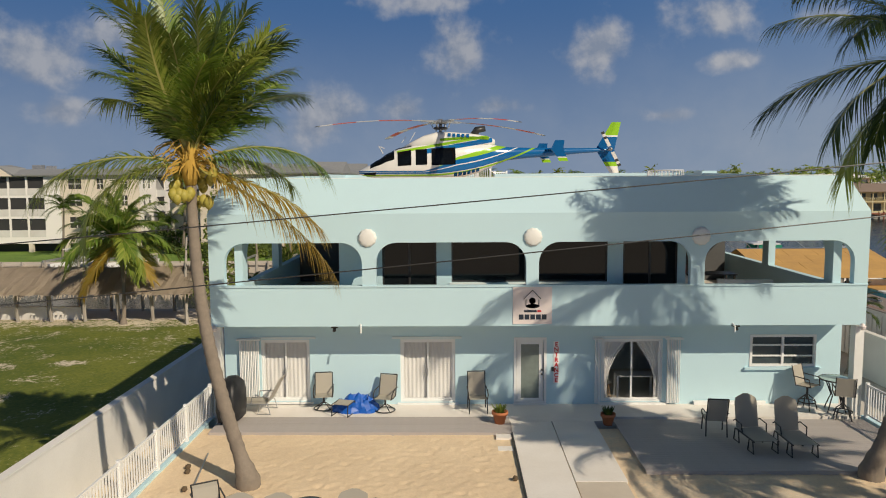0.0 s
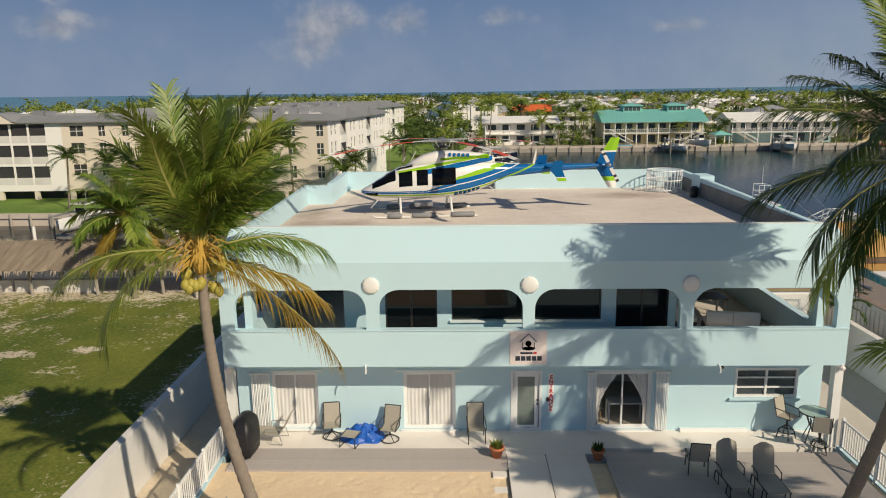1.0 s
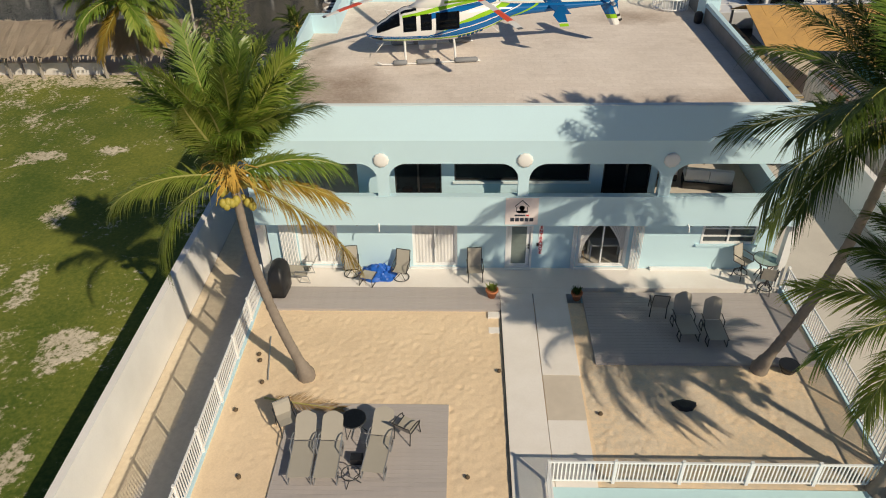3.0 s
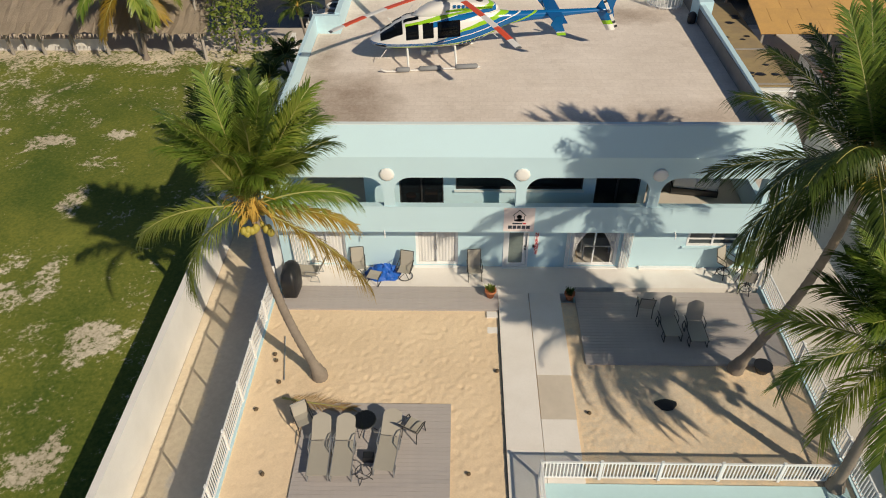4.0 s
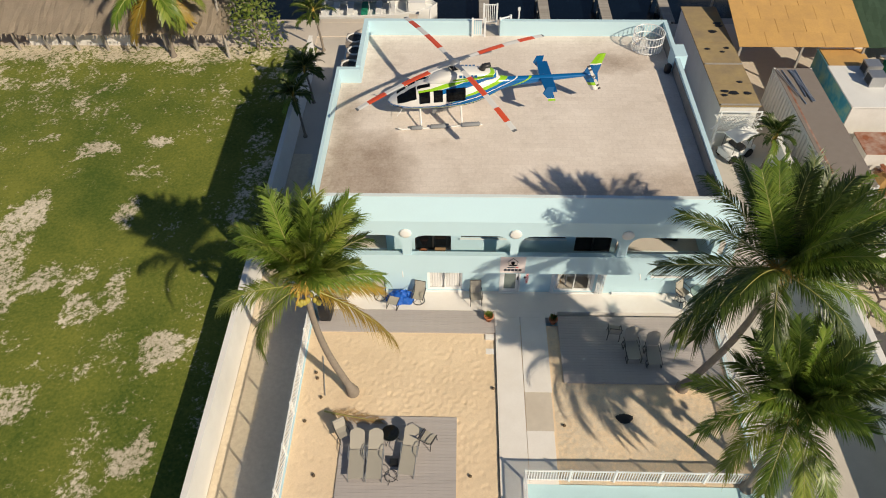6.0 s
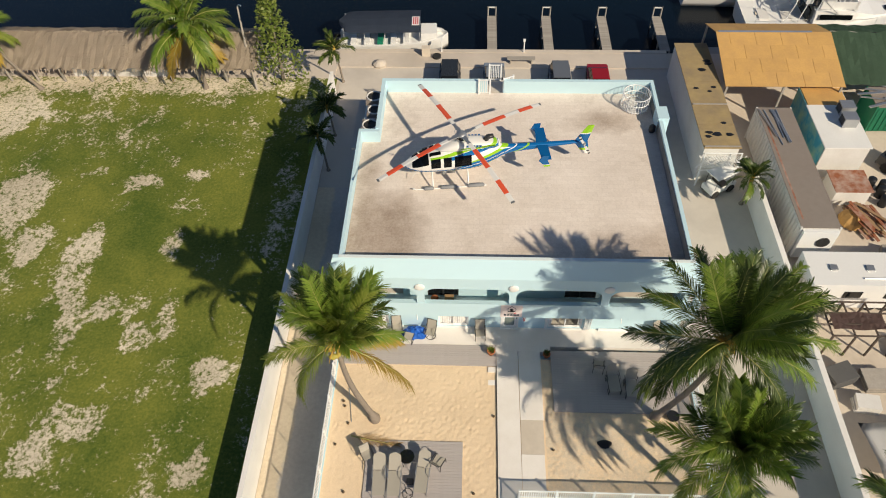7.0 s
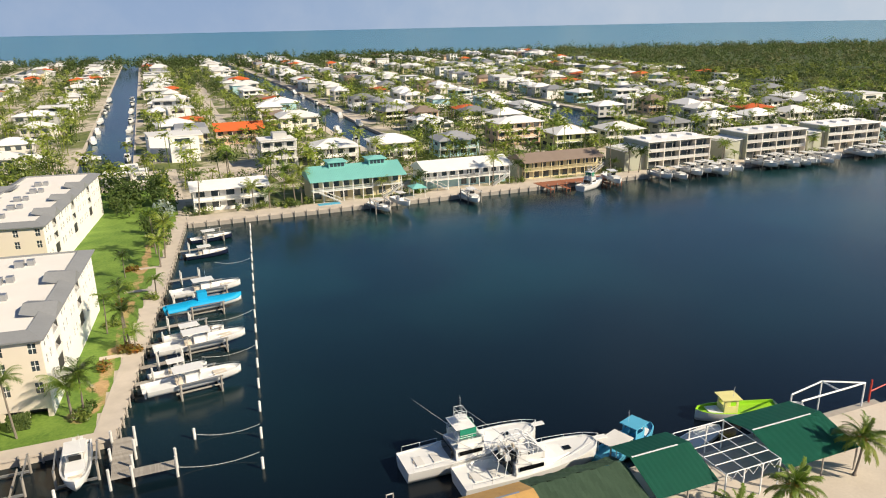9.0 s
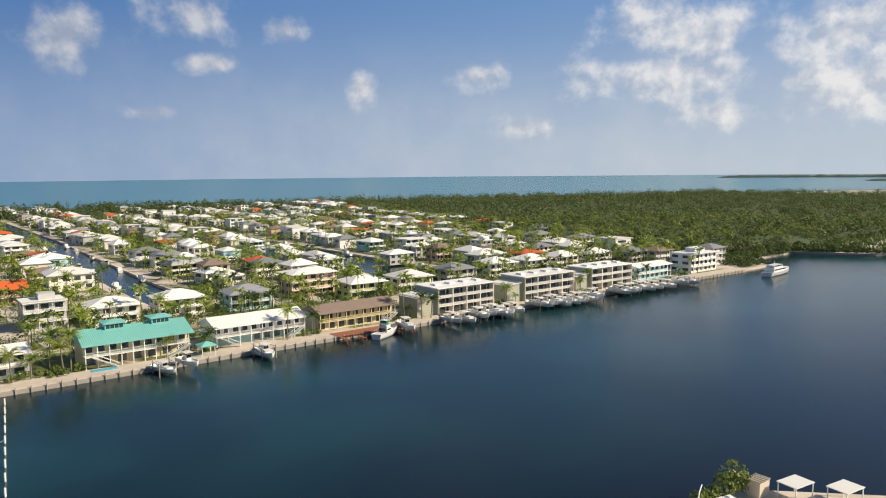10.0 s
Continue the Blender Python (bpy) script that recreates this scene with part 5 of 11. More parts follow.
def livery_material():
    """White paint with blue and green bands that sweep up from the nose to the boom."""
    m = bpy.data.materials.new("heli_livery")
    m.use_nodes = True
    n, l = m.node_tree.nodes, m.node_tree.links
    p = n["Principled BSDF"]
    p.inputs["Roughness"].default_value, p.inputs["Specular IOR Level"].default_value = 0.22, 0.6
    co, sp = n.new("ShaderNodeTexCoord"), n.new("ShaderNodeSeparateXYZ")
    l.new(co.outputs["Object"], sp.inputs[0])

    def do(op, a, b, clamp=False):
        q = n.new("ShaderNodeMath")
        q.operation, q.use_clamp = op, clamp
        for i, v in enumerate((a, b)):
            if isinstance(v, (int, float)):
                q.inputs[i].default_value = v
            else:
                l.new(v, q.inputs[i])
        return q.outputs[0]

    def within(v, lo, hi):
        return do("MULTIPLY", do("GREATER_THAN", v, lo), do("LESS_THAN", v, hi))

    x, z = sp.outputs["X"], sp.outputs["Z"]
    u = do("MAXIMUM", do("SUBTRACT", x, 2.4), 0.0)
    k = do("SUBTRACT", z, do("ADD", 0.96, do("MULTIPLY", 0.066, do("MULTIPLY", u, u))))
    w = do("MINIMUM", do("ADD", 0.13, do("MULTIPLY", 0.30, u)), 0.50)
    g = do("MINIMUM", do("MULTIPLY", 0.13, do("MAXIMUM", do("SUBTRACT", x, 2.8), 0.0)), 0.2)
    k2 = do("SUBTRACT", z, do("ADD", 1.82, do("MULTIPLY", 0.20, do("SUBTRACT", x, 1.5))))
    line = within(k, do("MULTIPLY", w, 0.52), do("MULTIPLY", w, 0.60))
    blue = within(k, 0.0, w)
    blue = do("MAXIMUM", blue, do("MULTIPLY", within(k2, -0.21, 0.0), within(x, 2.2, 5.0)))
    green = within(k, -0.10, -0.025)
    green = do("MAXIMUM", green, do("MULTIPLY", within(k, w, do("ADD", w, g)), do("LESS_THAN", x, 6.2)))
    green = do("MAXIMUM", green, do("MULTIPLY", within(k2, 0.02, 0.14), within(x, 1.4, 5.0)))
    boom = do("GREATER_THAN", do("ADD", x, do("MULTIPLY", -0.6, do("SUBTRACT", z, 1.7))), 5.35)
    blue = do("MAXIMUM", blue, do("MULTIPLY", boom, do("SUBTRACT", 1.0, green)))
    col = None
    for f, c in ((green, (0.28, 0.55, 0.02, 1)), (blue, (0.004, 0.125, 0.36, 1)), (line, (0.80, 0.79, 0.76, 1))):
        mx = n.new("ShaderNodeMix")
        mx.data_type = "RGBA"
        l.new(f, mx.inputs["Factor"])
        if col is None:
            mx.inputs["A"].default_value = (0.80, 0.79, 0.75, 1)
        else:
            l.new(col, mx.inputs["A"])
        mx.inputs["B"].default_value = c
        col = mx.outputs["Result"]
    l.new(col, p.inputs["Base Color"])
    return m


M["heli_livery"] = livery_material()
bm = S()
xs = [0.0, 0.06, 0.12, 0.22] + [0.35 + 0.1 * i for i in range(54)] + [5.9 + 0.25 * i for i in range(15)] + [9.6, 9.75]
nr = 48
loft(bm, [[skin(x, 2 * math.pi * k / nr) for k in range(nr)] for x in xs])
part("fuselage", bm, "heli_livery", heli, smooth=True)


def skin_patch(x0, x1, a0, a1, off=0.006, nx=8, na=8):
    bm = S()
    loft(bm, [[skin(x0 + (x1 - x0) * i / nx, radians(a0 + (a1 - a0) * k / na), off) for k in range(na + 1)] for i in range(nx + 1)], caps=False, closed=False)
    bmesh.ops.solidify(bm, geom=bm.faces[:], thickness=0.01)
    return bm


for s in (1, -1):
    def A(v):
        return v if s > 0 else 180 - v
    part("windshield", skin_patch(0.42, 1.3, A(14), A(84), 0.006, 10, 10), "dark_glass", heli, smooth=True)
    part("chin_window", skin_patch(0.2, 0.62, A(-38), A(-12)), "dark_glass", heli, smooth=True)
    for x0, x1, lo, hi in ((1.42, 1.92, -4, 40), (2.08, 2.5, -4, 40), (2.66, 3.55, -6, 40)):
        part("side_window", skin_patch(x0, x1, A(lo), A(hi), 0.008), "dark_glass", heli, smooth=True)
    part("roof_window", skin_patch(1.35, 1.95, A(62), A(80)), "dark_glass", heli, smooth=True)
    for i, x in enumerate((3.5, 3.67, 3.84, 4.01, 4.18, 4.35)):
        part("number_bar", skin_patch(x, x + 0.13, A(-56), A(-34)), "heli_blue", heli)
    # steps and skids
    tubes = S()
    y = 1.12 * s
    tube(tubes, [(0.35, y, 0.16), (0.55, y, 0.06), (0.9, y, 0.045), (3.9, y, 0.045), (4.3, y, 0.05)], 0.042, 8)
    skid = part("skid", tubes, "heli_white", heli, "white tubular landing skid", smooth=True)
    for x0, x1 in ((0.95, 1.5), (1.85, 2.75), (3.3, 4.2)):
        bm = S()
        tube(bm, [(x0, y, 0.11), (x0 + 0.06, y, 0.11), (x1 - 0.06, y, 0.11), (x1, y, 0.11)], [0.07, 0.115, 0.115, 0.07], 10)
        part("float_bag", bm, "roof_grey", skid, "packed grey emergency float", smooth=True)
for x in (1.45, 3.35):
    bm = S()
    tube(bm, [(x, -1.12, 0.06), (x, -0.98, 0.34), (x, -0.6, 0.74), (x, 0, 0.78), (x, 0.6, 0.74), (x, 0.98, 0.34), (x, 1.12, 0.06)], 0.045, 8)
    part("cross_tube", bm, "heli_white", heli, smooth=True)
bm = S()
rings = []
for x, w, z0, z1 in ((1.7, 0.05, 2.12, 2.16), (2.0, 0.30, 2.1, 2.36), (2.4, 0.40, 2.1, 2.6), (2.9, 0.42, 2.1, 2.76), (3.5, 0.42, 2.1, 2.76), (4.2, 0.40, 2.1, 2.70), (4.8, 0.32, 2.15, 2.6), (5.1, 0.20, 2.2, 2.45)):
    rings.append([(x, w * math.copysign(abs(math.cos(a)) ** 0.6, math.cos(a)), (z0 + z1) / 2 + (z1 - z0) / 2 * math.copysign(abs(math.sin(a)) ** 0.6, math.sin(a))) for a in (2 * math.pi * k / 20 for k in range(20))])
loft(bm, rings)
cowl = part("engine_cowling", bm, "heli_livery", heli, smooth=True)
for s in (1, -1):
    bm = S()
    for i in range(5):
        box(bm, (3.35 + i * 0.17, 0.43 * s, 2.62 - i * 0.01), (0.11, 0.03, 0.14))
    part("intake_grille", bm, "heli_blue", cowl)
    bm = S()
    loft(bm, [[(3.0, 0.435 * s, 2.36), (3.0, 0.44 * s, 2.46)], [(4.0, 0.425 * s, 2.44), (4.0, 0.43 * s, 2.56)], [(4.85, 0.335 * s, 2.42), (4.85, 0.33 * s, 2.54)]], caps=False, closed=False)
    bmesh.ops.solidify(bm, geom=bm.faces[:], thickness=0.012)
    part("stripe", bm, "heli_green", cowl)
bm = S()
tube(bm, [(4.35, 0, 2.66), (4.45, 0, 2.86), (4.75, 0, 2.92)], [0.16, 0.15, 0.13], 10)
part("exhaust", bm, "dark_metal", heli, smooth=True)
part("exhaust_cover", skin_patch(3.95, 4.05, 60, 62), "dark_glass", heli)
# tail: stabiliser, end plates, fin, tail rotor
bm = S()
for s in (1, -1):
    loft(bm, [[(7.05, 0.1 * s, 1.98), (7.05, 0.1 * s, 2.02), (7.65, 0.1 * s, 2.0), (7.65, 0.1 * s, 1.97)], [(7.15, 1.25 * s, 1.98), (7.15, 1.25 * s, 2.01), (7.65, 1.25 * s, 2.0), (7.65, 1.25 * s, 1.98)]])
stab = part("stabilizer", bm, "heli_blue", heli)
for s in (1, -1):
    bm = S()
    loft(bm, [[(x, 1.25 * s + d, z) for x, z in ((6.98, 1.96), (7.14, 2.34), (7.48, 2.34), (7.44, 1.98), (7.56, 1.64), (7.22, 1.64))] for d in (0.0, 0.035 * s)])
    plate = part("end_plate", bm, "heli_blue", stab)
    for nm, mt, za, zb in (("plate_line", "heli_white", 1.64, 1.60), ("plate_tip", "heli_green", 1.60, 1.46)):
        bm = S()
        loft(bm, [[(7.22 + 0.35 * (1.64 - z) + e, 1.25 * s + d, z) for e, z in ((0, za), (0.34, za), (0.34, zb), (0, zb))] for d in (0.0, 0.035 * s)])
        part(nm, bm, mt, stab)
for name, z0, z1, mat in (("fin", 1.45, 2.55, "heli_blue"), ("fin_band", 2.55, 2.62, "white_vinyl"), ("fin_top", 2.62, 3.2, "heli_green"), ("fin_band", 1.25, 1.45, "heli_green"), ("fin_foot", 0.95, 1.25, "heli_white")):
    def edge(z):
        if z >= 2.0:
            q = (z - 2.0) / 1.2
            return 9.05 + 0.62 * q, 9.8 + 0.24 * q
        q = (2.0 - z) / 1.0
        return 9.05 + 0.55 * q, 9.8 + 0.18 * q
    bm = S()
    zs = [z0 + (z1 - z0) * i / 4 for i in range(5)]
    loft(bm, [[(edge(z)[0], 0, z), ((edge(z)[0] + edge(z)[1]) / 2, 0.04, z), (edge(z)[1], 0.01, z), ((edge(z)[0] + edge(z)[1]) / 2, -0.04, z)] for z in zs])
    part(name, bm, mat, heli)
bm = S()
turned(bm, [(0.05, 0), (0.09, 0.1), (0.09, 0.25), (0.03, 0.35)], 8)
bmesh.ops.transform(bm, matrix=Matrix.Translation((9.55, -0.05, 2.0)) @ Matrix.Rotation(radians(90), 4, "X"), verts=bm.verts)
hub = part("tail_rotor_hub", bm, "grey_metal", heli, smooth=True)
for s in (1, -1):
    d = Vector((0.42, 0, -0.9)).normalized() * s
    for i in range(6):
        a = 0.14 + 0.115 * i
        bm = S()
        box(bm, Vector((9.55, -0.33, 2.0)) + d * (a + 0.057), (0.13, 0.025, 0.112), Matrix.Rotation(math.atan2(d.x, d.z), 3, "Y"))
        part("tail_blade_band", bm, "dark_metal" if i in (3, 5) else "blade_white", hub)
# main rotor
bm = S()
tube(bm, [(3.07, 0, 2.75), (3.07, 0, 3.22)], 0.06, 10)
for i in range(3):
    a = i * 2.1 + 0.4
    tube(bm, [(3.07 + 0.2 * math.cos(a), 0.2 * math.sin(a), 2.8), (3.07 + 0.18 * math.cos(a), 0.18 * math.sin(a), 3.12)], 0.02, 6)
part("mast", bm, "grey_metal", heli, smooth=True)
bm = S()
turned(bm, [(0.22, 3.12), (0.28, 3.16), (0.28, 3.24), (0.12, 3.3), (0.03, 3.34)], 14, (3.07, 0, 0))
rotor_hub = part("rotor_hub", bm, "grey_metal", heli, smooth=True)
bm = S()
turned(bm, [(0.08, 2.86), (0.26, 2.88), (0.28, 2.93), (0.24, 2.98), (0.08, 3.0)], 16, (3.07, 0, 0))
part("swashplate", bm, "dark_metal", rotor_hub, smooth=True)
for az in (118.5, 34.5, -60, -143.0):
    a = radians(az - 6.6)
    d, e = Vector((math.cos(a), math.sin(a), 0)), Vector((-math.sin(a), math.cos(a), 0))
    c = Vector((3.07, 0, 0))
    bm = S()
    tube(bm, [c + d * 0.25 + e * 0.2 + Vector((0, 0, 2.95)), c + d * 0.42 + e * 0.2 + Vector((0, 0, 3.2))], 0.018, 6)
    part("pitch_link", bm, "steel", rotor_hub)
    bm = S()
    loft(bm, [[c + d * r + e * w + Vector((0, 0, z)) for w, z in ((-h, 3.17), (h, 3.17), (h, 3.25), (-h, 3.25))] for r, h in ((0.18, 0.10), (0.45, 0.13), (0.62, 0.07), (0.85, 0.09))])
    part("blade_grip", bm, "steel", rotor_hub, bevel=0.012)
for az in (118.5, 34.5, -60, -143.0):
    az -= 6.6
    d = Vector((math.cos(radians(az)), math.sin(radians(az)), 0))
    n_ = Vector((-d.y, d.x, 0))
    bands = ((0.25, 0.75, "grey_metal", 0.08), (0.75, 1.35, "blade_white", 0.12), (1.35, 2.75, "blade_red", 0.135), (2.75, 3.65, "blade_white", 0.135), (3.65, 4.55, "blade_red", 0.135), (4.55, 5.05, "blade_white", 0.13), (5.05, 5.15, "blade_grey", 0.11))
    for a, b, mt, w in bands:
        bm = S()
        rings = []
        for k in range(4):
            r = a + (b - a) * k / 3
            z = 3.2 + 0.03 * r - 0.022 * r * r
            c = Vector((3.07, 0, z)) + d * r
            rings.append([c + n_ * w + Vector((0, 0, 0.0)), c + n_ * w * 0.4 + Vector((0, 0, 0.022)), c - n_ * w + Vector((0, 0, 0.0)), c + n_ * w * 0.4 - Vector((0, 0, 0.012))])
        loft(bm, rings)
        part("blade_band", bm, mt, rotor_hub)
bm = S()
tube(bm, [(0.9, -0.1, 1.85), (0.75, -0.2, 2.15), (0.95, -0.2, 2.05)], 0.02, 5)
tube(bm, [(1.6, 0.1, 2.3), (1.75, 0.1, 2.55)], 0.012, 5)
tube(bm, [(1.9, -0.1, 2.35), (2.1, -0.1, 2.75)], 0.012, 5)
part("antenna", bm, "heli_white", heli)
bm = S()
tube(bm, [(0.65, -0.25, 0.7), (0.35, -0.5, 0.38)], 0.014, 5)
part("pitot_probe", bm, "heli_white", heli)
bm = S()
span(bm, 2.0, 2.7, -0.3, 0.3, 0.36, 0.52)
tube(bm, [(2.1, -0.3, 0.42), (2.1, -0.36, 0.42)], 0.09, 10)
part("belly_pod", bm, "grey_metal", heli)
bm = S()
tube(bm, [(4.9, -0.1, 1.15), (5.15, -0.12, 0.92)], 0.012, 5)
part("tail_antenna", bm, "heli_white", heli)

# ---- other things on the roof ----
cage = thing("spiral_stair_cage", "round white railing round the spiral stair on the roof", "railing")
cx, cy, cr = 10.15, 36.25, 0.82
for z in (6.6, 7.05, 7.5):
    bm = S()
    tube(bm, [(cx + cr * math.cos(a), cy + cr * math.sin(a), z) for a in (2 * math.pi * k / 28 for k in range(29))], 0.028, 6)
    part("ring", bm, "white_vinyl", cage)
bm = S()
tube(bm, [(0, 0, 6.5), (0, 0, 7.5)], 0.018, 5)
bal = mesh_of("baluster", bm, "white_vinyl")
for k in range(30):
    a = 2 * math.pi * k / 30
    put("baluster", bal, cage, pose(cx + cr * math.cos(a), cy + cr * math.sin(a), 0))
bm = S()
tube(bm, [(cx + 0.05, cy, 6.45), (cx + 0.05, cy, 6.53)], 0.75, 24)
part("hatch", bm, "shed_white", cage)


def picket_run(parent, p0, p1, h, mat="white_vinyl", gap=0.11, post=1.9, base=0.0, lower=0.1):
    """A straight railing: posts, two rails and pickets."""
    p0, p1 = Vector(p0), Vector(p1)
    d = p1 - p0
    ln = d.length
    ang = math.degrees(math.atan2(d.y, d.x))
    n = max(1, round(ln / post))
    bm = S()
    span(bm, -0.045, 0.045, -0.045, 0.045, base, h + 0.05)
    me = mesh_of("post", bm, mat)
    for i in range(n + 1):
        q = p0.lerp(p1, i / n)
        put("post", me, parent, pose(q.x, q.y, q.z, 0, 0, ang))
    for z, t in ((h - 0.03, 0.06), (lower, 0.05)):
        bm = S()
        box(bm, (0, 0, 0), (ln, 0.05, t))
        q = (p0 + p1) / 2
        part("rail", bm, mat, parent, m=pose(q.x, q.y, q.z + z, 0, 0, ang))
    bm = S()
    span(bm, -0.018, 0.018, -0.012, 0.012, lower, h - 0.05)
    me = mesh_of("picket", bm, mat)
    k = int(ln / gap)
    for i in range(k):
        q = p0.lerp(p1, (i + 0.5) / k)
        put("picket", me, parent, pose(q.x, q.y, q.z, 0, 0, ang))


gate = thing("roof_gate", "white metal stair gate at the roof's rear edge", "gate")
picket_run(gate, (0.55, 37.35, 6.5), (1.25, 37.35, 6.5), 1.1, gap=0.1, post=0.7)
picket_run(gate, (1.2, 38.6, 6.6), (1.95, 38.6, 6.6), 1.2, gap=0.1, post=0.7)
picket_run(gate, (2.1, 37.6, 6.5), (2.7, 37.9, 6.5), 1.0, gap=0.1, post=0.6)
bm = S()
span(bm, 1.1, 2.1, 37.7, 38.9, 6.3, 6.4)
part("landing", bm, "concrete", gate)
for i in range(12):
    part("step", span(S(), 1.1, 2.1, 38.9 + i * 0.26, 39.2 + i * 0.26, 6.1 - i * 0.36 - 0.05, 6.1 - i * 0.36), "concrete", gate)
for s in (1.08, 2.12):
    bm = S()
    loft(bm, [[(s - 0.03, 38.9, 5.8), (s + 0.03, 38.9, 5.8), (s + 0.03, 38.9, 6.3), (s - 0.03, 38.9, 6.3)], [(s - 0.03, 42.2, 1.7), (s + 0.03, 42.2, 1.7), (s + 0.03, 42.2, 2.1), (s - 0.03, 42.2, 2.1)]])
    part("stringer", bm, "white_vinyl", gate)
    part("leg", span(S(), s - 0.04, s + 0.04, 42.1, 42.2, LOW, 1.8), "white_vinyl", gate)


def ac_unit(x, y, z, r):
    a = thing("condenser_unit", "grey cylindrical air-conditioning condenser with a fan grille", "air conditioner", pose(x, y, z), "condensers beside the roof")
    bm = S()
    box(bm, (0, 0, 0.5), (r * 2, r * 2, 1.0))
    part("cabinet", bm, "container_grey", a, bevel=0.06)
    for k, q in enumerate((0.9, 0.6, 0.3)):
        bm = S()
        tube(bm, [(r * q * math.cos(t), r * q * math.sin(t), 1.03) for t in (2 * math.pi * j / 18 for j in range(19))], 0.02 if k else 0.05, 5)
        part("grille_ring", bm, "shed_white" if not k else "dark_metal", a)
    bm = S()
    tube(bm, [(0, 0, 1.001), (0, 0, 1.012)], r * 0.8, 18)
    part("fan_well", bm, "dark_metal", a)


ac_unit(-6.0, 36.7, 5.76, 0.5)
ac_unit(-5.85, 35.4, 5.76, 0.46)
ac_unit(-6.0, 34.0, 5.76, 0.5)
bm = S()
turned(bm, [(0.16, 0), (0.2, 0.1), (0.2, 0.4), (0.1, 0.5)], 10, (10.85, 33.9, 6.51))
solo("roof_bin", bm, "black_cover", "dark covered bin by the roof parapet", "bin", smooth=True)


# ---- fences round the yard ----
f = thing("fence", "white metal picket fence on the pale blue kerb", "fence")
picket_run(f, (-7.28, 5.2, 0.03), (-7.28, 22.8, 0.03), 1.0, gap=0.13)
f = thing("fence", "white metal picket fence beside the dining deck", "fence")
picket_run(f, (12.35, 5.2, 0.03), (12.35, 22.8, 0.03), 1.0, gap=0.13)
f = thing("fence", "white metal picket fence round the painted pool terrace", "fence")
picket_run(f, (2.72, 14.08, 0.02), (11.9, 14.08, 0.02), 0.9, gap=0.11)
picket_run(f, (2.72, 5.5, 0.02), (2.72, 14.08, 0.02), 0.9, gap=0.11)
bm = S()
span(bm, 2.85, 12.1, 5.2, 13.9, -0.35, 0.03)
solo("pool_terrace", bm, "pool_blue", "pale turquoise painted terrace inside the fence", "terrace", kind="structure", bevel=0.01)
bm = S()
tube(bm, [(-6.4, 20.0, 0.02), (-6.03, 17.9, 0.02)], 0.02, 6)
solo("pipe", bm, "grey_metal", "thin metal pipe lying on the sand", "pipe")
bm = S()
loft(bm, [[(7.28 + r * (1 + 0.2 * math.sin(3 * a)) * math.cos(a), 17.0 + 0.65 * r * math.sin(a), z) for a in (2 * math.pi * k / 12 for k in range(12))] for r, z in ((0.38, -0.04), (0.36, 0.02), (0.2, 0.04))])
solo("fire_pit", bm, "black_cover", "flat dark cover lying on the sand", "pit cover")
bm = S()
loft(bm, [[(1.70, y, ramp(y) + 0.012), (1.735, y, ramp(y) + 0.012), (1.735, y, ramp(y) - 0.2), (1.70, y, ramp(y) - 0.2)] for y in (12.5, 17.7, 21.5)])
solo("path_edging", bm, "dark_metal", "thin dark edging strip along the path", "edging", kind="structure")


# ---- furniture ----
def sling(bm, pts, w, t=0.012):
    """A fabric sling through side-view points (y, z), w wide."""
    loft(bm, [[(-w / 2, y, z), (w / 2, y, z), (w / 2, y, z + t), (-w / 2, y, z + t)] for y, z in pts])
    return bm


def bars(bm, pts, r=0.018):
    tube(bm, pts, r, 6)


def sling_chair(at, turn, label, swivel=True, group="sling chairs", frame="dark_metal", high=1.0):
    c = thing("sling_chair", label, "patio chair", pose(*at, 0, 0, turn), group)
    part("seat", sling(S(), [(-0.28, 0.44), (0.0, 0.41), (0.22, 0.42)], 0.5), "sling_mesh", c)
    part("backrest", sling(S(), [(0.22, 0.43), (0.33, 0.75), (0.42, 1.02 * high)], 0.5), "sling_mesh", c)
    for s in (-0.27, 0.27):
        bm = S()
        bars(bm, [(s, -0.3, 0.45), (s, 0.0, 0.42), (s, 0.22, 0.43), (s, 0.33, 0.75), (s, 0.43, 1.05 * high)])
        part("side_rail", bm, frame, c)
        bm = S()
        bars(bm, [(s * 1.1, 0.32, 0.68), (s * 1.12, -0.1, 0.66), (s * 1.12, -0.26, 0.58), (s * 1.05, -0.26, 0.44)])
        part("armrest", bm, frame, c)
        if not swivel:
            for y in (-0.27, 0.26):
                bm = S()
                bars(bm, [(s, y * 0.9, 0.43), (s * 1.04, y * 1.15, 0.0)])
                part("leg", bm, frame, c)
    if swivel:
        bm = S()
        bars(bm, [(0.3 * math.cos(a), 0.3 * math.sin(a), 0.03) for a in (2 * math.pi * k / 16 for k in range(17))])
        for a in (0.8, 2.37, 3.94, 5.5):
            bars(bm, [(0.3 * math.cos(a), 0.3 * math.sin(a), 0.03), (0.05 * math.cos(a), 0.05 * math.sin(a), 0.2)], 0.014)
        bars(bm, [(0, 0, 0.18), (0, 0, 0.42)], 0.035)
        part("swivel_base", bm, frame, c)
    bm = S()
    bars(bm, [(-0.27, 0.43, 1.05 * high), (0.27, 0.43, 1.05 * high)])
    part("top_rail", bm, frame, c)
    return c


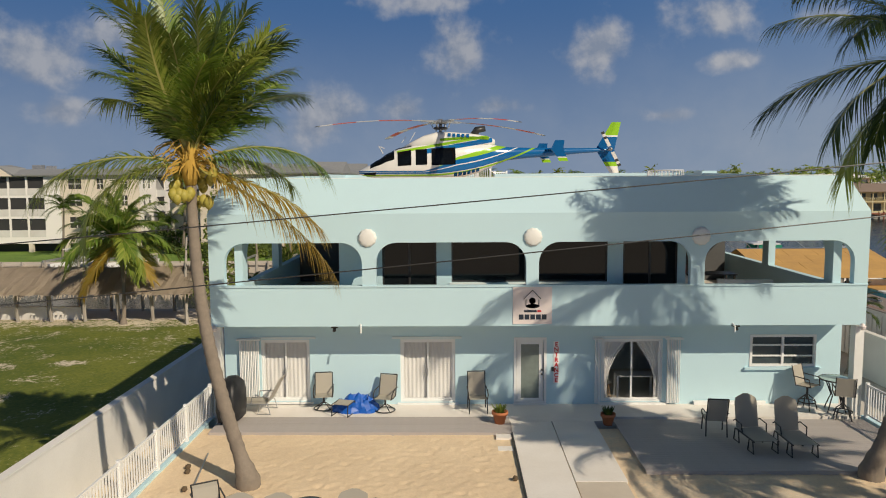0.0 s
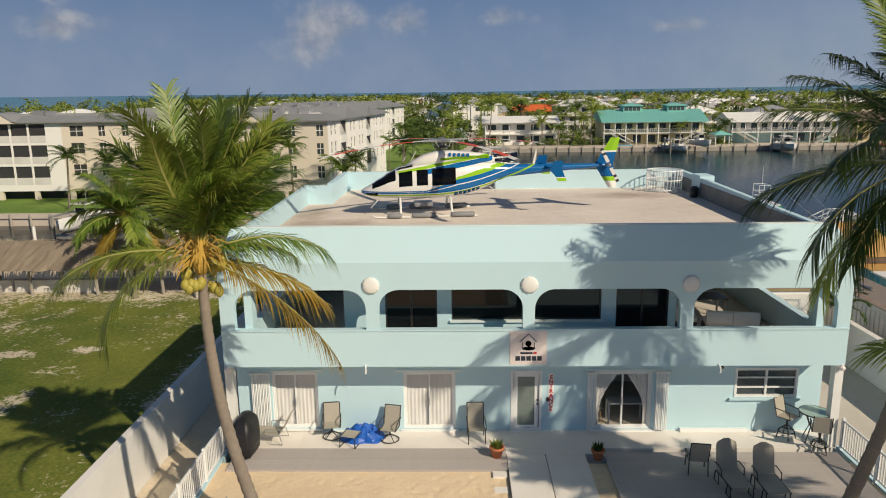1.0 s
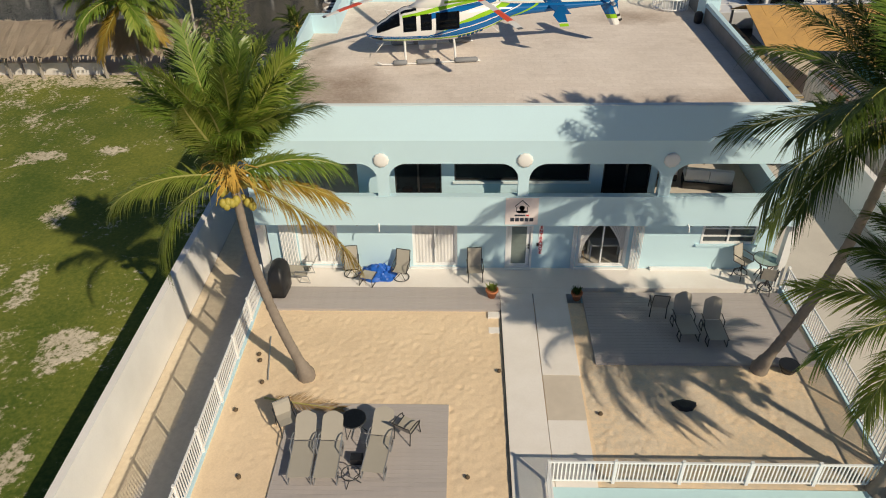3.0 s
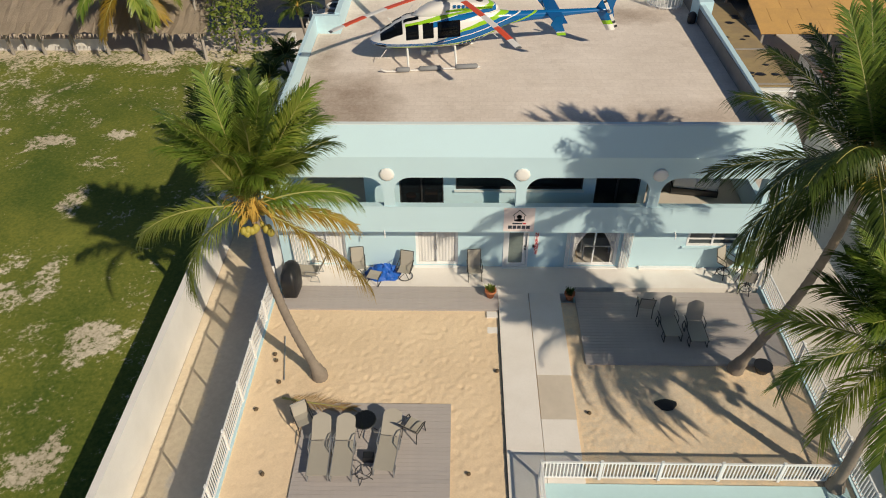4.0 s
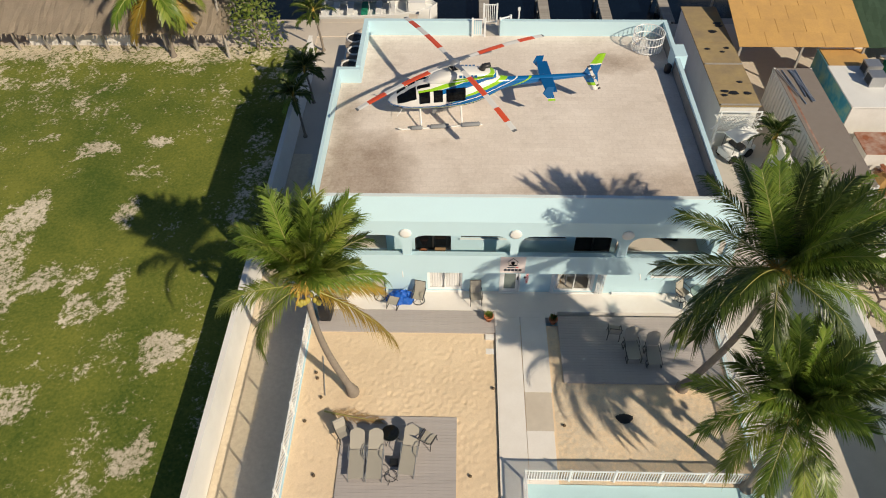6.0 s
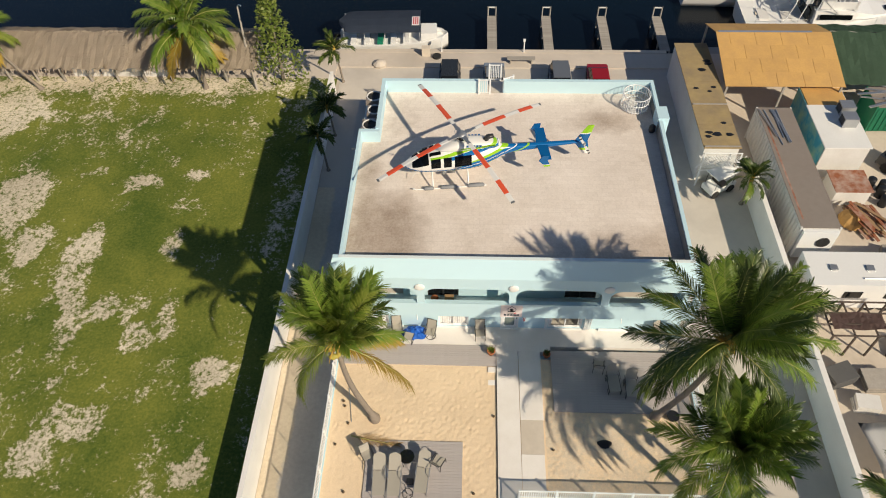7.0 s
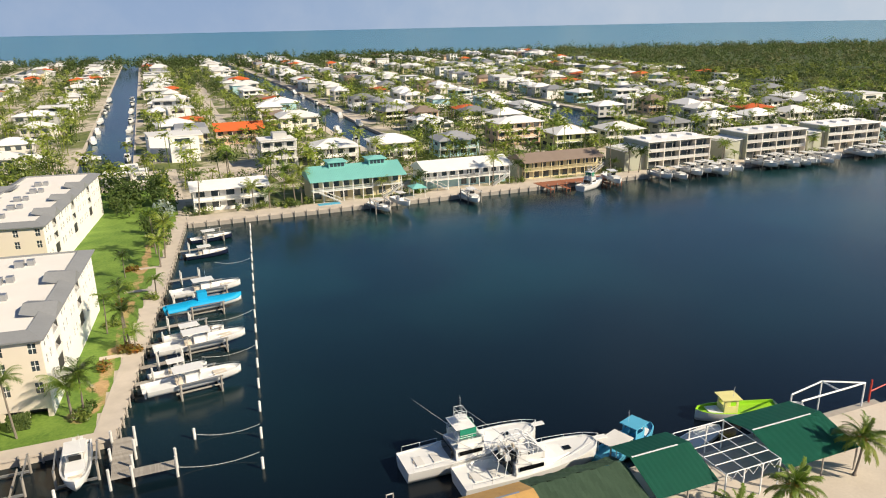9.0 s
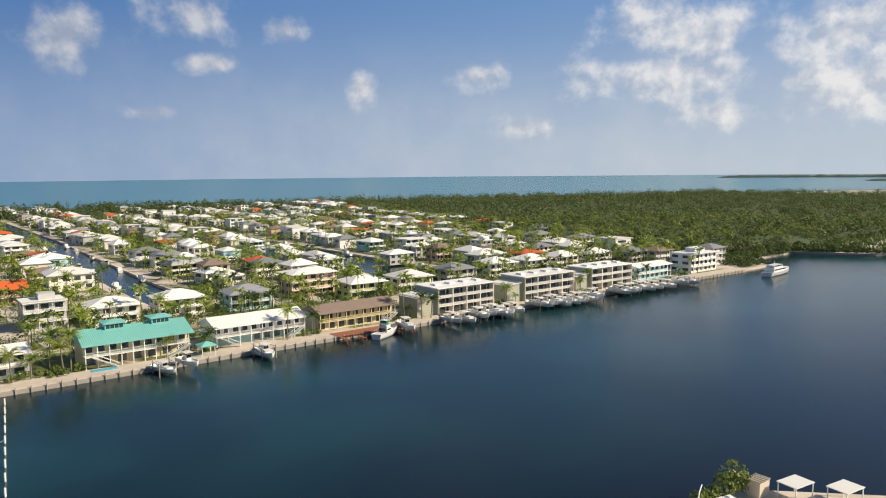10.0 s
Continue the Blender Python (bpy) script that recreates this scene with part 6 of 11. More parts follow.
def chaise(at, turn, label, raise_back=38, round_top=True, mat="sling_mesh", frame="grey_metal"):
    c = thing("chaise_lounge", label, "sun lounger", pose(*at, 0, 0, turn), "sun loungers")
    w = 0.62
    bm = S()
    sling(bm, [(-1.15, 0.33), (-0.5, 0.34), (0.12, 0.34)], w)
    part("seat", bm, mat, c)
    b = radians(raise_back)
    bm = S()
    rows = []
    for k in range(9):
        s = k / 8
        ww = w * (1 if s < 0.7 or not round_top else (max(0.02, 1 - ((s - 0.7) / 0.3) ** 3)) ** 0.5 * 0.9 + 0.1)
        y, z = 0.15 + 0.86 * s * math.cos(b), 0.35 + 0.86 * s * math.sin(b)
        rows.append([(-ww / 2, y, z), (ww / 2, y, z), (ww / 2, y, z + 0.015), (-ww / 2, y, z + 0.015)])
    loft(bm, rows)
    part("backrest", bm, mat, c)
    for s in (-w / 2 - 0.015, w / 2 + 0.015):
        bm = S()
        bars(bm, [(s, -1.17, 0.33), (s, 0.14, 0.33)], 0.02)
        part("side_rail", bm, frame, c)
        for y in (-0.95, 0.05):
            bm = S()
            bars(bm, [(s, y - 0.12, 0.33), (s, y - 0.2, 0.02), (s, y + 0.2, 0.02), (s, y + 0.12, 0.33)])
            part("leg", bm, frame, c)
        bm = S()
        bars(bm, [(s, -0.35, 0.34), (s * 1.05, -0.3, 0.55), (s * 1.05, 0.15, 0.57), (s, 0.3, 0.5)])
        part("armrest", bm, frame, c)
    return c


sling_chair((-4.0, 23.62, 0.04), 8, "grey sling swivel chair with a dark frame on the patio")
sling_chair((-2.05, 23.4, 0.04), -12, "grey sling swivel chair with a dark frame on the patio")
sling_chair((0.8, 23.4, 0.04), 4, "pale sling chair with a black frame on the patio", swivel=False, high=1.08)
chaise((-5.75, 23.35, 0.04), -95, "grey sling sun lounger with its back raised on the patio", 62, False)
o = thing("ottoman", "low grey sling footstool with a dark frame", "footstool", pose(-3.3, 23.1, 0.04, 0, 0, -15))
part("seat", sling(S(), [(-0.25, 0.36), (0, 0.33), (0.25, 0.36)], 0.5), "sling_mesh", o)
for s in (-0.26, 0.26):
    bm = S()
    bars(bm, [(s, -0.3, 0.0), (s, -0.26, 0.36), (s, 0.26, 0.36), (s, 0.3, 0.0), (s, -0.3, 0.02)])
    part("leg_frame", bm, "dark_metal", o)
# blue tarpaulin heap
bm = S()
rows = []
for k in range(13):
    v = k / 12
    row = []
    for j in range(40):
        a = 2 * math.pi * j / 40
        r = (1 - v) ** 0.7 * (1 + 0.22 * noise.noise(Vector((math.cos(a) * 1.7, math.sin(a) * 1.7, v * 3)))) + 0.004
        z = 0.04 + 0.5 * v ** 0.8 + (0.16 * noise.noise(Vector((r * math.cos(a) * 5, r * math.sin(a) * 5, 3))) + 0.05 * noise.noise(Vector((r * math.cos(a) * 14, r * math.sin(a) * 14, 9)))) * min(1, v * 4)
        row.append((-2.95 + 0.78 * r * math.cos(a), 23.55 + 0.45 * r * math.sin(a), max(0.04, z)))
    rows.append(row)
loft(bm, rows)
solo("tarpaulin", bm, "blue_tarp", "crumpled bright blue tarpaulin heaped between the chairs", "tarpaulin")
# covered grill
bm = S()
rows = []
for z, w, d in ((0.16, 0.33, 0.62), (0.5, 0.36, 0.66), (0.9, 0.34, 0.64), (1.15, 0.3, 0.55), (1.32, 0.18, 0.36), (1.36, 0.05, 0.1)):
    rows.append([(-6.55 + w * math.copysign(abs(math.cos(a)) ** 0.6, math.cos(a)) * (1 + 0.05 * math.sin(6 * a + 4 * z)), 22.55 + d * math.copysign(abs(math.sin(a)) ** 0.6, math.sin(a)) * (1 + 0.05 * math.sin(5 * a)), z) for a in (2 * math.pi * j / 24 for j in range(24))])
g = thing("covered_grill", "barbecue grill under a black fabric cover", "grill")
loft(bm, rows)
part("cover", bm, "black_cover", g, smooth=True)
for dx, dy in ((-0.2, -0.4), (0.2, -0.4), (-0.2, 0.4), (0.2, 0.4)):
    part("leg", span(S(), -6.55 + dx - 0.02, -6.55 + dx + 0.02, 22.55 + dy - 0.02, 22.55 + dy + 0.02, 0.04, 0.2), "dark_metal", g)


def pot(at, label, s=1.0, green=True):
    p = thing("flower_pot", label, "flower pot", pose(*at), "terracotta pots")
    bm = S()
    turned(bm, [(0.13 * s, 0.0), (0.2 * s, 0.28 * s), (0.23 * s, 0.28 * s), (0.23 * s, 0.36 * s), (0.19 * s, 0.36 * s), (0.18 * s, 0.3 * s)], 16)
    part("pot", bm, "terracotta", p, smooth=True)
    rnd = random.Random(int(at[0] * 10))
    bm = S()
    for k in range(60):
        a, r = rnd.uniform(0, 6.28), rnd.uniform(0.02, 0.2) * s
        b = Vector((0.5 * r * math.cos(a), 0.5 * r * math.sin(a), 0.3 * s))
        t_ = Vector((1.4 * r * math.cos(a), 1.4 * r * math.sin(a), 0.3 * s + rnd.uniform(0.12, 0.3) * s))
        w = Vector((-math.sin(a), math.cos(a), 0)) * 0.025
        q = [bm.verts.new(v) for v in (b - w * 0.4, b + w * 0.4, (b + t_) / 2 + w, (b + t_) / 2 - w, t_)]
        bm.faces.new((q[0], q[1], q[2], q[3]))
        bm.faces.new((q[3], q[2], q[4]))
    part("plant", bm, "leaf_light" if green else "leaf", p)


pot((1.42, 22.25, 0.03), "terracotta pot with a green succulent beside the path", 1.05)
pot((4.55, 22.15, 0.03), "terracotta pot with small dark leaves beside the deck", 0.95, False)
for x, y, w in ((1.46, 21.25, 0.42), (1.46, 20.45, 0.4)):
    bm = S()
    span(bm, x - w / 2, x + w / 2, y - 0.16, y + 0.16, -0.33, 0.03 if y > 21 else -0.02)
    solo("paver_block", bm, "path_paint", "pale concrete block at the path's edge", "block", "blocks by the path", bevel=0.012)

# dining deck
sling_chair((7.35, 21.4, 0.05), 172, "dark sling armchair on the deck", False, "deck seats", high=1.05)
for x, y, a in ((8.05, 20.75, 4), (9.0, 20.5, 0)):
    chaise((x, y, 0.05), a, "grey mesh sun lounger with a rounded back on the deck", 74, True, "sling_mesh", "dark_metal").matrix_basis @= Matrix.Diagonal((1, 0.8, 1.05, 1))
t = thing("bar_table", "tall round glass-topped bar table with a dark frame", "bar table", pose(11.72, 23.35, 0.04))
bm = S()
tube(bm, [(0, 0, 1.0), (0, 0, 1.015)], 0.48, 28)
part("glass_top", bm, material("green_glass", (0.30, 0.42, 0.38), rough=0.08, var=0.05, bump=0, spec=0.8), t)
bm = S()
bars(bm, [(0.48 * math.cos(a), 0.48 * math.sin(a), 1.0) for a in (2 * math.pi * k / 28 for k in range(29))], 0.022)
part("rim", bm, "dark_metal", t)
for k in range(4):
    a = k * math.pi / 2 + 0.5
    bm = S()
    bars(bm, [(0.4 * math.cos(a), 0.4 * math.sin(a), 1.0), (0.16 * math.cos(a), 0.16 * math.sin(a), 0.5), (0.36 * math.cos(a), 0.36 * math.sin(a), 0.0)], 0.02)
    part("leg", bm, "dark_metal", t)


def bar_chair(at, turn):
    c = thing("bar_chair", "tall swivel bar chair with a grey sling and dark frame", "bar chair", pose(*at, 0, 0, turn), "bar chairs")
    part("seat", sling(S(), [(-0.24, 0.76), (0.22, 0.73)], 0.48), "sling_mesh", c)
    part("backrest", sling(S(), [(0.22, 0.75), (0.36, 1.3)], 0.48), "sling_mesh", c)
    for s in (-0.26, 0.26):
        bm = S()
        bars(bm, [(s, -0.26, 0.76), (s, 0.22, 0.74), (s, 0.37, 1.33)])
        part("side_rail", bm, "dark_metal", c)
        bm = S()
        bars(bm, [(s * 1.1, 0.3, 1.02), (s * 1.1, -0.2, 1.0), (s, -0.24, 0.77)])
        part("armrest", bm, "dark_metal", c)
    bm = S()
    bars(bm, [(0, 0, 0.3), (0, 0, 0.74)], 0.035)
    for k in range(4):
        a = k * math.pi / 2 + 0.78
        bars(bm, [(0.04 * math.cos(a), 0.04 * math.sin(a), 0.45), (0.22 * math.cos(a), 0.22 * math.sin(a), 0.3), (0.3 * math.cos(a), 0.3 * math.sin(a), 0.0)])
    bars(bm, [(0.25 * math.cos(a), 0.25 * math.sin(a), 0.24) for a in (2 * math.pi * k / 16 for k in range(17))])
    part("swivel_base", bm, "dark_metal", c)


bar_chair((10.95, 23.55, 0.04), 35)
bar_chair((11.55, 22.6, 0.04), 160)
bm = S()
turned(bm, [(0.2, 0), (0.3, 0.25), (0.33, 0.25), (0.33, 0.32)], 12, (11.0, 18.55, -0.02))
solo("plant_tub", bm, "black_cover", "dark tub at the foot of the palm", "tub")

# lounge deck in the sand
chaise((-4.25, 15.0, 0.04), 2, "grey sling sun lounger on the lounge deck", 28)
chaise((-3.48, 15.0, 0.04), 0, "grey sling sun lounger on the lounge deck", 28)
chaise((-2.05, 15.2, 0.04), -6, "grey sling sun lounger on the lounge deck", 28)
sling_chair((-1.3, 15.65, 0.04), 152, "sling armchair with a black frame on the lounge deck", False, "deck seats", high=0.82)
sling_chair((-4.95, 15.9, 0.04), 30, "sling armchair with a dark frame on the lounge deck", False, "deck seats", high=0.78)
for x, y, r, h in ((-2.9, 15.8, 0.38, 0.55), (-2.75, 13.95, 0.26, 0.42)):
    t = thing("side_table", "small round metal side table between the loungers", "side table", pose(x, y, 0.04), "lounge tables")
    bm = S()
    bars(bm, [(r * math.cos(a), r * math.sin(a), h) for a in (2 * math.pi * k / 20 for k in range(21))], 0.018)
    for k in range(3):
        a = k * 2.1
        bars(bm, [(r * math.cos(a), r * math.sin(a), h), (0.3 * r * math.cos(a), 0.3 * r * math.sin(a), h * 0.5), (r * math.cos(a), r * math.sin(a), 0)], 0.014)
    part("frame", bm, "dark_metal", t)
    if r > 0.3:
        bm = S()
        tube(bm, [(0, 0, h), (0, 0, h + 0.012)], r, 22)
        part("table_top", bm, "dark_glass", t)
bm = S()
span(bm, -2.86, -2.52, 14.55, 14.8, 0.035, 0.28)
solo("cooler_box", bm, "black_cover", "small black box on the lounge deck", "box", bevel=0.03)

# ---- things on the upper balcony ----
def sofa(at, turn, label):
    c = thing("patio_sofa", label, "sofa", pose(*at, 0, 0, turn), "balcony seats")
    part("frame", span(S(), -0.9, 0.9, -0.4, 0.4, 0.05, 0.3), "dark_metal", c, bevel=0.02)
    for x in (-0.43, 0.43):
        part("seat_cushion", span(S(), x - 0.42, x + 0.42, -0.4, 0.3, 0.305, 0.48), "curtain", c, bevel=0.04)
        part("back_cushion", span(S(), x - 0.42, x + 0.42, 0.2, 0.4, 0.485, 0.85), "curtain", c, bevel=0.05)


sofa((9.6, 25.4, 3.0), 170, "pale cushioned sofa on the balcony terrace")
sofa((8.3, 26.6, 3.0), 80, "pale cushioned sofa on the balcony terrace")
bm = S()
turned(bm, [(0.12, 0), (0.2, 0.3), (0.22, 0.32), (0.2, 0.34)], 14, (-1.75, 23.75, 3.0))
solo("balcony_pot", bm, "terracotta", "terracotta pot on the balcony floor", "flower pot", smooth=True)
bm = S()
span(bm, -1.2, -0.7, 23.5, 23.9, 3.0, 3.45)
solo("storage_box", bm, "wood", "brown wooden box on the balcony", "box", bevel=0.02)
t = thing("balcony_grill", "dark barbecue with a red hood on the balcony terrace", "grill", pose(7.9, 27.2, 3.0))
bm = S()
tube(bm, [(-0.35, 0, 0.95), (0.35, 0, 0.95)], 0.25, 14)
part("hood", bm, "machine_red", t, smooth=True)
part("cart", span(S(), -0.35, 0.35, -0.25, 0.25, 0.05, 0.8), "dark_metal", t)
t = thing("balcony_table", "dark dining table on the balcony terrace", "table", pose(9.3, 27.5, 3.0))
part("table_top", span(S(), -0.8, 0.8, -0.45, 0.45, 0.72, 0.76), "dark_metal", t)
for x in (-0.7, 0.7):
    for y in (-0.38, 0.38):
        part("leg", span(S(), x - 0.03, x + 0.03, y - 0.03, y + 0.03, 0, 0.72), "dark_metal", t)

# ---- overhead cables along the street ----
for z0, slope in ((6.653, 0.0967), (7.018, 0.086)):
    bm = S()
    tube(bm, [(x, 6.4, z0 + slope * x + 0.0008 * x * x) for x in range(-24, 25, 2)], 0.0042, 5)
    solo("cable", bm, "dark_metal", "thin dark overhead cable", "cable", "overhead cables")


# ---- vehicles ----
def wheel_mesh(r, w):
    bm = S()
    turned(bm, [(r * 0.62, -w / 2), (r * 0.95, -w / 2), (r, -w / 4), (r, w / 4), (r * 0.95, w / 2), (r * 0.62, w / 2)], 18)
    bmesh.ops.transform(bm, matrix=Matrix.Rotation(radians(90), 4, "Y"), verts=bm.verts)
    ty = mesh_of("tyre", bm, "tyre", smooth=True)
    bm = S()
    turned(bm, [(0.05, -w / 2 + 0.03), (r * 0.62, -w / 2 + 0.02), (r * 0.62, w / 2 - 0.02), (0.05, w / 2 - 0.03)], 12)
    bmesh.ops.transform(bm, matrix=Matrix.Rotation(radians(90), 4, "Y"), verts=bm.verts)
    return ty, mesh_of("rim", bm, "steel")


TYRE, RIM = wheel_mesh(0.33, 0.22)
TYRE2, RIM2 = wheel_mesh(0.42, 0.28)


def car(at, turn, paint, label, lower, cabin, width=1.8, big=False, group=""):
    """A car with its nose to +y: lower is the body's outline (y, z), cabin the glasshouse's."""
    c = thing("car", label, "car", pose(*at, 0, 0, turn), group)

    def shell(prof, w0, w1, zlo, zhi):
        bm = S()
        rings = []
        for u in (-1, -0.92, 0.92, 1):
            k = 0.94 if abs(u) == 1 else 1.0
            rings.append([(u * (w0 + (w1 - w0) * (z - zlo) / (zhi - zlo)) / 2, y * k, zlo + (z - zlo) * (0.97 if abs(u) == 1 else 1)) for y, z in prof])
        loft(bm, rings)
        return bm
    zs = [z for y, z in lower]
    part("body", shell(lower, width, width * 0.96, min(zs), max(zs)), paint, c, bevel=0.03, smooth=False)
    zs = [z for y, z in cabin]
    part("glasshouse", shell(cabin, width * 0.92, width * 0.72, min(zs), max(zs)), "dark_glass", c)
    ys = sorted(cabin, key=lambda p: p[1])[-2:]
    y0, y1, zt = min(ys[0][0], ys[1][0]), max(ys[0][0], ys[1][0]), max(zs)
    part("roof", span(S(), -width * 0.37, width * 0.37, y0 - 0.05, y1 + 0.05, zt - 0.01, zt + 0.035), paint, c, bevel=0.02)
    for y in (y0 - 0.02, (y0 + y1) / 2):
        for s in (-1, 1):
            bm = S()
            loft(bm, [[(s * width * 0.465, y - 0.05, min(zs)), (s * width * 0.47, y + 0.03, min(zs)), (s * width * 0.45, y + 0.03, min(zs))], [(s * width * 0.365, y - 0.02, zt), (s * width * 0.375, y + 0.05, zt), (s * width * 0.355, y + 0.05, zt)]])
            part("pillar", bm, paint, c)
    ya, yb = min(y for y, z in lower), max(y for y, z in lower)
    t, r = (TYRE2, RIM2) if big else (TYRE, RIM)
    for y in (ya + 0.85, yb - 0.9):
        for s in (-1, 1):
            w = put("wheel", t, c, pose(s * (width / 2 - 0.1), y, 0.42 if big else 0.33))
            put("rim", r, w)
    for s in (-1, 1):
        part("headlight", span(S(), s * width * 0.3 - 0.17, s * width * 0.3 + 0.17, yb - 0.12, yb + 0.012, 0.62, 0.76), "white_vinyl", c)
        part("tail_light", span(S(), s * width * 0.34 - 0.14, s * width * 0.34 + 0.14, ya - 0.012, ya + 0.08, 0.72, 0.86), "machine_red", c)
    part("bumper", span(S(), -width * 0.46, width * 0.46, yb - 0.05, yb + 0.06, 0.32, 0.5), "dark_metal", c, bevel=0.02)
    part("bumper", span(S(), -width * 0.46, width * 0.46, ya - 0.06, ya + 0.05, 0.32, 0.5), "dark_metal", c, bevel=0.02)
    return c


SEDAN = [(-2.2, 0.3), (2.2, 0.3), (2.25, 0.62), (1.1, 0.9), (-1.6, 0.95), (-2.25, 0.9)]
SEDAN_TOP = [(1.15, 0.9), (0.35, 1.38), (-0.9, 1.4), (-1.75, 0.95)]
SUV = [(-2.15, 0.34), (2.15, 0.34), (2.2, 0.75), (1.15, 1.02), (-2.1, 1.05), (-2.2, 0.8)]
SUV_TOP = [(1.1, 1.02), (0.45, 1.62), (-1.7, 1.64), (-2.1, 1.05)]
car((-1.75, 49.4, LOW + 0.012), 180, "car_black", "black sport utility car parked at the seawall", SUV, SUV_TOP, group="cars behind the house")
car((1.95, 49.5, LOW + 0.012), 180, "car_silver", "silver-grey saloon car parked at the seawall", SEDAN, SEDAN_TOP, group="cars behind the house")
car((7.4, 49.3, LOW + 0.012), 180, "car_grey", "dark grey hatchback car parked at the seawall", SUV, SUV_TOP, group="cars behind the house")
car((10.6, 49.4, LOW + 0.012), 180, "car_red", "red saloon car parked at the seawall", SEDAN, SEDAN_TOP, group="cars behind the house")
PICK = [(-2.9, 0.45), (2.8, 0.45), (2.85, 0.95), (1.4, 1.12), (-0.55, 1.15), (-0.6, 0.72), (-2.8, 0.72), (-2.82, 1.12), (-2.9, 1.12)]
PICK_TOP = [(1.35, 1.12), (0.7, 1.78), (-0.35, 1.8), (-0.55, 1.15)]
pk = car((32.5, 38.9, LOW), 218, "car_black", "dark pickup truck with a white toolbox in the boatyard", PICK, PICK_TOP, 1.95, True)
for s in (-1, 1):
    part("bed_side", span(S(), s * 0.9 - 0.05, s * 0.9 + 0.05, -2.85, -0.6, 0.72, 1.15), "car_black", pk)
part("toolbox", span(S(), -0.75, 0.1, -2.4, -0.8, 0.75, 1.2), "white_vinyl", pk, "white toolbox in the truck bed", bevel=0.02)

# compact loader
ld = thing("skid_loader", "red compact loader with a black cab and blue tank", "loader", pose(38.3, 40.2, LOW, 0, 0, 160))
part("chassis", span(S(), -0.75, 0.75, -1.2, 1.0, 0.35, 1.1), "machine_red", ld, bevel=0.05)
part("engine_cover", span(S(), -0.7, 0.7, -1.35, -0.5, 1.1, 1.5), "machine_red", ld, bevel=0.06)
part("cab", span(S(), -0.55, 0.55, -0.45, 0.75, 1.1, 2.05), "black_cover", ld, bevel=0.04)
for s in (-1, 1):
    bm = S()
    tube(bm, [(s * 0.85, -1.1, 1.45), (s * 0.85, 0.4, 1.3), (s * 0.85, 1.5, 0.5)], 0.09, 6)
    part("lift_arm", bm, "machine_red", ld)
    for y in (-0.8, 0.6):
        w = put("wheel", TYRE2, ld, pose(s * 0.9, y, 0.42))
        put("rim", RIM2, w)
part("bucket", span(S(), -0.95, 0.95, 1.45, 1.95, 0.1, 0.6), "dark_metal", ld)
bm = S()
tube(bm, [(-0.5, 1.9, 0.75), (0.5, 1.9, 0.75)], 0.45, 14)
part("tank", bm, "boat_deep_blue", ld, "blue drum carried on the bucket", smooth=True)

# golf cart
gc = thing("golf_cart", "white golf cart with a roof beside the container", "golf cart", pose(18.0, 38.0, LOW, 0, 0, -60))
part("body", span(S(), -0.55, 0.55, -1.1, 1.1, 0.3, 0.75), "gelcoat", gc, bevel=0.06)
part("seat", span(S(), -0.5, 0.5, -0.3, 0.2, 0.76, 1.0), "black_cover", gc, bevel=0.04)
part("roof", span(S(), -0.6, 0.6, -1.0, 0.9, 1.8, 1.86), "white_vinyl", gc, bevel=0.02)
for x in (-0.5, 0.5):
    for y in (-0.9, 0.75):
        bm = S()
        tube(bm, [(x, y, 0.7), (x, y * 0.95, 1.8)], 0.02, 5)
        part("post", bm, "dark_metal", gc)
        w = put("wheel", TYRE, gc, pose(x * 1.05, y * 0.85, 0.3))
        put("rim", RIM, w)

# ---- rear quay ----
for i, x in enumerate((1.85, 6.85, 11.95, 17.0)):
    p = thing("finger_pier", "narrow weathered plank pier with an end frame", "pier", group="finger piers")
    bm = S()
    box(bm, (0, 0, 0), (0.85, 0.13, 0.05))
    me = mesh_of("plank", bm, "weathered_wood")
    for k in range(38):
        put("plank", me, p, pose(x, 54.85 + k * 0.142, LOW + 0.0))
    for sx in (-0.36, 0.36):
        part("beam", span(S(), x + sx - 0.05, x + sx + 0.05, 54.8, 60.2, LOW - 0.2, LOW - 0.03), "weathered_wood", p)
        for y in (56.3, 58.2, 60.1):
            bm = S()
            tube(bm, [(x + sx, y, SEA - 1.5), (x + sx, y, LOW + (1.0 if y > 60 else 0.06))], 0.07, 7)
            part("piling", bm, "weathered_wood", p)
    part("end_rail", span(S(), x - 0.4, x + 0.4, 60.06, 60.14, LOW + 0.9, LOW + 1.0), "shed_white", p)
for x, h in ((-2.6, 1.3), (4.6, 1.3)):
    bm = S()
    tube(bm, [(x, 54.4, LOW), (x, 54.4, LOW + h)], 0.06, 7)
    box(bm, (x, 54.4, LOW + h), (0.2, 0.14, 0.25))
    solo("power_pedestal", bm, "white_vinyl", "white dock power pedestal on the seawall", "pedestal", "dock pedestals")
bm = S()
span(bm, -4.3, -3.6, 53.7, 54.2, LOW + 0.1, LOW + 0.9)
solo("fish_cleaning_stand", bm, "gelcoat_cream", "cream box stand on the seawall", "stand", bevel=0.03)
bm = S()
tube(bm, [(-3.0, 53.6, LOW + 0.12), (-3.0, 53.6, LOW + 0.3)], 0.38, 16)
solo("tyre_on_quay", bm, "tyre", "old black tyre lying on the seawall", "tyre")
bm = S()
turned(bm, [(0.5, 0), (0.6, 0.25), (0.25, 0.5), (0.02, 0.55)], 9, (-7.9, 52.5, LOW))
solo("rock_pile", bm, "quay_concrete", "pale rocks on the parking edge", "rocks")
t = thing("picnic_bench", "low weathered bench on the seawall", "bench", pose(4.3, 52.9, LOW + 0.1))
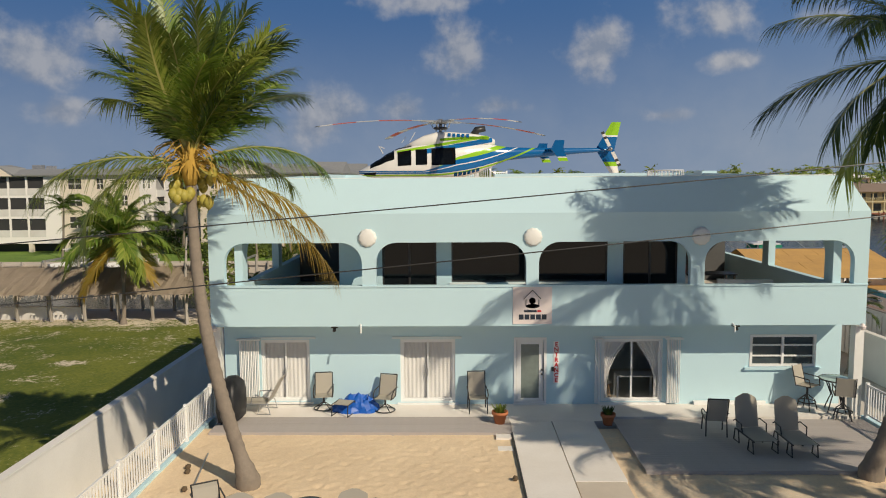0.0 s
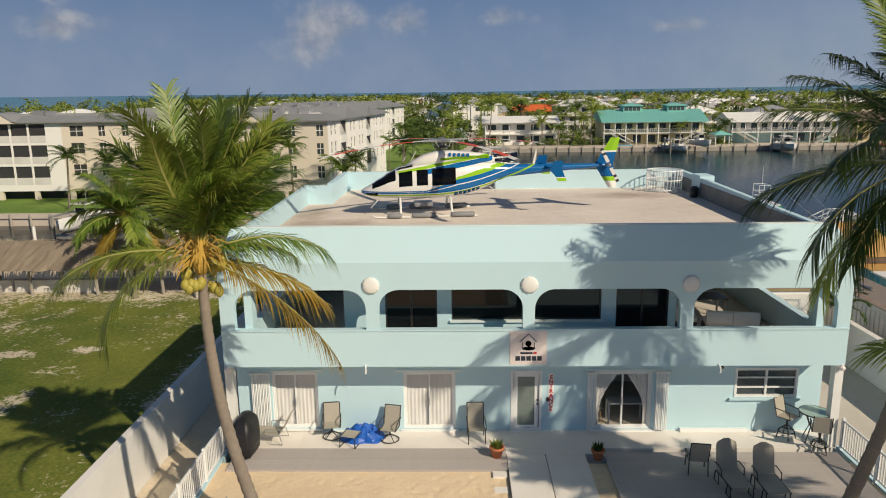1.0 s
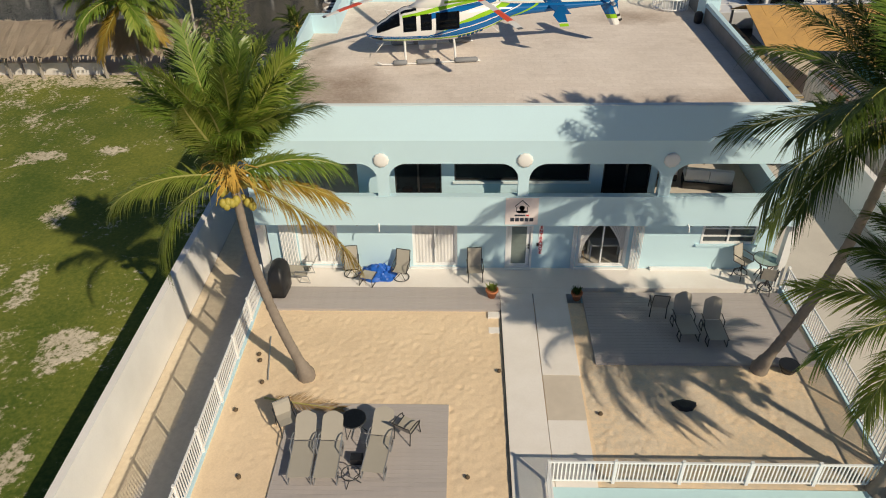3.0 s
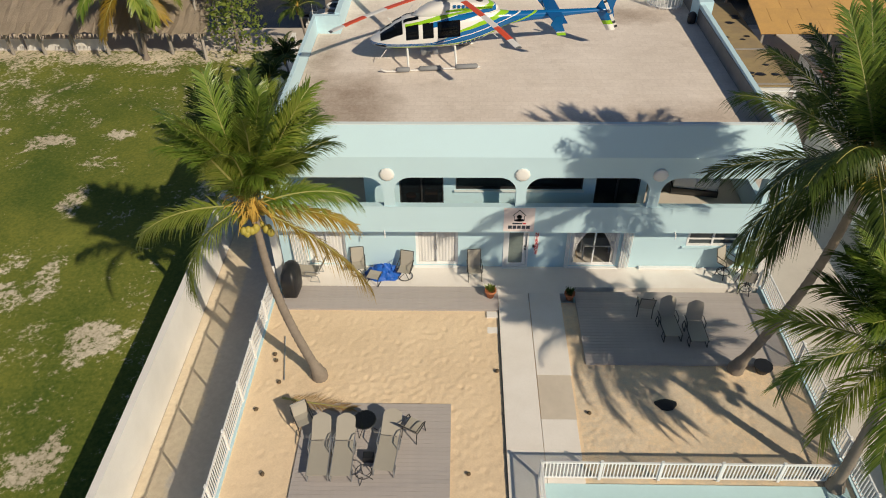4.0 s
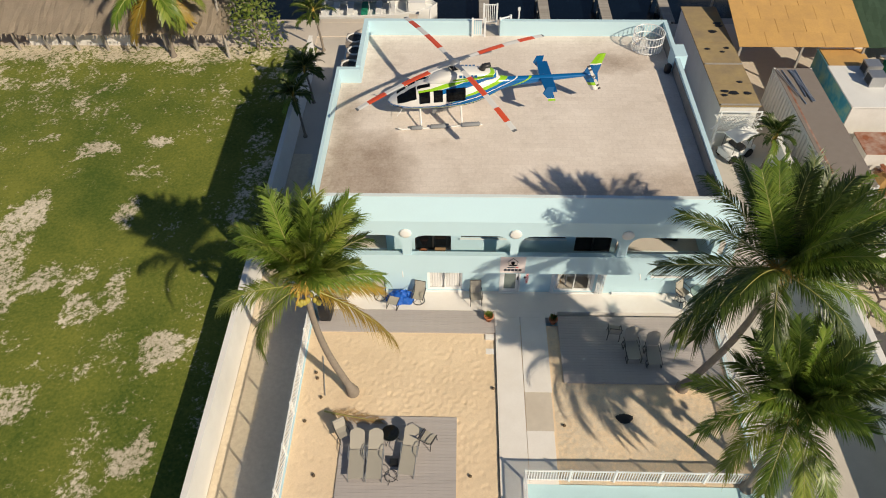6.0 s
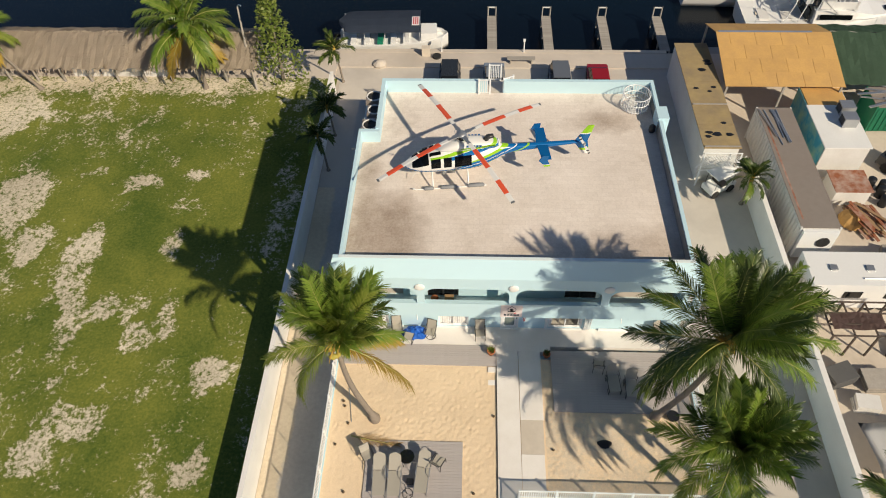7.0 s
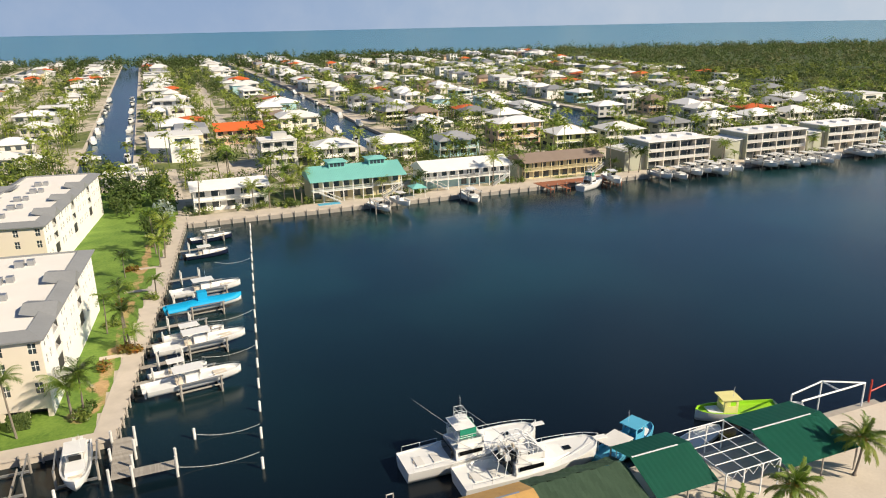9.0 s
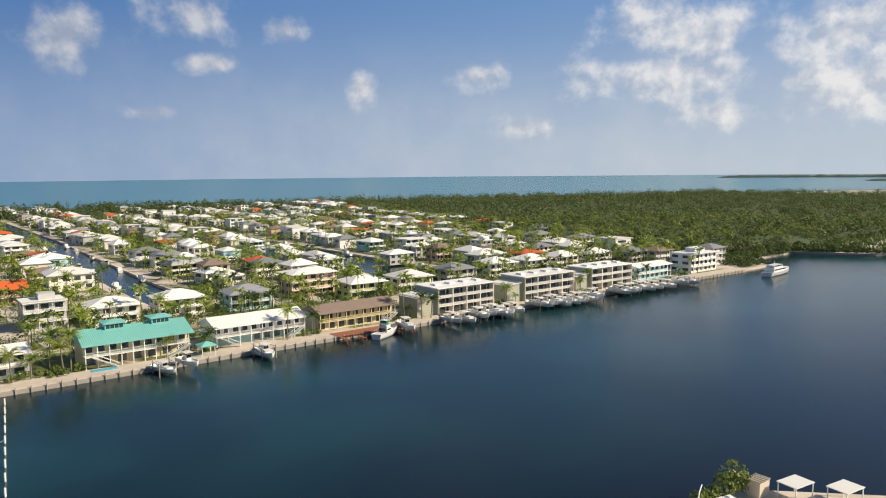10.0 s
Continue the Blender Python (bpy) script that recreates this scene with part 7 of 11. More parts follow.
part("bench_top", span(S(), -1.2, 1.2, -0.25, 0.25, 0.42, 0.48), "weathered_wood", t)
for x in (-0.9, 0.9):
    part("leg", span(S(), x - 0.06, x + 0.06, -0.2, 0.2, 0, 0.42), "weathered_wood", t)

# thatched shelter
sh = thing("thatched_shelter", "long open shelter with a grey palm-thatch roof", "shelter")
bm = S()
rows = []
rnd = random.Random(5)
xs = [-48 + 0.35 * i for i in range(88)]
prof = ((49.0, -0.45), (49.9, 0.05), (50.9, 0.6), (51.7, 1.0), (52.0, 1.1), (52.4, 1.0), (53.4, 0.5), (54.6, -0.2))
for y, z in prof:
    rows.append([(x, y + rnd.uniform(-0.12, 0.12) * (2 if y == 49.0 else 0.6), z + rnd.uniform(-0.05, 0.05)) for x in xs])
loft(bm, rows, caps=False, closed=False)
bmesh.ops.solidify(bm, geom=bm.faces[:], thickness=0.18)
part("thatch", bm, "thatch", sh)
bm = S()
for k in range(420):
    x = rnd.uniform(-48, -17.6)
    y0 = 48.95 if rnd.random() < 0.55 else 51.9
    z0 = -0.42 if y0 < 50 else 1.12
    l = rnd.uniform(0.15, 0.5)
    dx = rnd.uniform(-0.12, 0.12)
    q = [bm.verts.new(v) for v in ((x - 0.05, y0, z0), (x + 0.05, y0, z0), (x + dx, y0 - l * 0.5 if y0 < 50 else y0 + rnd.uniform(-0.3, 0.3), z0 - l if y0 < 50 else z0 + l * 0.35))]
    bm.faces.new(q)
fr = part("thatch_fringe", bm, "thatch", sh)
fr["kind"] = "stuff"
for k in range(13):
    x = -46.5 + k * 2.35
    bm = S()
    tube(bm, [(x, 50.0, LOW - 0.1), (x, 49.8, -0.2)], 0.12, 7)
    part("post", bm, "weathered_wood", sh)
    bm = S()
    tube(bm, [(x, 53.8, LOW - 0.1), (x, 53.8, 0.1)], 0.12, 7)
    part("post", bm, "weathered_wood", sh)
for x0, x1 in ((-34.2, -32.0), (-31.7, -28.4), (-28.2, -26.0), (-44, -41)):
    part("counter", span(S(), x0, x1, 50.7, 51.0, LOW - 0.1, LOW + 0.95), "shed_white", sh)
bm = S()
span(bm, -60, -39.6, 30, 47.5, LOW - 0.2, -1.2)
solo("side_shed", bm, "roof_grey", "low grey roofed shed beside the lawn", "shed", bevel=0.05)
pl = thing("light_pole", "leaning wooden pole with a small lamp", "lamp pole")
bm = S()
tube(bm, [(-17.9, 48.9, LOW - 0.2), (-18.6, 50.8, 0.5), (-19.1, 52.6, 3.1)], [0.11, 0.1, 0.07], 7)
part("pole", bm, "weathered_wood", pl)
bm = S()
tube(bm, [(-19.1, 52.6, 3.1), (-18.9, 52.5, 3.35), (-18.7, 52.4, 3.3)], 0.05, 6)
part("lamp_head", bm, "white_vinyl", pl)


# ---- leafy plants ----
def leaf_cloud(n, centre, radii, size, rnd, flat=0.5):
    """n small leaf quads near the shell of an ellipsoid: verts and faces."""
    v, f = [], []
    for i in range(n):
        d = Vector((rnd.gauss(0, 1), rnd.gauss(0, 1), rnd.gauss(0, 1))).normalized()
        r = rnd.uniform(0.55, 1.05)
        p = Vector((centre[0] + d.x * radii[0] * r, centre[1] + d.y * radii[1] * r, centre[2] + d.z * radii[2] * r))
        a = Vector((rnd.gauss(0, 1), rnd.gauss(0, 1), rnd.gauss(0, flat))).normalized()
        b = a.cross(d + Vector((0, 0, 0.4))).normalized()
        s = size * rnd.uniform(0.6, 1.4)
        k = len(v)
        v += [p - a * s, p - b * s * 0.55, p + a * s, p + b * s * 0.55]
        f.append((k, k + 1, k + 2, k + 3))
    return v, f


def raw_mesh(name, v, f, mat):
    me = bpy.data.meshes.new(name)
    me.from_pydata([tuple(p) for p in v], [], f)
    me.materials.append(M[mat])
    return me


def shrub_mesh(name, blobs, n, size, mat, seed):
    rnd = random.Random(seed)
    v, f = [], []
    for c, r in blobs:
        a, b = leaf_cloud(n, c, r, size, rnd)
        k = len(v)
        v += a
        f += [tuple(i + k for i in q) for q in b]
    return raw_mesh(name, v, f, mat)


rnd = random.Random(9)
pine = thing("pine_tree", "feathery light green coastal pine by the seawall", "tree", pose(-15.9, 50.2, LOW) @ Matrix.Diagonal((1.15, 1.15, 1.45, 1)))
bm = S()
tube(bm, [(0, 0, -0.2), (0.1, 0, 2.5), (0, 0.1, 5.6)], [0.14, 0.09, 0.02], 7)
for k in range(26):
    z = 0.6 + 4.6 * k / 26
    a = k * 2.4
    r = 1.7 * (1 - z / 6.2) + 0.2
    tube(bm, [(0, 0, z), (r * math.cos(a), r * math.sin(a), z + 0.5)], [0.03, 0.01], 4)
part("trunk", bm, "bark", pine)
blobs = [((0.9 * (1 - z / 6.2) * math.cos(k * 2.4) * 1.5, 0.9 * (1 - z / 6.2) * math.sin(k * 2.4) * 1.5, z + 0.4), (0.75 * (1 - z / 7.5), 0.75 * (1 - z / 7.5), 0.55)) for k, z in ((k, 0.5 + 4.9 * k / 34) for k in range(34))]
put("crown", shrub_mesh("crown", [(c_, (r_[0] * 1.5, r_[1] * 1.5, r_[2] * 1.2)) for c_, r_ in blobs], 60, 0.12, "leaf_light", 3), pine)

# ---- boatyard beside the house ----
sd = thing("long_shed", "long white shed with a patchy tan plywood roof", "shed")
part("wall", span(S(), 16.5, 18.9, 38.9, 51.2, LOW - 0.1, 0.72), "shed_white", sd)
for k in range(5):
    part("roof_sheet", span(S(), 16.4, 19.0, 38.8 + k * 2.49, 41.27 + k * 2.49, 0.725, 0.8 + 0.012 * (k % 2)), "shed_roof", sd)
for y in (43.5, 38.9):
    part("batten", span(S(), 16.45, 18.95, y - 0.05, y + 0.05, 0.83, 0.9), "weathered_wood", sd)
rnd = random.Random(4)
for k in range(12):
    x, y = rnd.uniform(16.6, 18.7), rnd.uniform(39.2, 50.8)
    bm = S()
    loft(bm, [[(x + r * (1 + 0.25 * math.sin(3 * a + k)) * math.cos(a), y + 0.7 * r * math.sin(a), z) for a in (2 * math.pi * j / 9 for j in range(9))] for r, z in ((rnd.uniform(0.15, 0.35), 0.82), (0.1, 0.84))])
    part("tar_patch", bm, "black_cover", sd)
la = thing("lattice_screen", "white lattice panel at the shed's end", "lattice")
bm = S()
for k in range(15):
    u = -1.3 + k * 0.19
    for s in (1, -1):
        x0, x1 = u, u + s * 1.2
        box(bm, (17.7 + (max(-1.2, min(1.2, u))), 38.35, -0.1), (0.035, 0.02, 1.5), Matrix.Rotation(radians(38 * s), 3, "Y"))
part("slats", bm, "white_vinyl", la)
part("frame", panel(S(), rect(16.4, 19.0, -0.95, 0.75), [rect(16.48, 18.92, -0.87, 0.67)], 0.05, Matrix.Translation((0, 38.32, 0))), "white_vinyl", la)
for x in (16.45, 18.95):
    part("post", span(S(), x - 0.05, x + 0.05, 38.3, 38.4, LOW, -0.95), "white_vinyl", la)


def container(name, x0, x1, y0, y1, top, side, roof, label, ribs="y"):
    c = thing(name, label, "container")
    part("body", span(S(), x0, x1, y0, y1, LOW + 0.12, top), side, c)
    part("roof", span(S(), x0 - 0.03, x1 + 0.03, y0 - 0.03, y1 + 0.03, top + 0.002, top + 0.05), roof, c)
    n = int((y1 - y0 if ribs == "y" else x1 - x0) / 0.4)
    rib = mesh_of("rib", box(S(), (0, 0, 0), (0.05, 0.14, top - LOW - 0.4)), side)
    for k in range(n):
        if ribs == "y":
            for x in (x0 - 0.024, x1 + 0.024):
                put("rib", rib, c, pose(x, y0 + (k + 0.5) * (y1 - y0) / n, (top + LOW) / 2))
        else:
            for y in (y0 - 0.024, y1 + 0.024):
                put("rib", rib, c, pose(x0 + (k + 0.5) * (x1 - x0) / n, y, (top + LOW) / 2, 0, 0, 90))
    for x in (x0, x1):
        for y in (y0, y1):
            part("corner_post", span(S(), x - 0.06, x + 0.06, y - 0.06, y + 0.06, LOW, top + 0.06), side, c)
    return c


c2 = container("reefer_container", 21.3, 23.75, 31.8, 43.6, 0.42, "shed_white", "container_grey", "long white refrigerated container with a rusty grey roof")
part("cooling_unit", span(S(), 21.4, 23.65, 31.5, 31.77, LOW + 0.3, 0.35), "white_vinyl", c2, bevel=0.03)
bm = S()
tube(bm, [(22.9, 31.5, -0.6), (22.9, 31.42, -0.6)], 0.42, 18)
part("fan", bm, "dark_metal", c2)
for x0, x1 in ((21.5, 21.62),):
    part("roof_stain", span(S(), x0, x1, 32.5, 41.5, 0.475, 0.48), "rust" if x0 < 22.2 else "container_grey", c2)
rnd = random.Random(6)
for k in range(9):
    bm = S()
    x = 21.8 + rnd.uniform(0, 1.2)
    tube(bm, [(x, 39.5 + rnd.uniform(0, 1), 0.5 + 0.008 * k), (x - rnd.uniform(-0.3, 0.8), 43.3, 0.5 + 0.008 * k)], 0.04, 6)
    solo("metal_pipe", bm, "grey_metal", "loose metal pipe lying on the container roof", "pipe", "pipes on the container")
ki = thing("mural_kiosk", "white kiosk with a painted blue mural wall", "kiosk")
part("body", span(S(), 25.1, 28.2, 39.4, 46.2, LOW - 0.05, 0.35), "shed_white", ki)
part("mural", span(S(), 25.05, 25.09, 39.5, 46.1, LOW + 0.2, 0.4), "mural_blue", ki, "blue, green and yellow painted mural")
part("roof", span(S(), 25.0, 28.3, 39.3, 44.0, 0.355, 0.45), "white_paint", ki)
part("roof_panel", span(S(), 25.15, 28.1, 44.0, 46.1, 0.36, 0.44), "plywood", ki)
part("parapet", span(S(), 25.0, 28.3, 46.1, 46.25, 0.36, 0.8), "shed_white", ki)
for x, y in ((27.5, 43.2), (27.3, 41.9)):
    a = thing("rooftop_cooler", "grey rooftop cooling box on the kiosk", "air conditioner", pose(x, y, 0.46), "kiosk coolers")
    part("cabinet", span(S(), -0.5, 0.5, -0.45, 0.45, 0, 0.75), "grey_metal", a, bevel=0.03)
    part("grille", span(S(), -0.52, -0.5, -0.35, 0.35, 0.1, 0.65), "dark_metal", a)
rb = thing("rusty_box", "low white box with a rusted sheet roof", "shed")
part("body", span(S(), 25.6, 28.0, 36.6, 38.6, LOW, -1.15), "shed_white", rb)
part("roof", span(S(), 25.5, 28.1, 36.5, 38.7, -1.147, -1.08), "rust", rb)
lp = thing("lumber_pile", "pile of rusty brown sheets and boards under an ochre tarp", "lumber pile")
rnd = random.Random(8)
for k in range(26):
    bm = S()
    box(bm, (27.6 + rnd.uniform(-1.0, 1.0), 34.7 + rnd.uniform(-0.5, 0.5), LOW + 0.1 + 0.04 * k), (0.22, 2.6, 0.05), rz(rnd.uniform(10, 40)) @ rx(rnd.uniform(-4, 4)))
    part("board", bm, "rust" if k % 3 else "wood", lp)
bm = S()
turned(bm, [(0.95, 0), (0.85, 0.4), (0.5, 0.8), (0.05, 0.9)], 10, (26.6, 35.0, LOW + 0.1))
part("tarp", bm, "plywood", lp, "ochre tarp over the pile")
bm = S()
turned(bm, [(0.28, 0), (0.3, 0.05), (0.28, 0.3), (0.3, 0.45), (0.28, 0.6), (0.3, 0.85), (0.26, 0.9)], 14)
drum = mesh_of("drum", bm, "black_cover", smooth=True)
for x, y in ((29.3, 37.5), (29.9, 36.9), (29.2, 36.6), (30.2, 36.2), (28.9, 38.4), (29.6, 38.1)):
    tagged(put("drum", drum, None, pose(x, y, LOW)), "black steel drum standing in the boatyard", "drum", "drums")
bm = S()
turned(bm, [(0.5, 0), (0.52, 0.2), (0.5, 1.0), (0.42, 1.15), (0.1, 1.2)], 16, (33.9, 43.5, LOW))
wt = thing("water_tank", "white plastic tank with a red lid", "tank")
part("tank_body", bm, "white_vinyl", wt, smooth=True)
bm = S()
turned(bm, [(0.18, 1.19), (0.18, 1.3), (0.02, 1.31)], 10, (33.9, 43.5, LOW))
part("lid", bm, "machine_red", wt)

container("green_container", 30.6, 40.6, 44.4, 46.8, -0.1, "green_paint", "container_grey", "dark green container stacked with metal scrap", "x")
rnd = random.Random(12)
for k in range(30):
    bm = S()
    box(bm, (rnd.uniform(31.2, 40), rnd.uniform(44.7, 46.6), -0.02 + 0.004 * k), (rnd.uniform(1.2, 4.0), rnd.uniform(0.05, 0.2), 0.08), rz(rnd.uniform(-20, 20)))
    tagged(put("scrap_metal", mesh_of("scrap_metal", bm, "steel" if k % 2 else "grey_metal"), None), "bright metal strip stacked on the green container", "scrap metal", "scrap on the container")


def gable_shelter(name, x0, x1, ridge, front, back, mat, label, panels=0, strip=None):
    """A roof from a front eave (y, z) over a ridge to a back eave, on posts."""
    s = thing(name, label, "shelter")
    for (ya, za), (yb, zb), nm in ((front, ridge, "roof_front"), (ridge, back, "roof_back")):
        if panels:
            rows_ = max(1, round(math.hypot(yb - ya, zb - za) / 1.3))
            for k in range(rows_ * panels):
                h0, h1 = (k // panels) / rows_, (k // panels + 1) / rows_
                shift = 0.5 * (k // panels % 2)
                a, b = (max(x0, min(x1, x0 + (x1 - x0) * (k % panels + q - shift) / (panels - 0.5))) for q in (0, 1))
                if b - a > 0.1:
                    p0, p1 = (ya + (yb - ya) * h0, za + (zb - za) * h0), (ya + (yb - ya) * h1, za + (zb - za) * h1)
                    bm = S()
                    loft(bm, [[(a + 0.01, p0[0], p0[1]), (b - 0.01, p0[0], p0[1]), (b - 0.01, p0[0], p0[1] - 0.05), (a + 0.01, p0[0], p0[1] - 0.05)], [(a + 0.01, p1[0], p1[1]), (b - 0.01, p1[0], p1[1]), (b - 0.01, p1[0], p1[1] - 0.05), (a + 0.01, p1[0], p1[1] - 0.05)]])
                    part("panel", bm, mat, s)
        else:
            bm = S()
            nx = 24
            rows = []
            for v in range(9):
                t = v / 8
                rows.append([(x0 + (x1 - x0) * k / nx, ya + (yb - ya) * t, za + (zb - za) * t + (0.05 * math.sin(k * 1.7 + v) + 0.06 * math.sin(k * 0.6 + v * 0.8) if mat == "green_canvas" else 0.018 * (k % 2))) for k in range(nx + 1)])
            loft(bm, rows, caps=False, closed=False)
            bmesh.ops.solidify(bm, geom=bm.faces[:], thickness=0.05)
            part(nm, bm, mat, s)
    if strip:
        part("ridge_strip", span(S(), x0 + 0.2, x1 - 1.5, ridge[0] - 0.09, ridge[0] + 0.09, ridge[1] + 0.01, ridge[1] + 0.04), strip, s)
    for x in (x0 + 0.2, (x0 + x1) / 2, x1 - 0.2):
        for y, z in (front, back):
            part("post", span(S(), x - 0.07, x + 0.07, y - 0.07 + (0.15 if y == front[0] else -0.15), y + 0.07 + (0.15 if y == front[0] else -0.15), LOW - 1.2, z - 0.05), "weathered_wood", s)
    return s


gable_shelter("plywood_shelter", 19.2, 28.1, (50.6, 2.3), (45.4, 1.05), (53.4, 1.2), "plywood", "open boat shelter with a bare orange plywood roof", 5, "ridge_cap")
gable_shelter("canvas_shelter", 28.5, 39.3, (52.3, 1.2), (47.3, -0.25), (54.2, 0.6), "green_canvas", "boat shelter under a sagging green canvas")
gable_shelter("metal_shelter", 39.6, 47.0, (51.6, 1.9), (47.0, 0.1), (55.2, 1.0), "green_metal_roof", "open shelter with a green ribbed metal roof", strip="white_vinyl")
gable_shelter("metal_shelter", 54.5, 64.5, (50.8, 1.8), (45.6, 0.3), (55.0, 0.9), "green_metal_roof", "open shelter with a green ribbed metal roof", strip="white_vinyl")
tr = thing("truss_frame", "bare white steel truss frame without its roof", "truss frame")
for k in range(6):
    y = 46.5 + k * 1.6
    bm = S()
    tube(bm, [(47.3, y, 1.1), (54.3, y, 1.1)], 0.06, 5)
    part("beam", bm, "white_vinyl", tr)
for x in (47.3, 49.6, 52.0, 54.3):
    bm = S()
    tube(bm, [(x, 46.5, 1.05), (x, 54.5, 1.05)], 0.05, 5)
    part("purlin", bm, "white_vinyl", tr)
    for y in (46.5, 54.5):
        part("post", span(S(), x - 0.06, x + 0.06, y - 0.06, y + 0.06, LOW, 1.05), "white_vinyl", tr)
for k in range(5):
    bm = S()
    tube(bm, [(47.3 + k * 1.4, 46.5, 1.05), (48.0 + k * 1.4, 46.5, 0.2), (48.7 + k * 1.4, 46.5, 1.05)], 0.035, 5)
    part("web", bm, "white_vinyl", tr)

rv = thing("travel_trailer", "white travel trailer with roof vents", "trailer", pose(0, 0, 0))
part("body", span(S(), 20.9, 31.0, 27.4, 30.0, LOW + 0.45, 0.25), "gelcoat", rv, bevel=0.25)
for x in (22.4, 24.6, 26.8, 29.0):
    part("roof_vent", span(S(), x - 0.22, x + 0.22, 28.5, 28.9, 0.252, 0.36), "grey_metal", rv, bevel=0.03)
for x in (23.5, 26.0, 28.5):
    part("window", span(S(), x - 0.55, x + 0.55, 27.37, 27.399, -1.0, -0.4), "dark_glass", rv)
for x in (25.2, 26.2):
    w = put("wheel", TYRE, rv, pose(x, 27.6, LOW + 0.33, 0, 0, 90))
    put("rim", RIM, w)
bm = S()
tube(bm, [(24, 27.9, 0.3), (27.6, 27.9, 0.3)], 0.05, 6)
part("awning_roll", bm, "white_vinyl", rv)

rk = thing("rusty_rack", "rusty steel rack with a faded purple tarp", "rack")
for x in (21.3, 22.6, 23.9, 25.2):
    for y in (24.2, 26.6):
        part("post", span(S(), x - 0.05, x + 0.05, y - 0.05, y + 0.05, LOW, -0.4), "old_steel", rk)
for y in (24.2, 25.0, 25.8, 26.6):
    part("rail", span(S(), 21.2, 25.3, y - 0.04, y + 0.04, -0.4, -0.32), "old_steel", rk)
for x in (21.3, 22.6, 23.9, 25.2):
    part("cross_rail", span(S(), x - 0.04, x + 0.04, 24.2, 26.6, -0.5, -0.42), "old_steel", rk)
bm = S()
loft(bm, [[(21.4 + k * 0.35, 24.6 + v * 0.4, -0.3 + 0.08 * math.sin(k + v)) for k in range(10)] for v in range(4)], caps=False, closed=False)
bmesh.ops.solidify(bm, geom=bm.faces[:], thickness=0.02)
part("tarp", bm, "faded_tarp", rk)
bm = S()
loft(bm, [[(21.6 + k * 0.5, 15.5 + v * 0.55, -1.1 + 0.18 * math.sin(k * 0.9 + v * 0.6) - 0.05 * v) for k in range(11)] for v in range(8)], caps=False, closed=False)
bmesh.ops.solidify(bm, geom=bm.faces[:], thickness=0.02)
solo("grey_tarpaulin", bm, "gelcoat", "shiny pale tarpaulin stretched over boatyard goods", "tarpaulin", smooth=True)
for x, y, w, d, h, mt in ((21.8, 22.6, 1.6, 1.2, 0.9, "interior_dark"), (23.9, 22.4, 1.5, 1.4, 0.7, "weathered_wood"), (26.5, 24.5, 1.8, 1.6, 0.6, "wood"), (28.6, 24.8, 1.4, 2.0, 0.5, "weathered_wood"), (22.8, 20.8, 1.3, 0.9, 0.8, "shed_white"), (25.4, 21.4, 1.2, 1.6, 0.6, "interior_dark"), (30.8, 25.5, 2.2, 1.4, 0.7, "wood"), (29.2, 21.0, 2.4, 1.5, 0.5, "weathered_wood")):
    c = thing("pallet_stack", "stack of weathered pallets and crates in the boatyard", "pallets", pose(x, y, LOW, 0, 0, rnd.uniform(-25, 25)), "pallet stacks")
    for k in range(int(h / 0.14)):
        part("pallet", span(S(), -w / 2 + rnd.uniform(-0.06, 0.06), w / 2, -d / 2, d / 2 + rnd.uniform(-0.06, 0.06), k * 0.14, k * 0.14 + 0.1), mt, c)
bm = S()
span(bm, 20.15, 80, 12, 54.4, LOW - 0.3, LOW - 0.006)
solo("boatyard_ground", bm, "dirt", "pale packed sand of the boatyard", "ground", kind="structure")

# loose goods about the boatyard
rnd = random.Random(33)
bm = S()
turned(bm, [(0.14, 0), (0.18, 0.34), (0.16, 0.36), (0.13, 0.04)], 10)
pail = mesh_of("bucket", bm, "white_vinyl", smooth=True)
for x, y in ((30.6, 37.0), (30.9, 37.7), (31.4, 36.6), (28.8, 33.4), (35.6, 43.2), (36.3, 43.4), (42.6, 41.8), (29.9, 33.0)):
    tagged(put("bucket", pail, None, pose(x, y, LOW, 0, 0, x * 40)), "white plastic bucket standing on the sand", "bucket", "boatyard buckets")
for x, y in ((34.8, 43.9), (35.2, 43.0), (41.6, 43.0), (42.0, 42.4), (29.0, 32.6)):
    tagged(put("old_tyre", TYRE, None, pose(x, y, LOW + 0.11, 0, 90, 0)), "old black tyre lying on the sand", "tyre", "boatyard tyres")
for x, y, w, d, h, mt, lab in ((36.8, 41.9, 0.9, 0.7, 0.5, "blue_tarp", "blue tarp-wrapped bundle"), (37.4, 42.8, 1.2, 0.8, 0.6, "interior_dark", "dark crate"), (40.6, 42.2, 0.9, 0.9, 0.8, "gelcoat", "white cooler box"), (28.2, 32.0, 1.4, 0.8, 0.5, "weathered_wood", "weathered crate"), (31.8, 33.6, 1.0, 0.6, 0.4, "rust", "rusty sheet bundle"), (43.4, 43.4, 1.6, 0.9, 0.7, "container_grey", "grey tool chest"), (29.4, 31.2, 0.8, 1.4, 0.35, "wood", "brown timber bundle"), (33.4, 44.0, 0.7, 0.6, 0.9, "grey_metal", "grey metal cabinet")):
    bm = S()
    box(bm, (0, 0, h / 2), (w, d, h))
    for k in range(3):
        box(bm, (-w * 0.35 + k * w * 0.35, 0, h / 2), (0.05, d + 0.03, h + 0.03))
    solo("crate", bm, mt, lab + " standing in the boatyard", "crate", "boatyard crates", bevel=0.02, m=pose(x, y, LOW, 0, 0, rnd.uniform(-40, 40)))
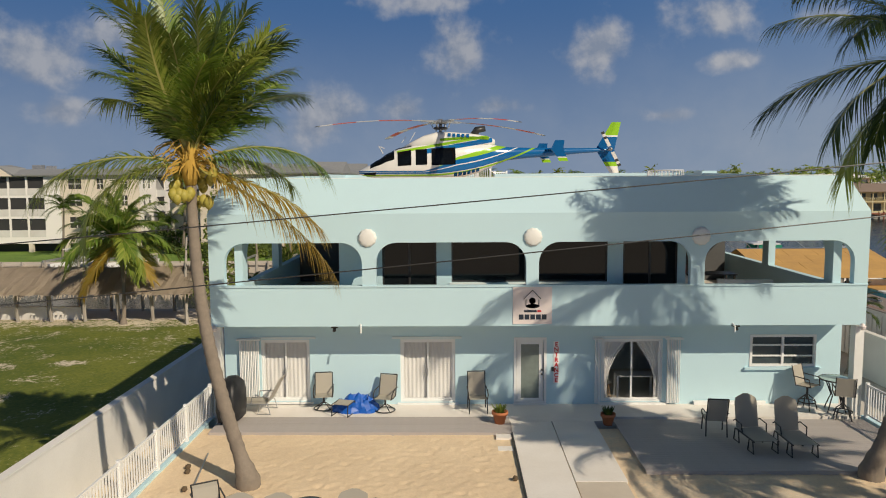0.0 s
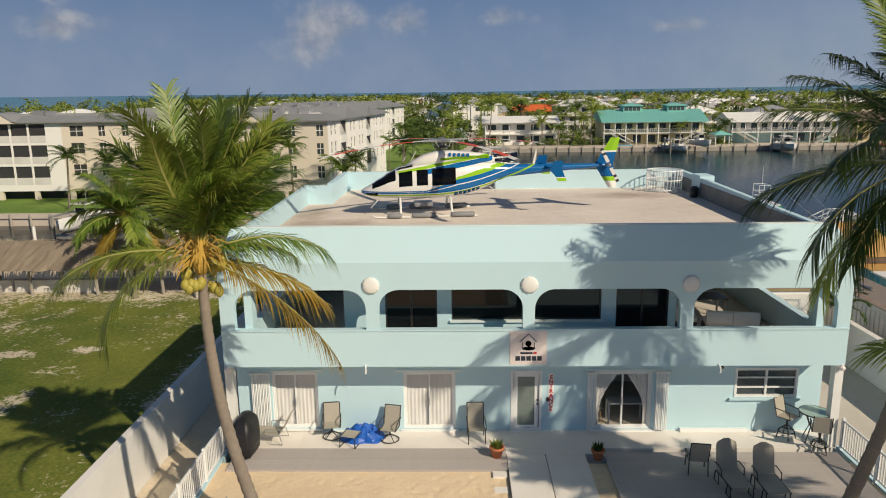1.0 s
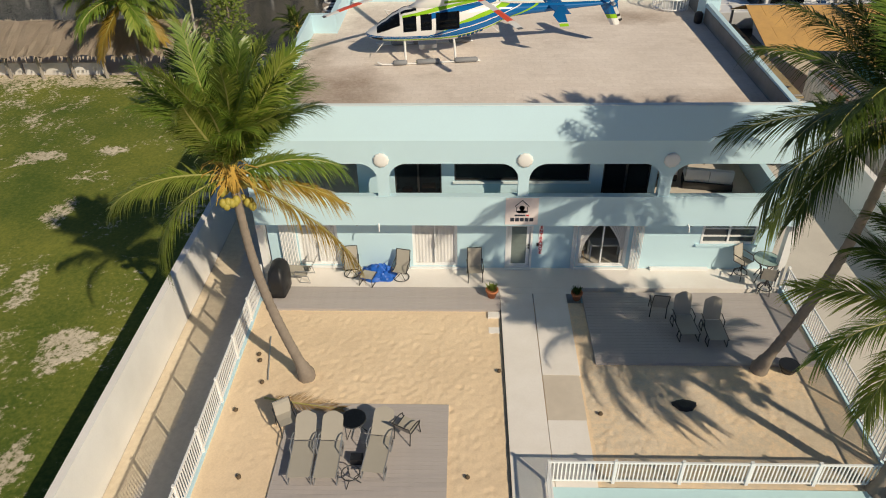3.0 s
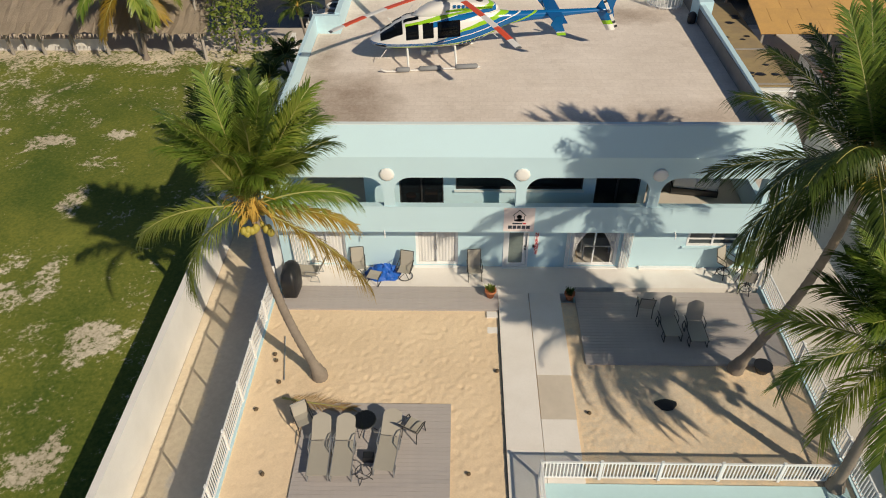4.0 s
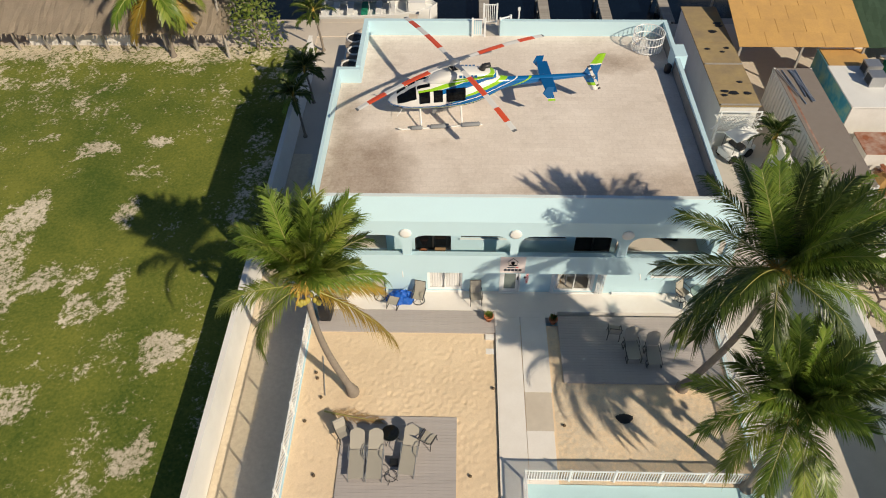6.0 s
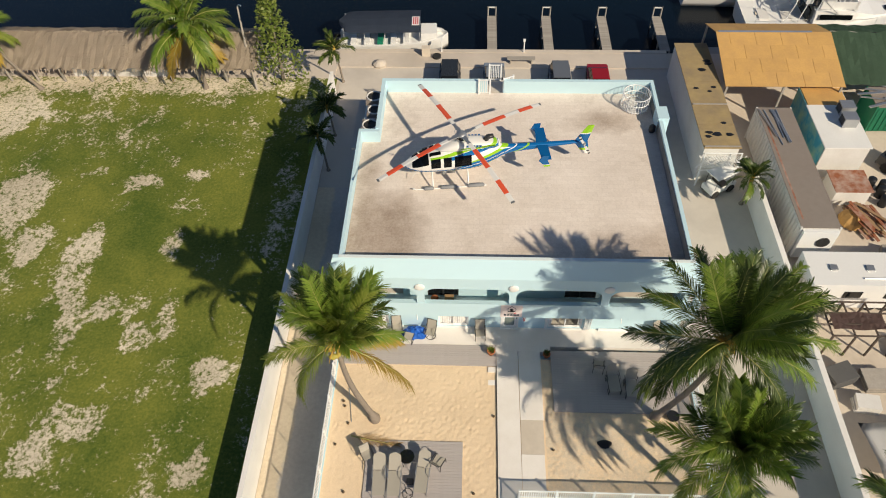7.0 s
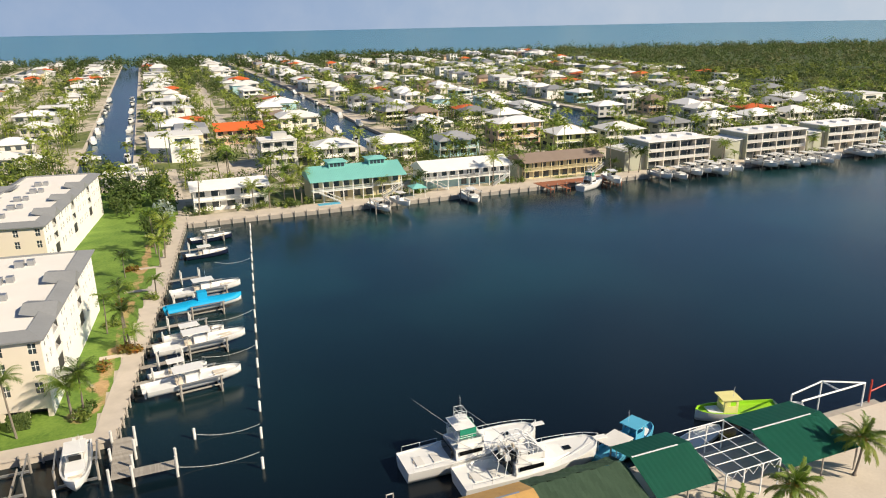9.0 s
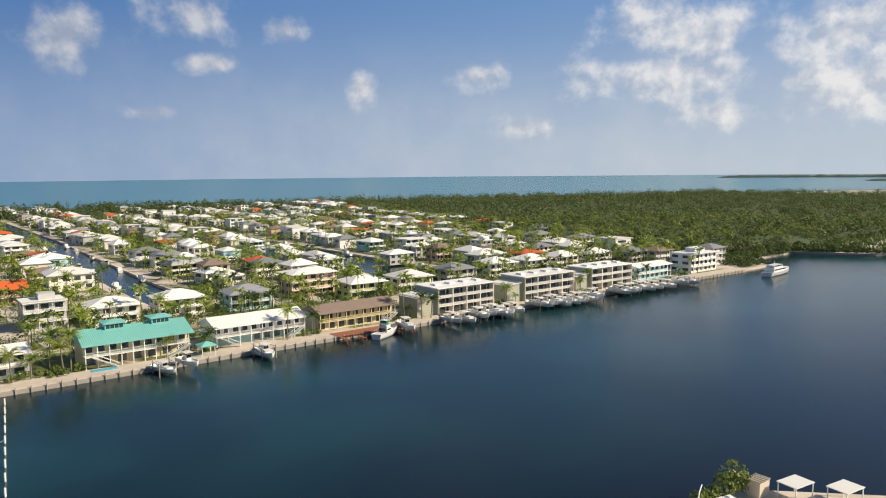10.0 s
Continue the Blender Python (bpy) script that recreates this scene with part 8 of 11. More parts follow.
for k in range(9):
    x, y = rnd.uniform(24.2, 25.0), rnd.uniform(32.5, 43)
    bm = S()
    box(bm, (0, 0, 0.03), (0.14, rnd.uniform(1.5, 3.0), 0.05))
    solo("plank", bm, "weathered_wood", "loose grey plank leaning by the container", "plank", "loose planks", m=pose(x, y, LOW + 0.03 * k, 0, 0, rnd.uniform(-20, 20)))



# ---- boats: bow to +x, waterline at z 0 ----
def hull(bm, L, B, free, flare=0.12, sheer=0.35, n=18, transom=0.9):
    rings = []
    for i in range(n + 1):
        s = i / n
        x = -L / 2 + L * s
        half = B / 2 * (transom + (1 - transom) * min(1, s * 3)) * (1 if s < 0.5 else math.sqrt(max(0.0, 1 - ((s - 0.5) / 0.5) ** 2.3)))
        half = max(half, 0.02)
        top = free + sheer * s * s
        keel = -0.35 + (0.75 * max(0, (s - 0.75) / 0.25) ** 2)
        rings.append([(x, -half, top), (x, -half * (1 - flare), top * 0.35), (x, -half * 0.75 * (1 - max(0, s - 0.6)), -0.05 + 0.3 * max(0, s - 0.8)), (x, 0, keel), (x, half * 0.75 * (1 - max(0, s - 0.6)), -0.05 + 0.3 * max(0, s - 0.8)), (x, half * (1 - flare), top * 0.35), (x, half, top)])
    return rings


def add_hull(parent, L, B, free, mat, deckmat="gelcoat", drop=0.35, sheer=0.35):
    r = hull(S(), L, B, free, sheer=sheer)
    bm = S()
    loft(bm, r, caps=False, closed=False)
    bm.faces.new([bm.verts.new(p) for p in r[0]])
    part("hull", bm, mat, parent, smooth=True)
    bm = S()
    gun = []
    for a in r:
        p, q = Vector(a[0]), Vector(a[-1])
        w = min(0.2, abs(q.y) * 0.5)
        gun.append([p, (p.x, p.y + w, p.z + 0.02), (p.x, p.y + w, p.z - drop), (p.x, q.y - w, q.z - drop), (p.x, q.y - w, q.z + 0.02), q])
    loft(bm, gun, caps=False, closed=False)
    part("deck", bm, deckmat, parent)


def outboards(parent, x, ys, z=0.55, mat="gelcoat"):
    for y in ys:
        bm = S()
        box(bm, (x - 0.25, y, z + 0.35), (0.55, 0.34, 0.6))
        box(bm, (x - 0.2, y, z - 0.35), (0.22, 0.12, 0.9))
        part("outboard", bm, mat, parent, bevel=0.06)


def console_boat(L, B, m, label, hullmat="gelcoat", top="gelcoat", engines=2, engine_mat="gelcoat", group="boats on the condo quay", cabin=False):
    b = thing("motor_boat", label, "boat", m, group)
    add_hull(b, L, B, 0.85, hullmat)
    h = 0.85
    part("console", span(S(), -0.1 * L, 0.05 * L, -B * 0.2, B * 0.2, 0.5, 1.55), "gelcoat", b, bevel=0.08)
    part("windscreen", span(S(), 0.052 * L, 0.056 * L, -B * 0.19, B * 0.19, 1.35, 1.95), "dark_glass", b)
    part("seat", span(S(), -0.2 * L, -0.13 * L, -B * 0.2, B * 0.2, 0.5, 1.15), "gelcoat_cream", b, bevel=0.06)
    t = part("hardtop", span(S(), -0.22 * L, 0.09 * L, -B * 0.34, B * 0.34, 2.35, 2.45), top, b, bevel=0.04)
    for x in (-0.18 * L, 0.04 * L):
        for y in (-B * 0.24, B * 0.24):
            bm = S()
            tube(bm, [(x, y, 0.6), (x + 0.1, y * 1.1, 2.36)], 0.035, 5)
            part("top_leg", bm, "steel", b)
    part("bow_cushion", span(S(), 0.2 * L, 0.34 * L, -B * 0.2, B * 0.2, 0.55, 0.85), "gelcoat_cream", b, bevel=0.06)
    if cabin:
        part("cuddy", span(S(), 0.06 * L, 0.3 * L, -B * 0.3, B * 0.3, 0.7, 1.35), "gelcoat", b, bevel=0.15)
    bm = S()
    tube(bm, [(0.0, B * 0.2, 2.45), (-0.1, B * 0.2, 4.1)], 0.015, 4)
    part("antenna", bm, "white_vinyl", b)
    ys = [0] if engines == 1 else [-0.4, 0.4] if engines == 2 else [-0.75, 0, 0.75]
    outboards(b, -L / 2 - 0.05, ys, 0.5, engine_mat)
    bm = S()
    rail = [(L * s, yy * B, 0.85 + 0.35 * (s + 0.5) ** 2 + 0.35) for s, yy in ((0.1, -0.47), (0.25, -0.40), (0.4, -0.24), (0.485, 0), (0.4, 0.24), (0.25, 0.40), (0.1, 0.47))]
    tube(bm, rail, 0.02, 5)
    part("bow_rail", bm, "steel", b)
    return b


def lift(m, L, W):
    """A boat lift: four piles, two beams."""
    t = thing("boat_lift", "grey boat lift of piles and cross beams", "boat lift", m, "boat lifts")
    for x in (-L / 2, L / 2):
        for y in (-W / 2, W / 2):
            bm = S()
            tube(bm, [(x, y, -2), (x, y, 2.4)], 0.15, 8)
            part("piling", bm, "weathered_wood", t)
        part("cross_beam", span(S(), x - 0.1, x + 0.1, -W / 2, W / 2, 0.15, 0.4), "grey_metal", t)
    for y in (-W / 2, W / 2):
        part("top_beam", span(S(), -L / 2 - 0.3, L / 2 + 0.3, y - 0.08, y + 0.08, 2.2, 2.4), "grey_metal", t)
    for y in (-W * 0.2, W * 0.2):
        part("bunk", span(S(), -L / 2 - 0.5, L / 2 + 0.5, y - 0.08, y + 0.08, 0.42, 0.6), "weathered_wood", t)


def quay_x(y):
    return -9.3 + (y - 84.3) * 0.134


# condo quay, bows east
QUAY = ((95.0, 12.5, 3.4, "gelcoat", "gelcoat", 3, "white centre-console fishing boat on a lift"), (100.4, 7.5, 2.4, "gelcoat", "gelcoat", 1, "small white open boat afloat at the quay"), (107.6, 13.0, 3.5, "gelcoat", "gelcoat", 3, "large white centre-console boat on a lift"), (113.0, 9.5, 2.8, "gelcoat", "gelcoat", 2, "white centre-console boat with black engines"), (131.5, 12.0, 3.3, "gelcoat", "gelcoat", 3, "white open boat with a blue console cover"), (157.0, 9.0, 2.7, "boat_navy", "gelcoat", 2, "navy-hulled open boat with a white hardtop"), (169.5, 9.5, 2.8, "boat_navy", "gelcoat", 2, "black-hulled centre-console boat at the quay"))
for y, L, B, hm, tm, ne, lab in QUAY:
    x = quay_x(y) + 2.2 + L / 2
    raised = 1.15 if L > 10 else 0.1
    console_boat(L, B, pose(x, y, SEA + raised, 0, 0, 7.6), lab, hm, tm, ne, "gelcoat" if hm == "gelcoat" and y != 113.0 else "black_cover")
    if L > 9:
        lift(pose(x + 0.4, y, SEA, 0, 0, 7.6), L * 0.42, B + 0.9)
# boat under a bright blue cover
x = quay_x(123.5) + 8.2
b = thing("covered_boat", "boat under a bright blue fitted cover on a lift", "boat", pose(x, 123.5, SEA + 1.2, 0, 0, 7.6))
add_hull(b, 12.5, 3.4, 0.85, "gelcoat")
bm = S()
rows = []
for i in range(19):
    s = i / 18
    half = 1.72 * (1 if s < 0.5 else math.sqrt(max(0.0, 1 - ((s - 0.5) / 0.5) ** 2.3))) + 0.03
    top = 0.9 + 0.35 * s * s
    peak = 0.35 + 0.35 * math.exp(-((s - 0.45) / 0.2) ** 2)
    rows.append([(-6.3 + 12.6 * s, half * u, top - 0.35 * (abs(u) > 0.99) + peak * (1 - u * u) + 0.03 * math.sin(i * 1.7 + u * 4)) for u in (-1, -0.98, -0.6, -0.2, 0.2, 0.6, 0.98, 1)])
loft(bm, rows, caps=False, closed=False)
part("cover", bm, "boat_blue_cover", b, smooth=True)
part("tower_cover", span(S(), -1.2, 0.4, -0.7, 0.7, 1.5, 2.9), "boat_blue_cover", b, bevel=0.15)
outboards(b, -6.3, (-0.5, 0.5), 0.5, "boat_blue_cover")
lift(pose(x, 123.5, SEA, 0, 0, 7.6), 5.2, 4.4)
# boats on the near condo quay, bows towards the house
for x, L, B, lab, em in ((-41.5, 8.5, 2.7, "white open boat on a lift at the condo quay", "black_cover"), (-35.6, 8.5, 2.7, "white open boat with a dark canopy on a lift", "black_cover")):
    console_boat(L, B, pose(x, 79.2, SEA + 1.0, 0, 0, -96), lab, "gelcoat", "black_cover" if x > -40 else "gelcoat", 2, em)
    lift(pose(x, 79.0, SEA, 0, 0, -96), 4.6, 3.9)
lift(pose(-20.2, 80.0, SEA, 0, 0, -90), 4.6, 4.6)
c = console_boat(9.0, 3.3, pose(-12.9, 79.6, SEA + 0.9, 0, 0, -88), "white twin-hulled boat with a tan deck at the condo dock", "gelcoat", "gelcoat", 2, "gelcoat", cabin=True)
lift(pose(-12.9, 80.0, SEA, 0, 0, -88), 4.4, 4.2)

# tour boat at the house quay
tb = thing("tour_boat", "white tour boat under a long dark canopy", "boat", pose(-7.0, 56.6, SEA + 0.1, 0, 0, 2))
add_hull(tb, 9.8, 3.0, 1.15, "gelcoat")
bm = S()
rows = []
for i in range(13):
    s = i / 12
    xx = -4.7 + 7.2 * s
    e = math.sqrt(max(0.02, 1 - (1 - min(1, s / 0.16)) ** 2))
    rows.append([(xx, 1.75 * u * e, 3.0 - 0.3 * u * u) for u in (-1, -0.75, -0.5, 0, 0.5, 0.75, 1)])
loft(bm, rows, caps=False, closed=False)
bmesh.ops.solidify(bm, geom=bm.faces[:], thickness=0.06)
part("canopy", bm, "navy_canvas", tb, "dark blue canvas canopy with rounded end")
part("canopy_sign", span(S(), 1.75, 2.4, -1.1, 0.2, 3.0, 3.03), "white_vinyl", tb)
for k in range(3):
    part("sign_bar", span(S(), 1.85 + k * 0.18, 1.95 + k * 0.18, -1.0, 0.1, 3.032, 3.04), "sign_red", tb)
part("cabin", span(S(), 2.5, 3.9, -0.8, 0.8, 1.2, 1.95), "gelcoat", tb, bevel=0.2)
for x in (-4.3, -2.5, -0.7, 1.0, 2.4):
    for y in (-1.15, 1.15):
        bm = S()
        tube(bm, [(x, y, 1.1), (x, y, 2.85)], 0.03, 5)
        part("canopy_post", bm, "white_vinyl", tb)
for i, x in enumerate((-3.6, -2.4, -1.2, 0.0, 1.1)):
    part("bench_seat", span(S(), x - 0.25, x + 0.25, -0.95, 0.95, 0.85, 1.2), "gelcoat" if i != 2 else "canopy_green", tb, bevel=0.04)
outboards(tb, -4.9, (-0.4, 0.4), 0.7, "black_cover")


# ---- sport-fishing yachts at the boatyard ----
def sport_yacht(m, L, B, label, tower):
    y = thing("sport_yacht", label, "yacht", m, "boatyard yachts")
    add_hull(y, L, B, 1.5, "gelcoat", drop=0.1, sheer=0.9)
    bm = S()
    rows = []
    for x, w, z in ((-0.16 * L, 0.42, 2.7), (-0.05 * L, 0.44, 2.9), (0.06 * L, 0.40, 2.6), (0.16 * L, 0.30, 2.15), (0.26 * L, 0.16, 1.95)):
        rows.append([(x, -w * B, 1.4), (x, -w * B * 0.9, z), (x, w * B * 0.9, z), (x, w * B, 1.4)])
    loft(bm, rows)
    part("cabin", bm, "gelcoat", y, bevel=0.08)
    for s in (-1, 1):
        bm = S()
        loft(bm, [[(-0.14 * L, s * 0.436 * B, 2.1), (-0.14 * L, s * 0.415 * B, 2.55)], [(0.03 * L, s * 0.432 * B, 2.1), (0.03 * L, s * 0.405 * B, 2.5)]], caps=False, closed=False)
        bmesh.ops.solidify(bm, geom=bm.faces[:], thickness=0.03)
        part("side_window", bm, "dark_glass", y)
    part("flybridge", panel(S(), rect(-0.14 * L, 0.04 * L, 0, 0.7), [], 0.08, Matrix.Translation((0, -0.34 * B, 2.86))), "gelcoat", y)
    part("flybridge", panel(S(), rect(-0.14 * L, 0.04 * L, 0, 0.7), [], 0.08, Matrix.Translation((0, 0.34 * B - 0.08, 2.86))), "gelcoat", y)
    part("flybridge_front", span(S(), 0.035 * L, 0.05 * L, -0.34 * B, 0.34 * B, 2.7, 3.6), "gelcoat", y, bevel=0.05)
    part("helm_seat", span(S(), -0.1 * L, -0.05 * L, -0.2 * B, 0.2 * B, 2.86, 3.6), "gelcoat", y, bevel=0.06)
    part("cockpit_sole", span(S(), -0.47 * L, -0.17 * L, -0.38 * B, 0.38 * B, 0.85, 0.9), "weathered_wood", y)
    for x in (-0.42 * L, -0.3 * L):
        part("tackle_box", span(S(), x, x + 0.9, -0.25 * B, 0.1 * B, 0.9, 1.55), "shed_white", y, bevel=0.05)
    bm = S()
    for u in (-0.32, 0.32):
        for x in (-0.14 * L, -0.03 * L):
            tube(bm, [(x, u * B, 2.8), (x * 0.85, u * B * 0.75, 4.9)], 0.04, 6)
    tube(bm, [(-0.14 * L, -0.32 * B, 3.9), (-0.03 * L, -0.32 * B, 3.9), (-0.03 * L, 0.32 * B, 3.9), (-0.14 * L, 0.32 * B, 3.9), (-0.14 * L, -0.32 * B, 3.9)], 0.03, 5)
    part("tower_frame", bm, "white_vinyl", y)
    if tower:
        part("canopy", span(S(), -0.15 * L, -0.01 * L, -0.3 * B, 0.3 * B, 4.9, 5.0), "gelcoat", y, bevel=0.04)
        part("green_screen", span(S(), -0.02 * L, 0.0, -0.3 * B, 0.3 * B, 3.7, 4.85), "canopy_green", y)
        for s in (-1, 1):
            part("green_screen", span(S(), -0.12 * L, -0.02 * L, s * 0.3 * B - 0.02, s * 0.3 * B + 0.02, 3.7, 4.85), "canopy_green", y)
        bm = S()
        for u in (-0.16, 0.16):
            for x in (-0.11 * L, -0.05 * L):
                tube(bm, [(x, u * B, 5.0), (x, u * B * 0.8, 6.6)], 0.03, 5)
        for z in (6.0, 6.6):
            tube(bm, [(-0.11 * L, -0.14 * B, z), (-0.05 * L, -0.14 * B, z), (-0.05 * L, 0.14 * B, z), (-0.11 * L, 0.14 * B, z), (-0.11 * L, -0.14 * B, z)], 0.03, 5)
        tube(bm, [(-0.08 * L, 0, 6.6), (-0.08 * L, 0, 8.2)], 0.02, 5)
        part("lookout_tower", bm, "white_vinyl", y)
        part("lookout_floor", span(S(), -0.11 * L, -0.05 * L, -0.14 * B, 0.14 * B, 5.55, 5.62), "gelcoat", y)
    bm = S()
    pts = [(L * s, w * B, 1.5 + 0.9 * (s + 0.5) ** 2 + 0.55) for s, w in ((0.02, -0.47), (0.15, -0.45), (0.3, -0.34), (0.42, -0.2), (0.5, 0), (0.42, 0.2), (0.3, 0.34), (0.15, 0.45), (0.02, 0.47))]
    tube(bm, pts, 0.03, 5)
    for p in pts:
        tube(bm, [p, (p[0], p[1], p[2] - 0.6)], 0.02, 4)
    part("bow_rail", bm, "white_vinyl", y)
    part("pulpit", span(S(), 0.47 * L, 0.56 * L, -0.35, 0.35, 2.35, 2.45), "gelcoat", y, bevel=0.03)
    part("deck_hatch", span(S(), 0.24 * L, 0.29 * L, -0.35, 0.35, 2.05, 2.12), "dark_glass", y)
    for s in (-1, 1):
        bm = S()
        tube(bm, [(-0.46 * L, s * 0.44 * B, 1.5), (-0.46 * L, s * 0.44 * B, 2.15), (-0.2 * L, s * 0.46 * B, 2.15), (-0.2 * L, s * 0.46 * B, 1.5)], 0.025, 5)
        tube(bm, [(-0.33 * L, s * 0.45 * B, 1.5), (-0.33 * L, s * 0.45 * B, 2.15)], 0.022, 5)
        part("cockpit_rail", bm, "white_vinyl", y)
        bm = S()
        tube(bm, [(-0.14 * L, s * 0.34 * B, 3.56), (-0.14 * L, s * 0.34 * B, 4.2), (0.05 * L, s * 0.34 * B, 4.2), (0.06 * L, s * 0.3 * B, 3.6)], 0.025, 5)
        part("bridge_rail", bm, "white_vinyl", y)
    for x0, y0, w_, h_, mt in ((-0.36, 0.22, 0.7, 0.5, "gelcoat"), (-0.25, -0.3, 0.8, 0.45, "boat_navy"), (-0.43, -0.05, 0.5, 0.6, "gelcoat_cream"), (-0.22, 0.3, 0.6, 0.7, "gelcoat")):
        part("deck_locker", span(S(), x0 * L, x0 * L + w_ * 1.3, y0 * B - w_ / 2, y0 * B + w_ / 2, 0.905, 0.9 + h_), mt, y, bevel=0.04)
    part("rod_rack", span(S(), -0.185 * L, -0.175 * L, -0.3 * B, 0.3 * B, 0.9, 2.6), "dark_glass", y)
    for s in (-1, 1):
        bm = S()
        tube(bm, [(-0.05 * L, s * 0.42 * B, 2.6), (-0.35 * L, s * 0.75 * B, 7.0)], [0.04, 0.012], 5)
        part("outrigger", bm, "steel", y)
    return y


sport_yacht(pose(28.4, 65.4, SEA, 0, 0, 0), 16.5, 4.8, "white sport-fishing yacht with a green-screened tower", True)
yd = sport_yacht(pose(33.2, 60.3, SEA, 0, 0, -1), 17.0, 5.0, "white sport-fishing yacht with a long foredeck", False)
# pipe half-tower, seats and rails crowding the second yacht's bridge and cockpit
for k in range(5):
    x = -4.6 + k * 1.15
    z = (3.6, 4.4, 5.0, 5.0, 4.2)[k]
    bm = S()
    tube(bm, [(x - 0.5, -1.75, 1.6), (x, -1.6, z - 0.3), (x + 0.1, -1.3, z), (x + 0.1, 1.3, z), (x, 1.6, z - 0.3), (x - 0.5, 1.75, 1.6)], 0.05, 6)
    part("tower_arch", bm, "white_vinyl", yd)
for yy in (-1.45, -0.5, 0.5, 1.45):
    bm = S()
    tube(bm, [(-4.6, yy, 3.5), (-3.4, yy, 4.32), (-2.2, yy, 4.95), (-1.0, yy, 4.95), (0.2, yy, 4.15), (0.9, yy, 3.3)], 0.045, 6)
    part("tower_pipe", bm, "white_vinyl", yd)
for x, yy in ((-3.2, -0.7), (-3.2, 0.6), (-1.6, -0.6), (-1.6, 0.6)):
    st = part("bridge_seat", span(S(), x - 0.3, x + 0.3, yy - 0.32, yy + 0.32, 2.85, 3.3), "gelcoat", yd, bevel=0.08)
    part("seat_back", span(S(), x - 0.38, x - 0.26, yy - 0.3, yy + 0.3, 3.3, 3.85), "gelcoat_cream", st, bevel=0.04)
part("bridge_sole", span(S(), -4.2, -0.4, -1.3, 1.3, 2.88, 2.93), "dark_glass", yd)
bm = S()
span(bm, 18.6, 80.0, 54.4, 55.6, LOW - 0.35, LOW - 0.12)
solo("boatyard_dock", bm, "weathered_wood", "grey plank dock along the boatyard", "dock", kind="structure")


def work_boat(m, hm, cab, deck, label, L=10.0):
    b = thing("work_boat", label, "boat", m, "boatyard work boats")
    add_hull(b, L, 3.2, 1.1, hm, deck)
    w = part("wheelhouse", panel(S(), rect(-0.9, 0.9, 0, 1.9), [rect(-0.65, 0.65, 1.0, 1.6)], 0.08, Matrix.Translation((2.2, 0, 0.9)) @ Matrix.Rotation(radians(90), 4, "Z")), cab, b)
    for y in (-0.9, 0.82):
        part("house_side", panel(S(), rect(0.4, 2.15, 0, 1.9), [rect(0.7, 1.9, 1.0, 1.6)], 0.08, Matrix.Translation((0, y, 0.9))), cab, b)
    part("house_roof", span(S(), 0.1, 2.6, -1.15, 1.15, 2.82, 2.92), cab, b, bevel=0.03)
    part("foredeck", span(S(), 2.3, 3.9, -0.95, 0.95, 0.9, 1.15), "gelcoat", b, bevel=0.08)
    bm = S()
    tube(bm, [(1.0, 0.5, 2.9), (0.9, 0.5, 4.4)], 0.025, 5)
    part("antenna", bm, "white_vinyl", b)
    return b


wb = work_boat(pose(45.6, 60.0, SEA, 0, 0, 20), "boat_blue", "boat_blue", "boat_blue", "light blue work boat with a small wheelhouse")
part("roof_panel", span(S(), -4.0, -0.6, -1.3, 1.3, 2.2, 2.28), "shed_white", wb)
for x in (-3.8, -0.8):
    for y in (-1.2, 1.2):
        part("roof_post", span(S(), x - 0.04, x + 0.04, y - 0.04, y + 0.04, 0.8, 2.2), "white_vinyl", wb)
part("hatch_cover", span(S(), -1.8, -0.4, -2.9, -1.2, 0.8, 0.9), "boat_deep_blue", wb)
wb = work_boat(pose(62.5, 60.6, SEA, 0, 0, 165), "gelcoat", "boat_yellow", "boat_lime", "white work boat with a pale yellow wheelhouse and lime deck", 11.0)
b = thing("skiff", "white skiff afloat between the work boats", "boat", pose(53.5, 57.5, SEA, 0, 0, 12))
add_hull(b, 8.5, 2.6, 0.8, "gelcoat")
part("engine_box", span(S(), -2.6, -1.4, -0.6, 0.6, 0.45, 1.0), "gelcoat_cream", b, bevel=0.06)
b = thing("skiff", "white open skiff beside the lime work boat", "boat", pose(66.0, 57.8, SEA, 0, 0, 5))
add_hull(b, 9.5, 2.8, 0.9, "gelcoat")
part("engine_box", span(S(), -2.6, -1.4, -0.6, 0.6, 0.45, 1.1), "gelcoat_cream", b, bevel=0.06)
dk = thing("boat_hoist", "white pipe boat hoist over the dock", "hoist")
for pts in (((66, 56, 0.9), (72, 57, 0.9), (77, 55, 0.6)), ((66, 54.5, 0.8), (72, 54.5, 0.9), (77, 55, 0.6)), ((72, 57, 0.9), (72, 54.5, 0.9)), ((72, 57, 0.9), (72, 57, SEA - 1)), ((66, 56, 0.9), (66, 56, SEA - 1)), ((66, 54.5, 0.8), (66, 54.5, LOW - 0.2)), ((77, 55, 0.6), (77, 55, SEA - 1))):
    bm = S()
    tube(bm, pts, 0.11, 6)
    part("pipe", bm, "white_vinyl", dk)
bm = S()
tube(bm, [(78.5, 55.2, LOW), (78.5, 55.2, 0.6)], 0.12, 6)
tube(bm, [(78.5, 55.2, -1.0), (82.5, 55.6, -0.8)], 0.09, 6)
solo("davit_crane", bm, "machine_red", "red davit crane on the dock", "crane")

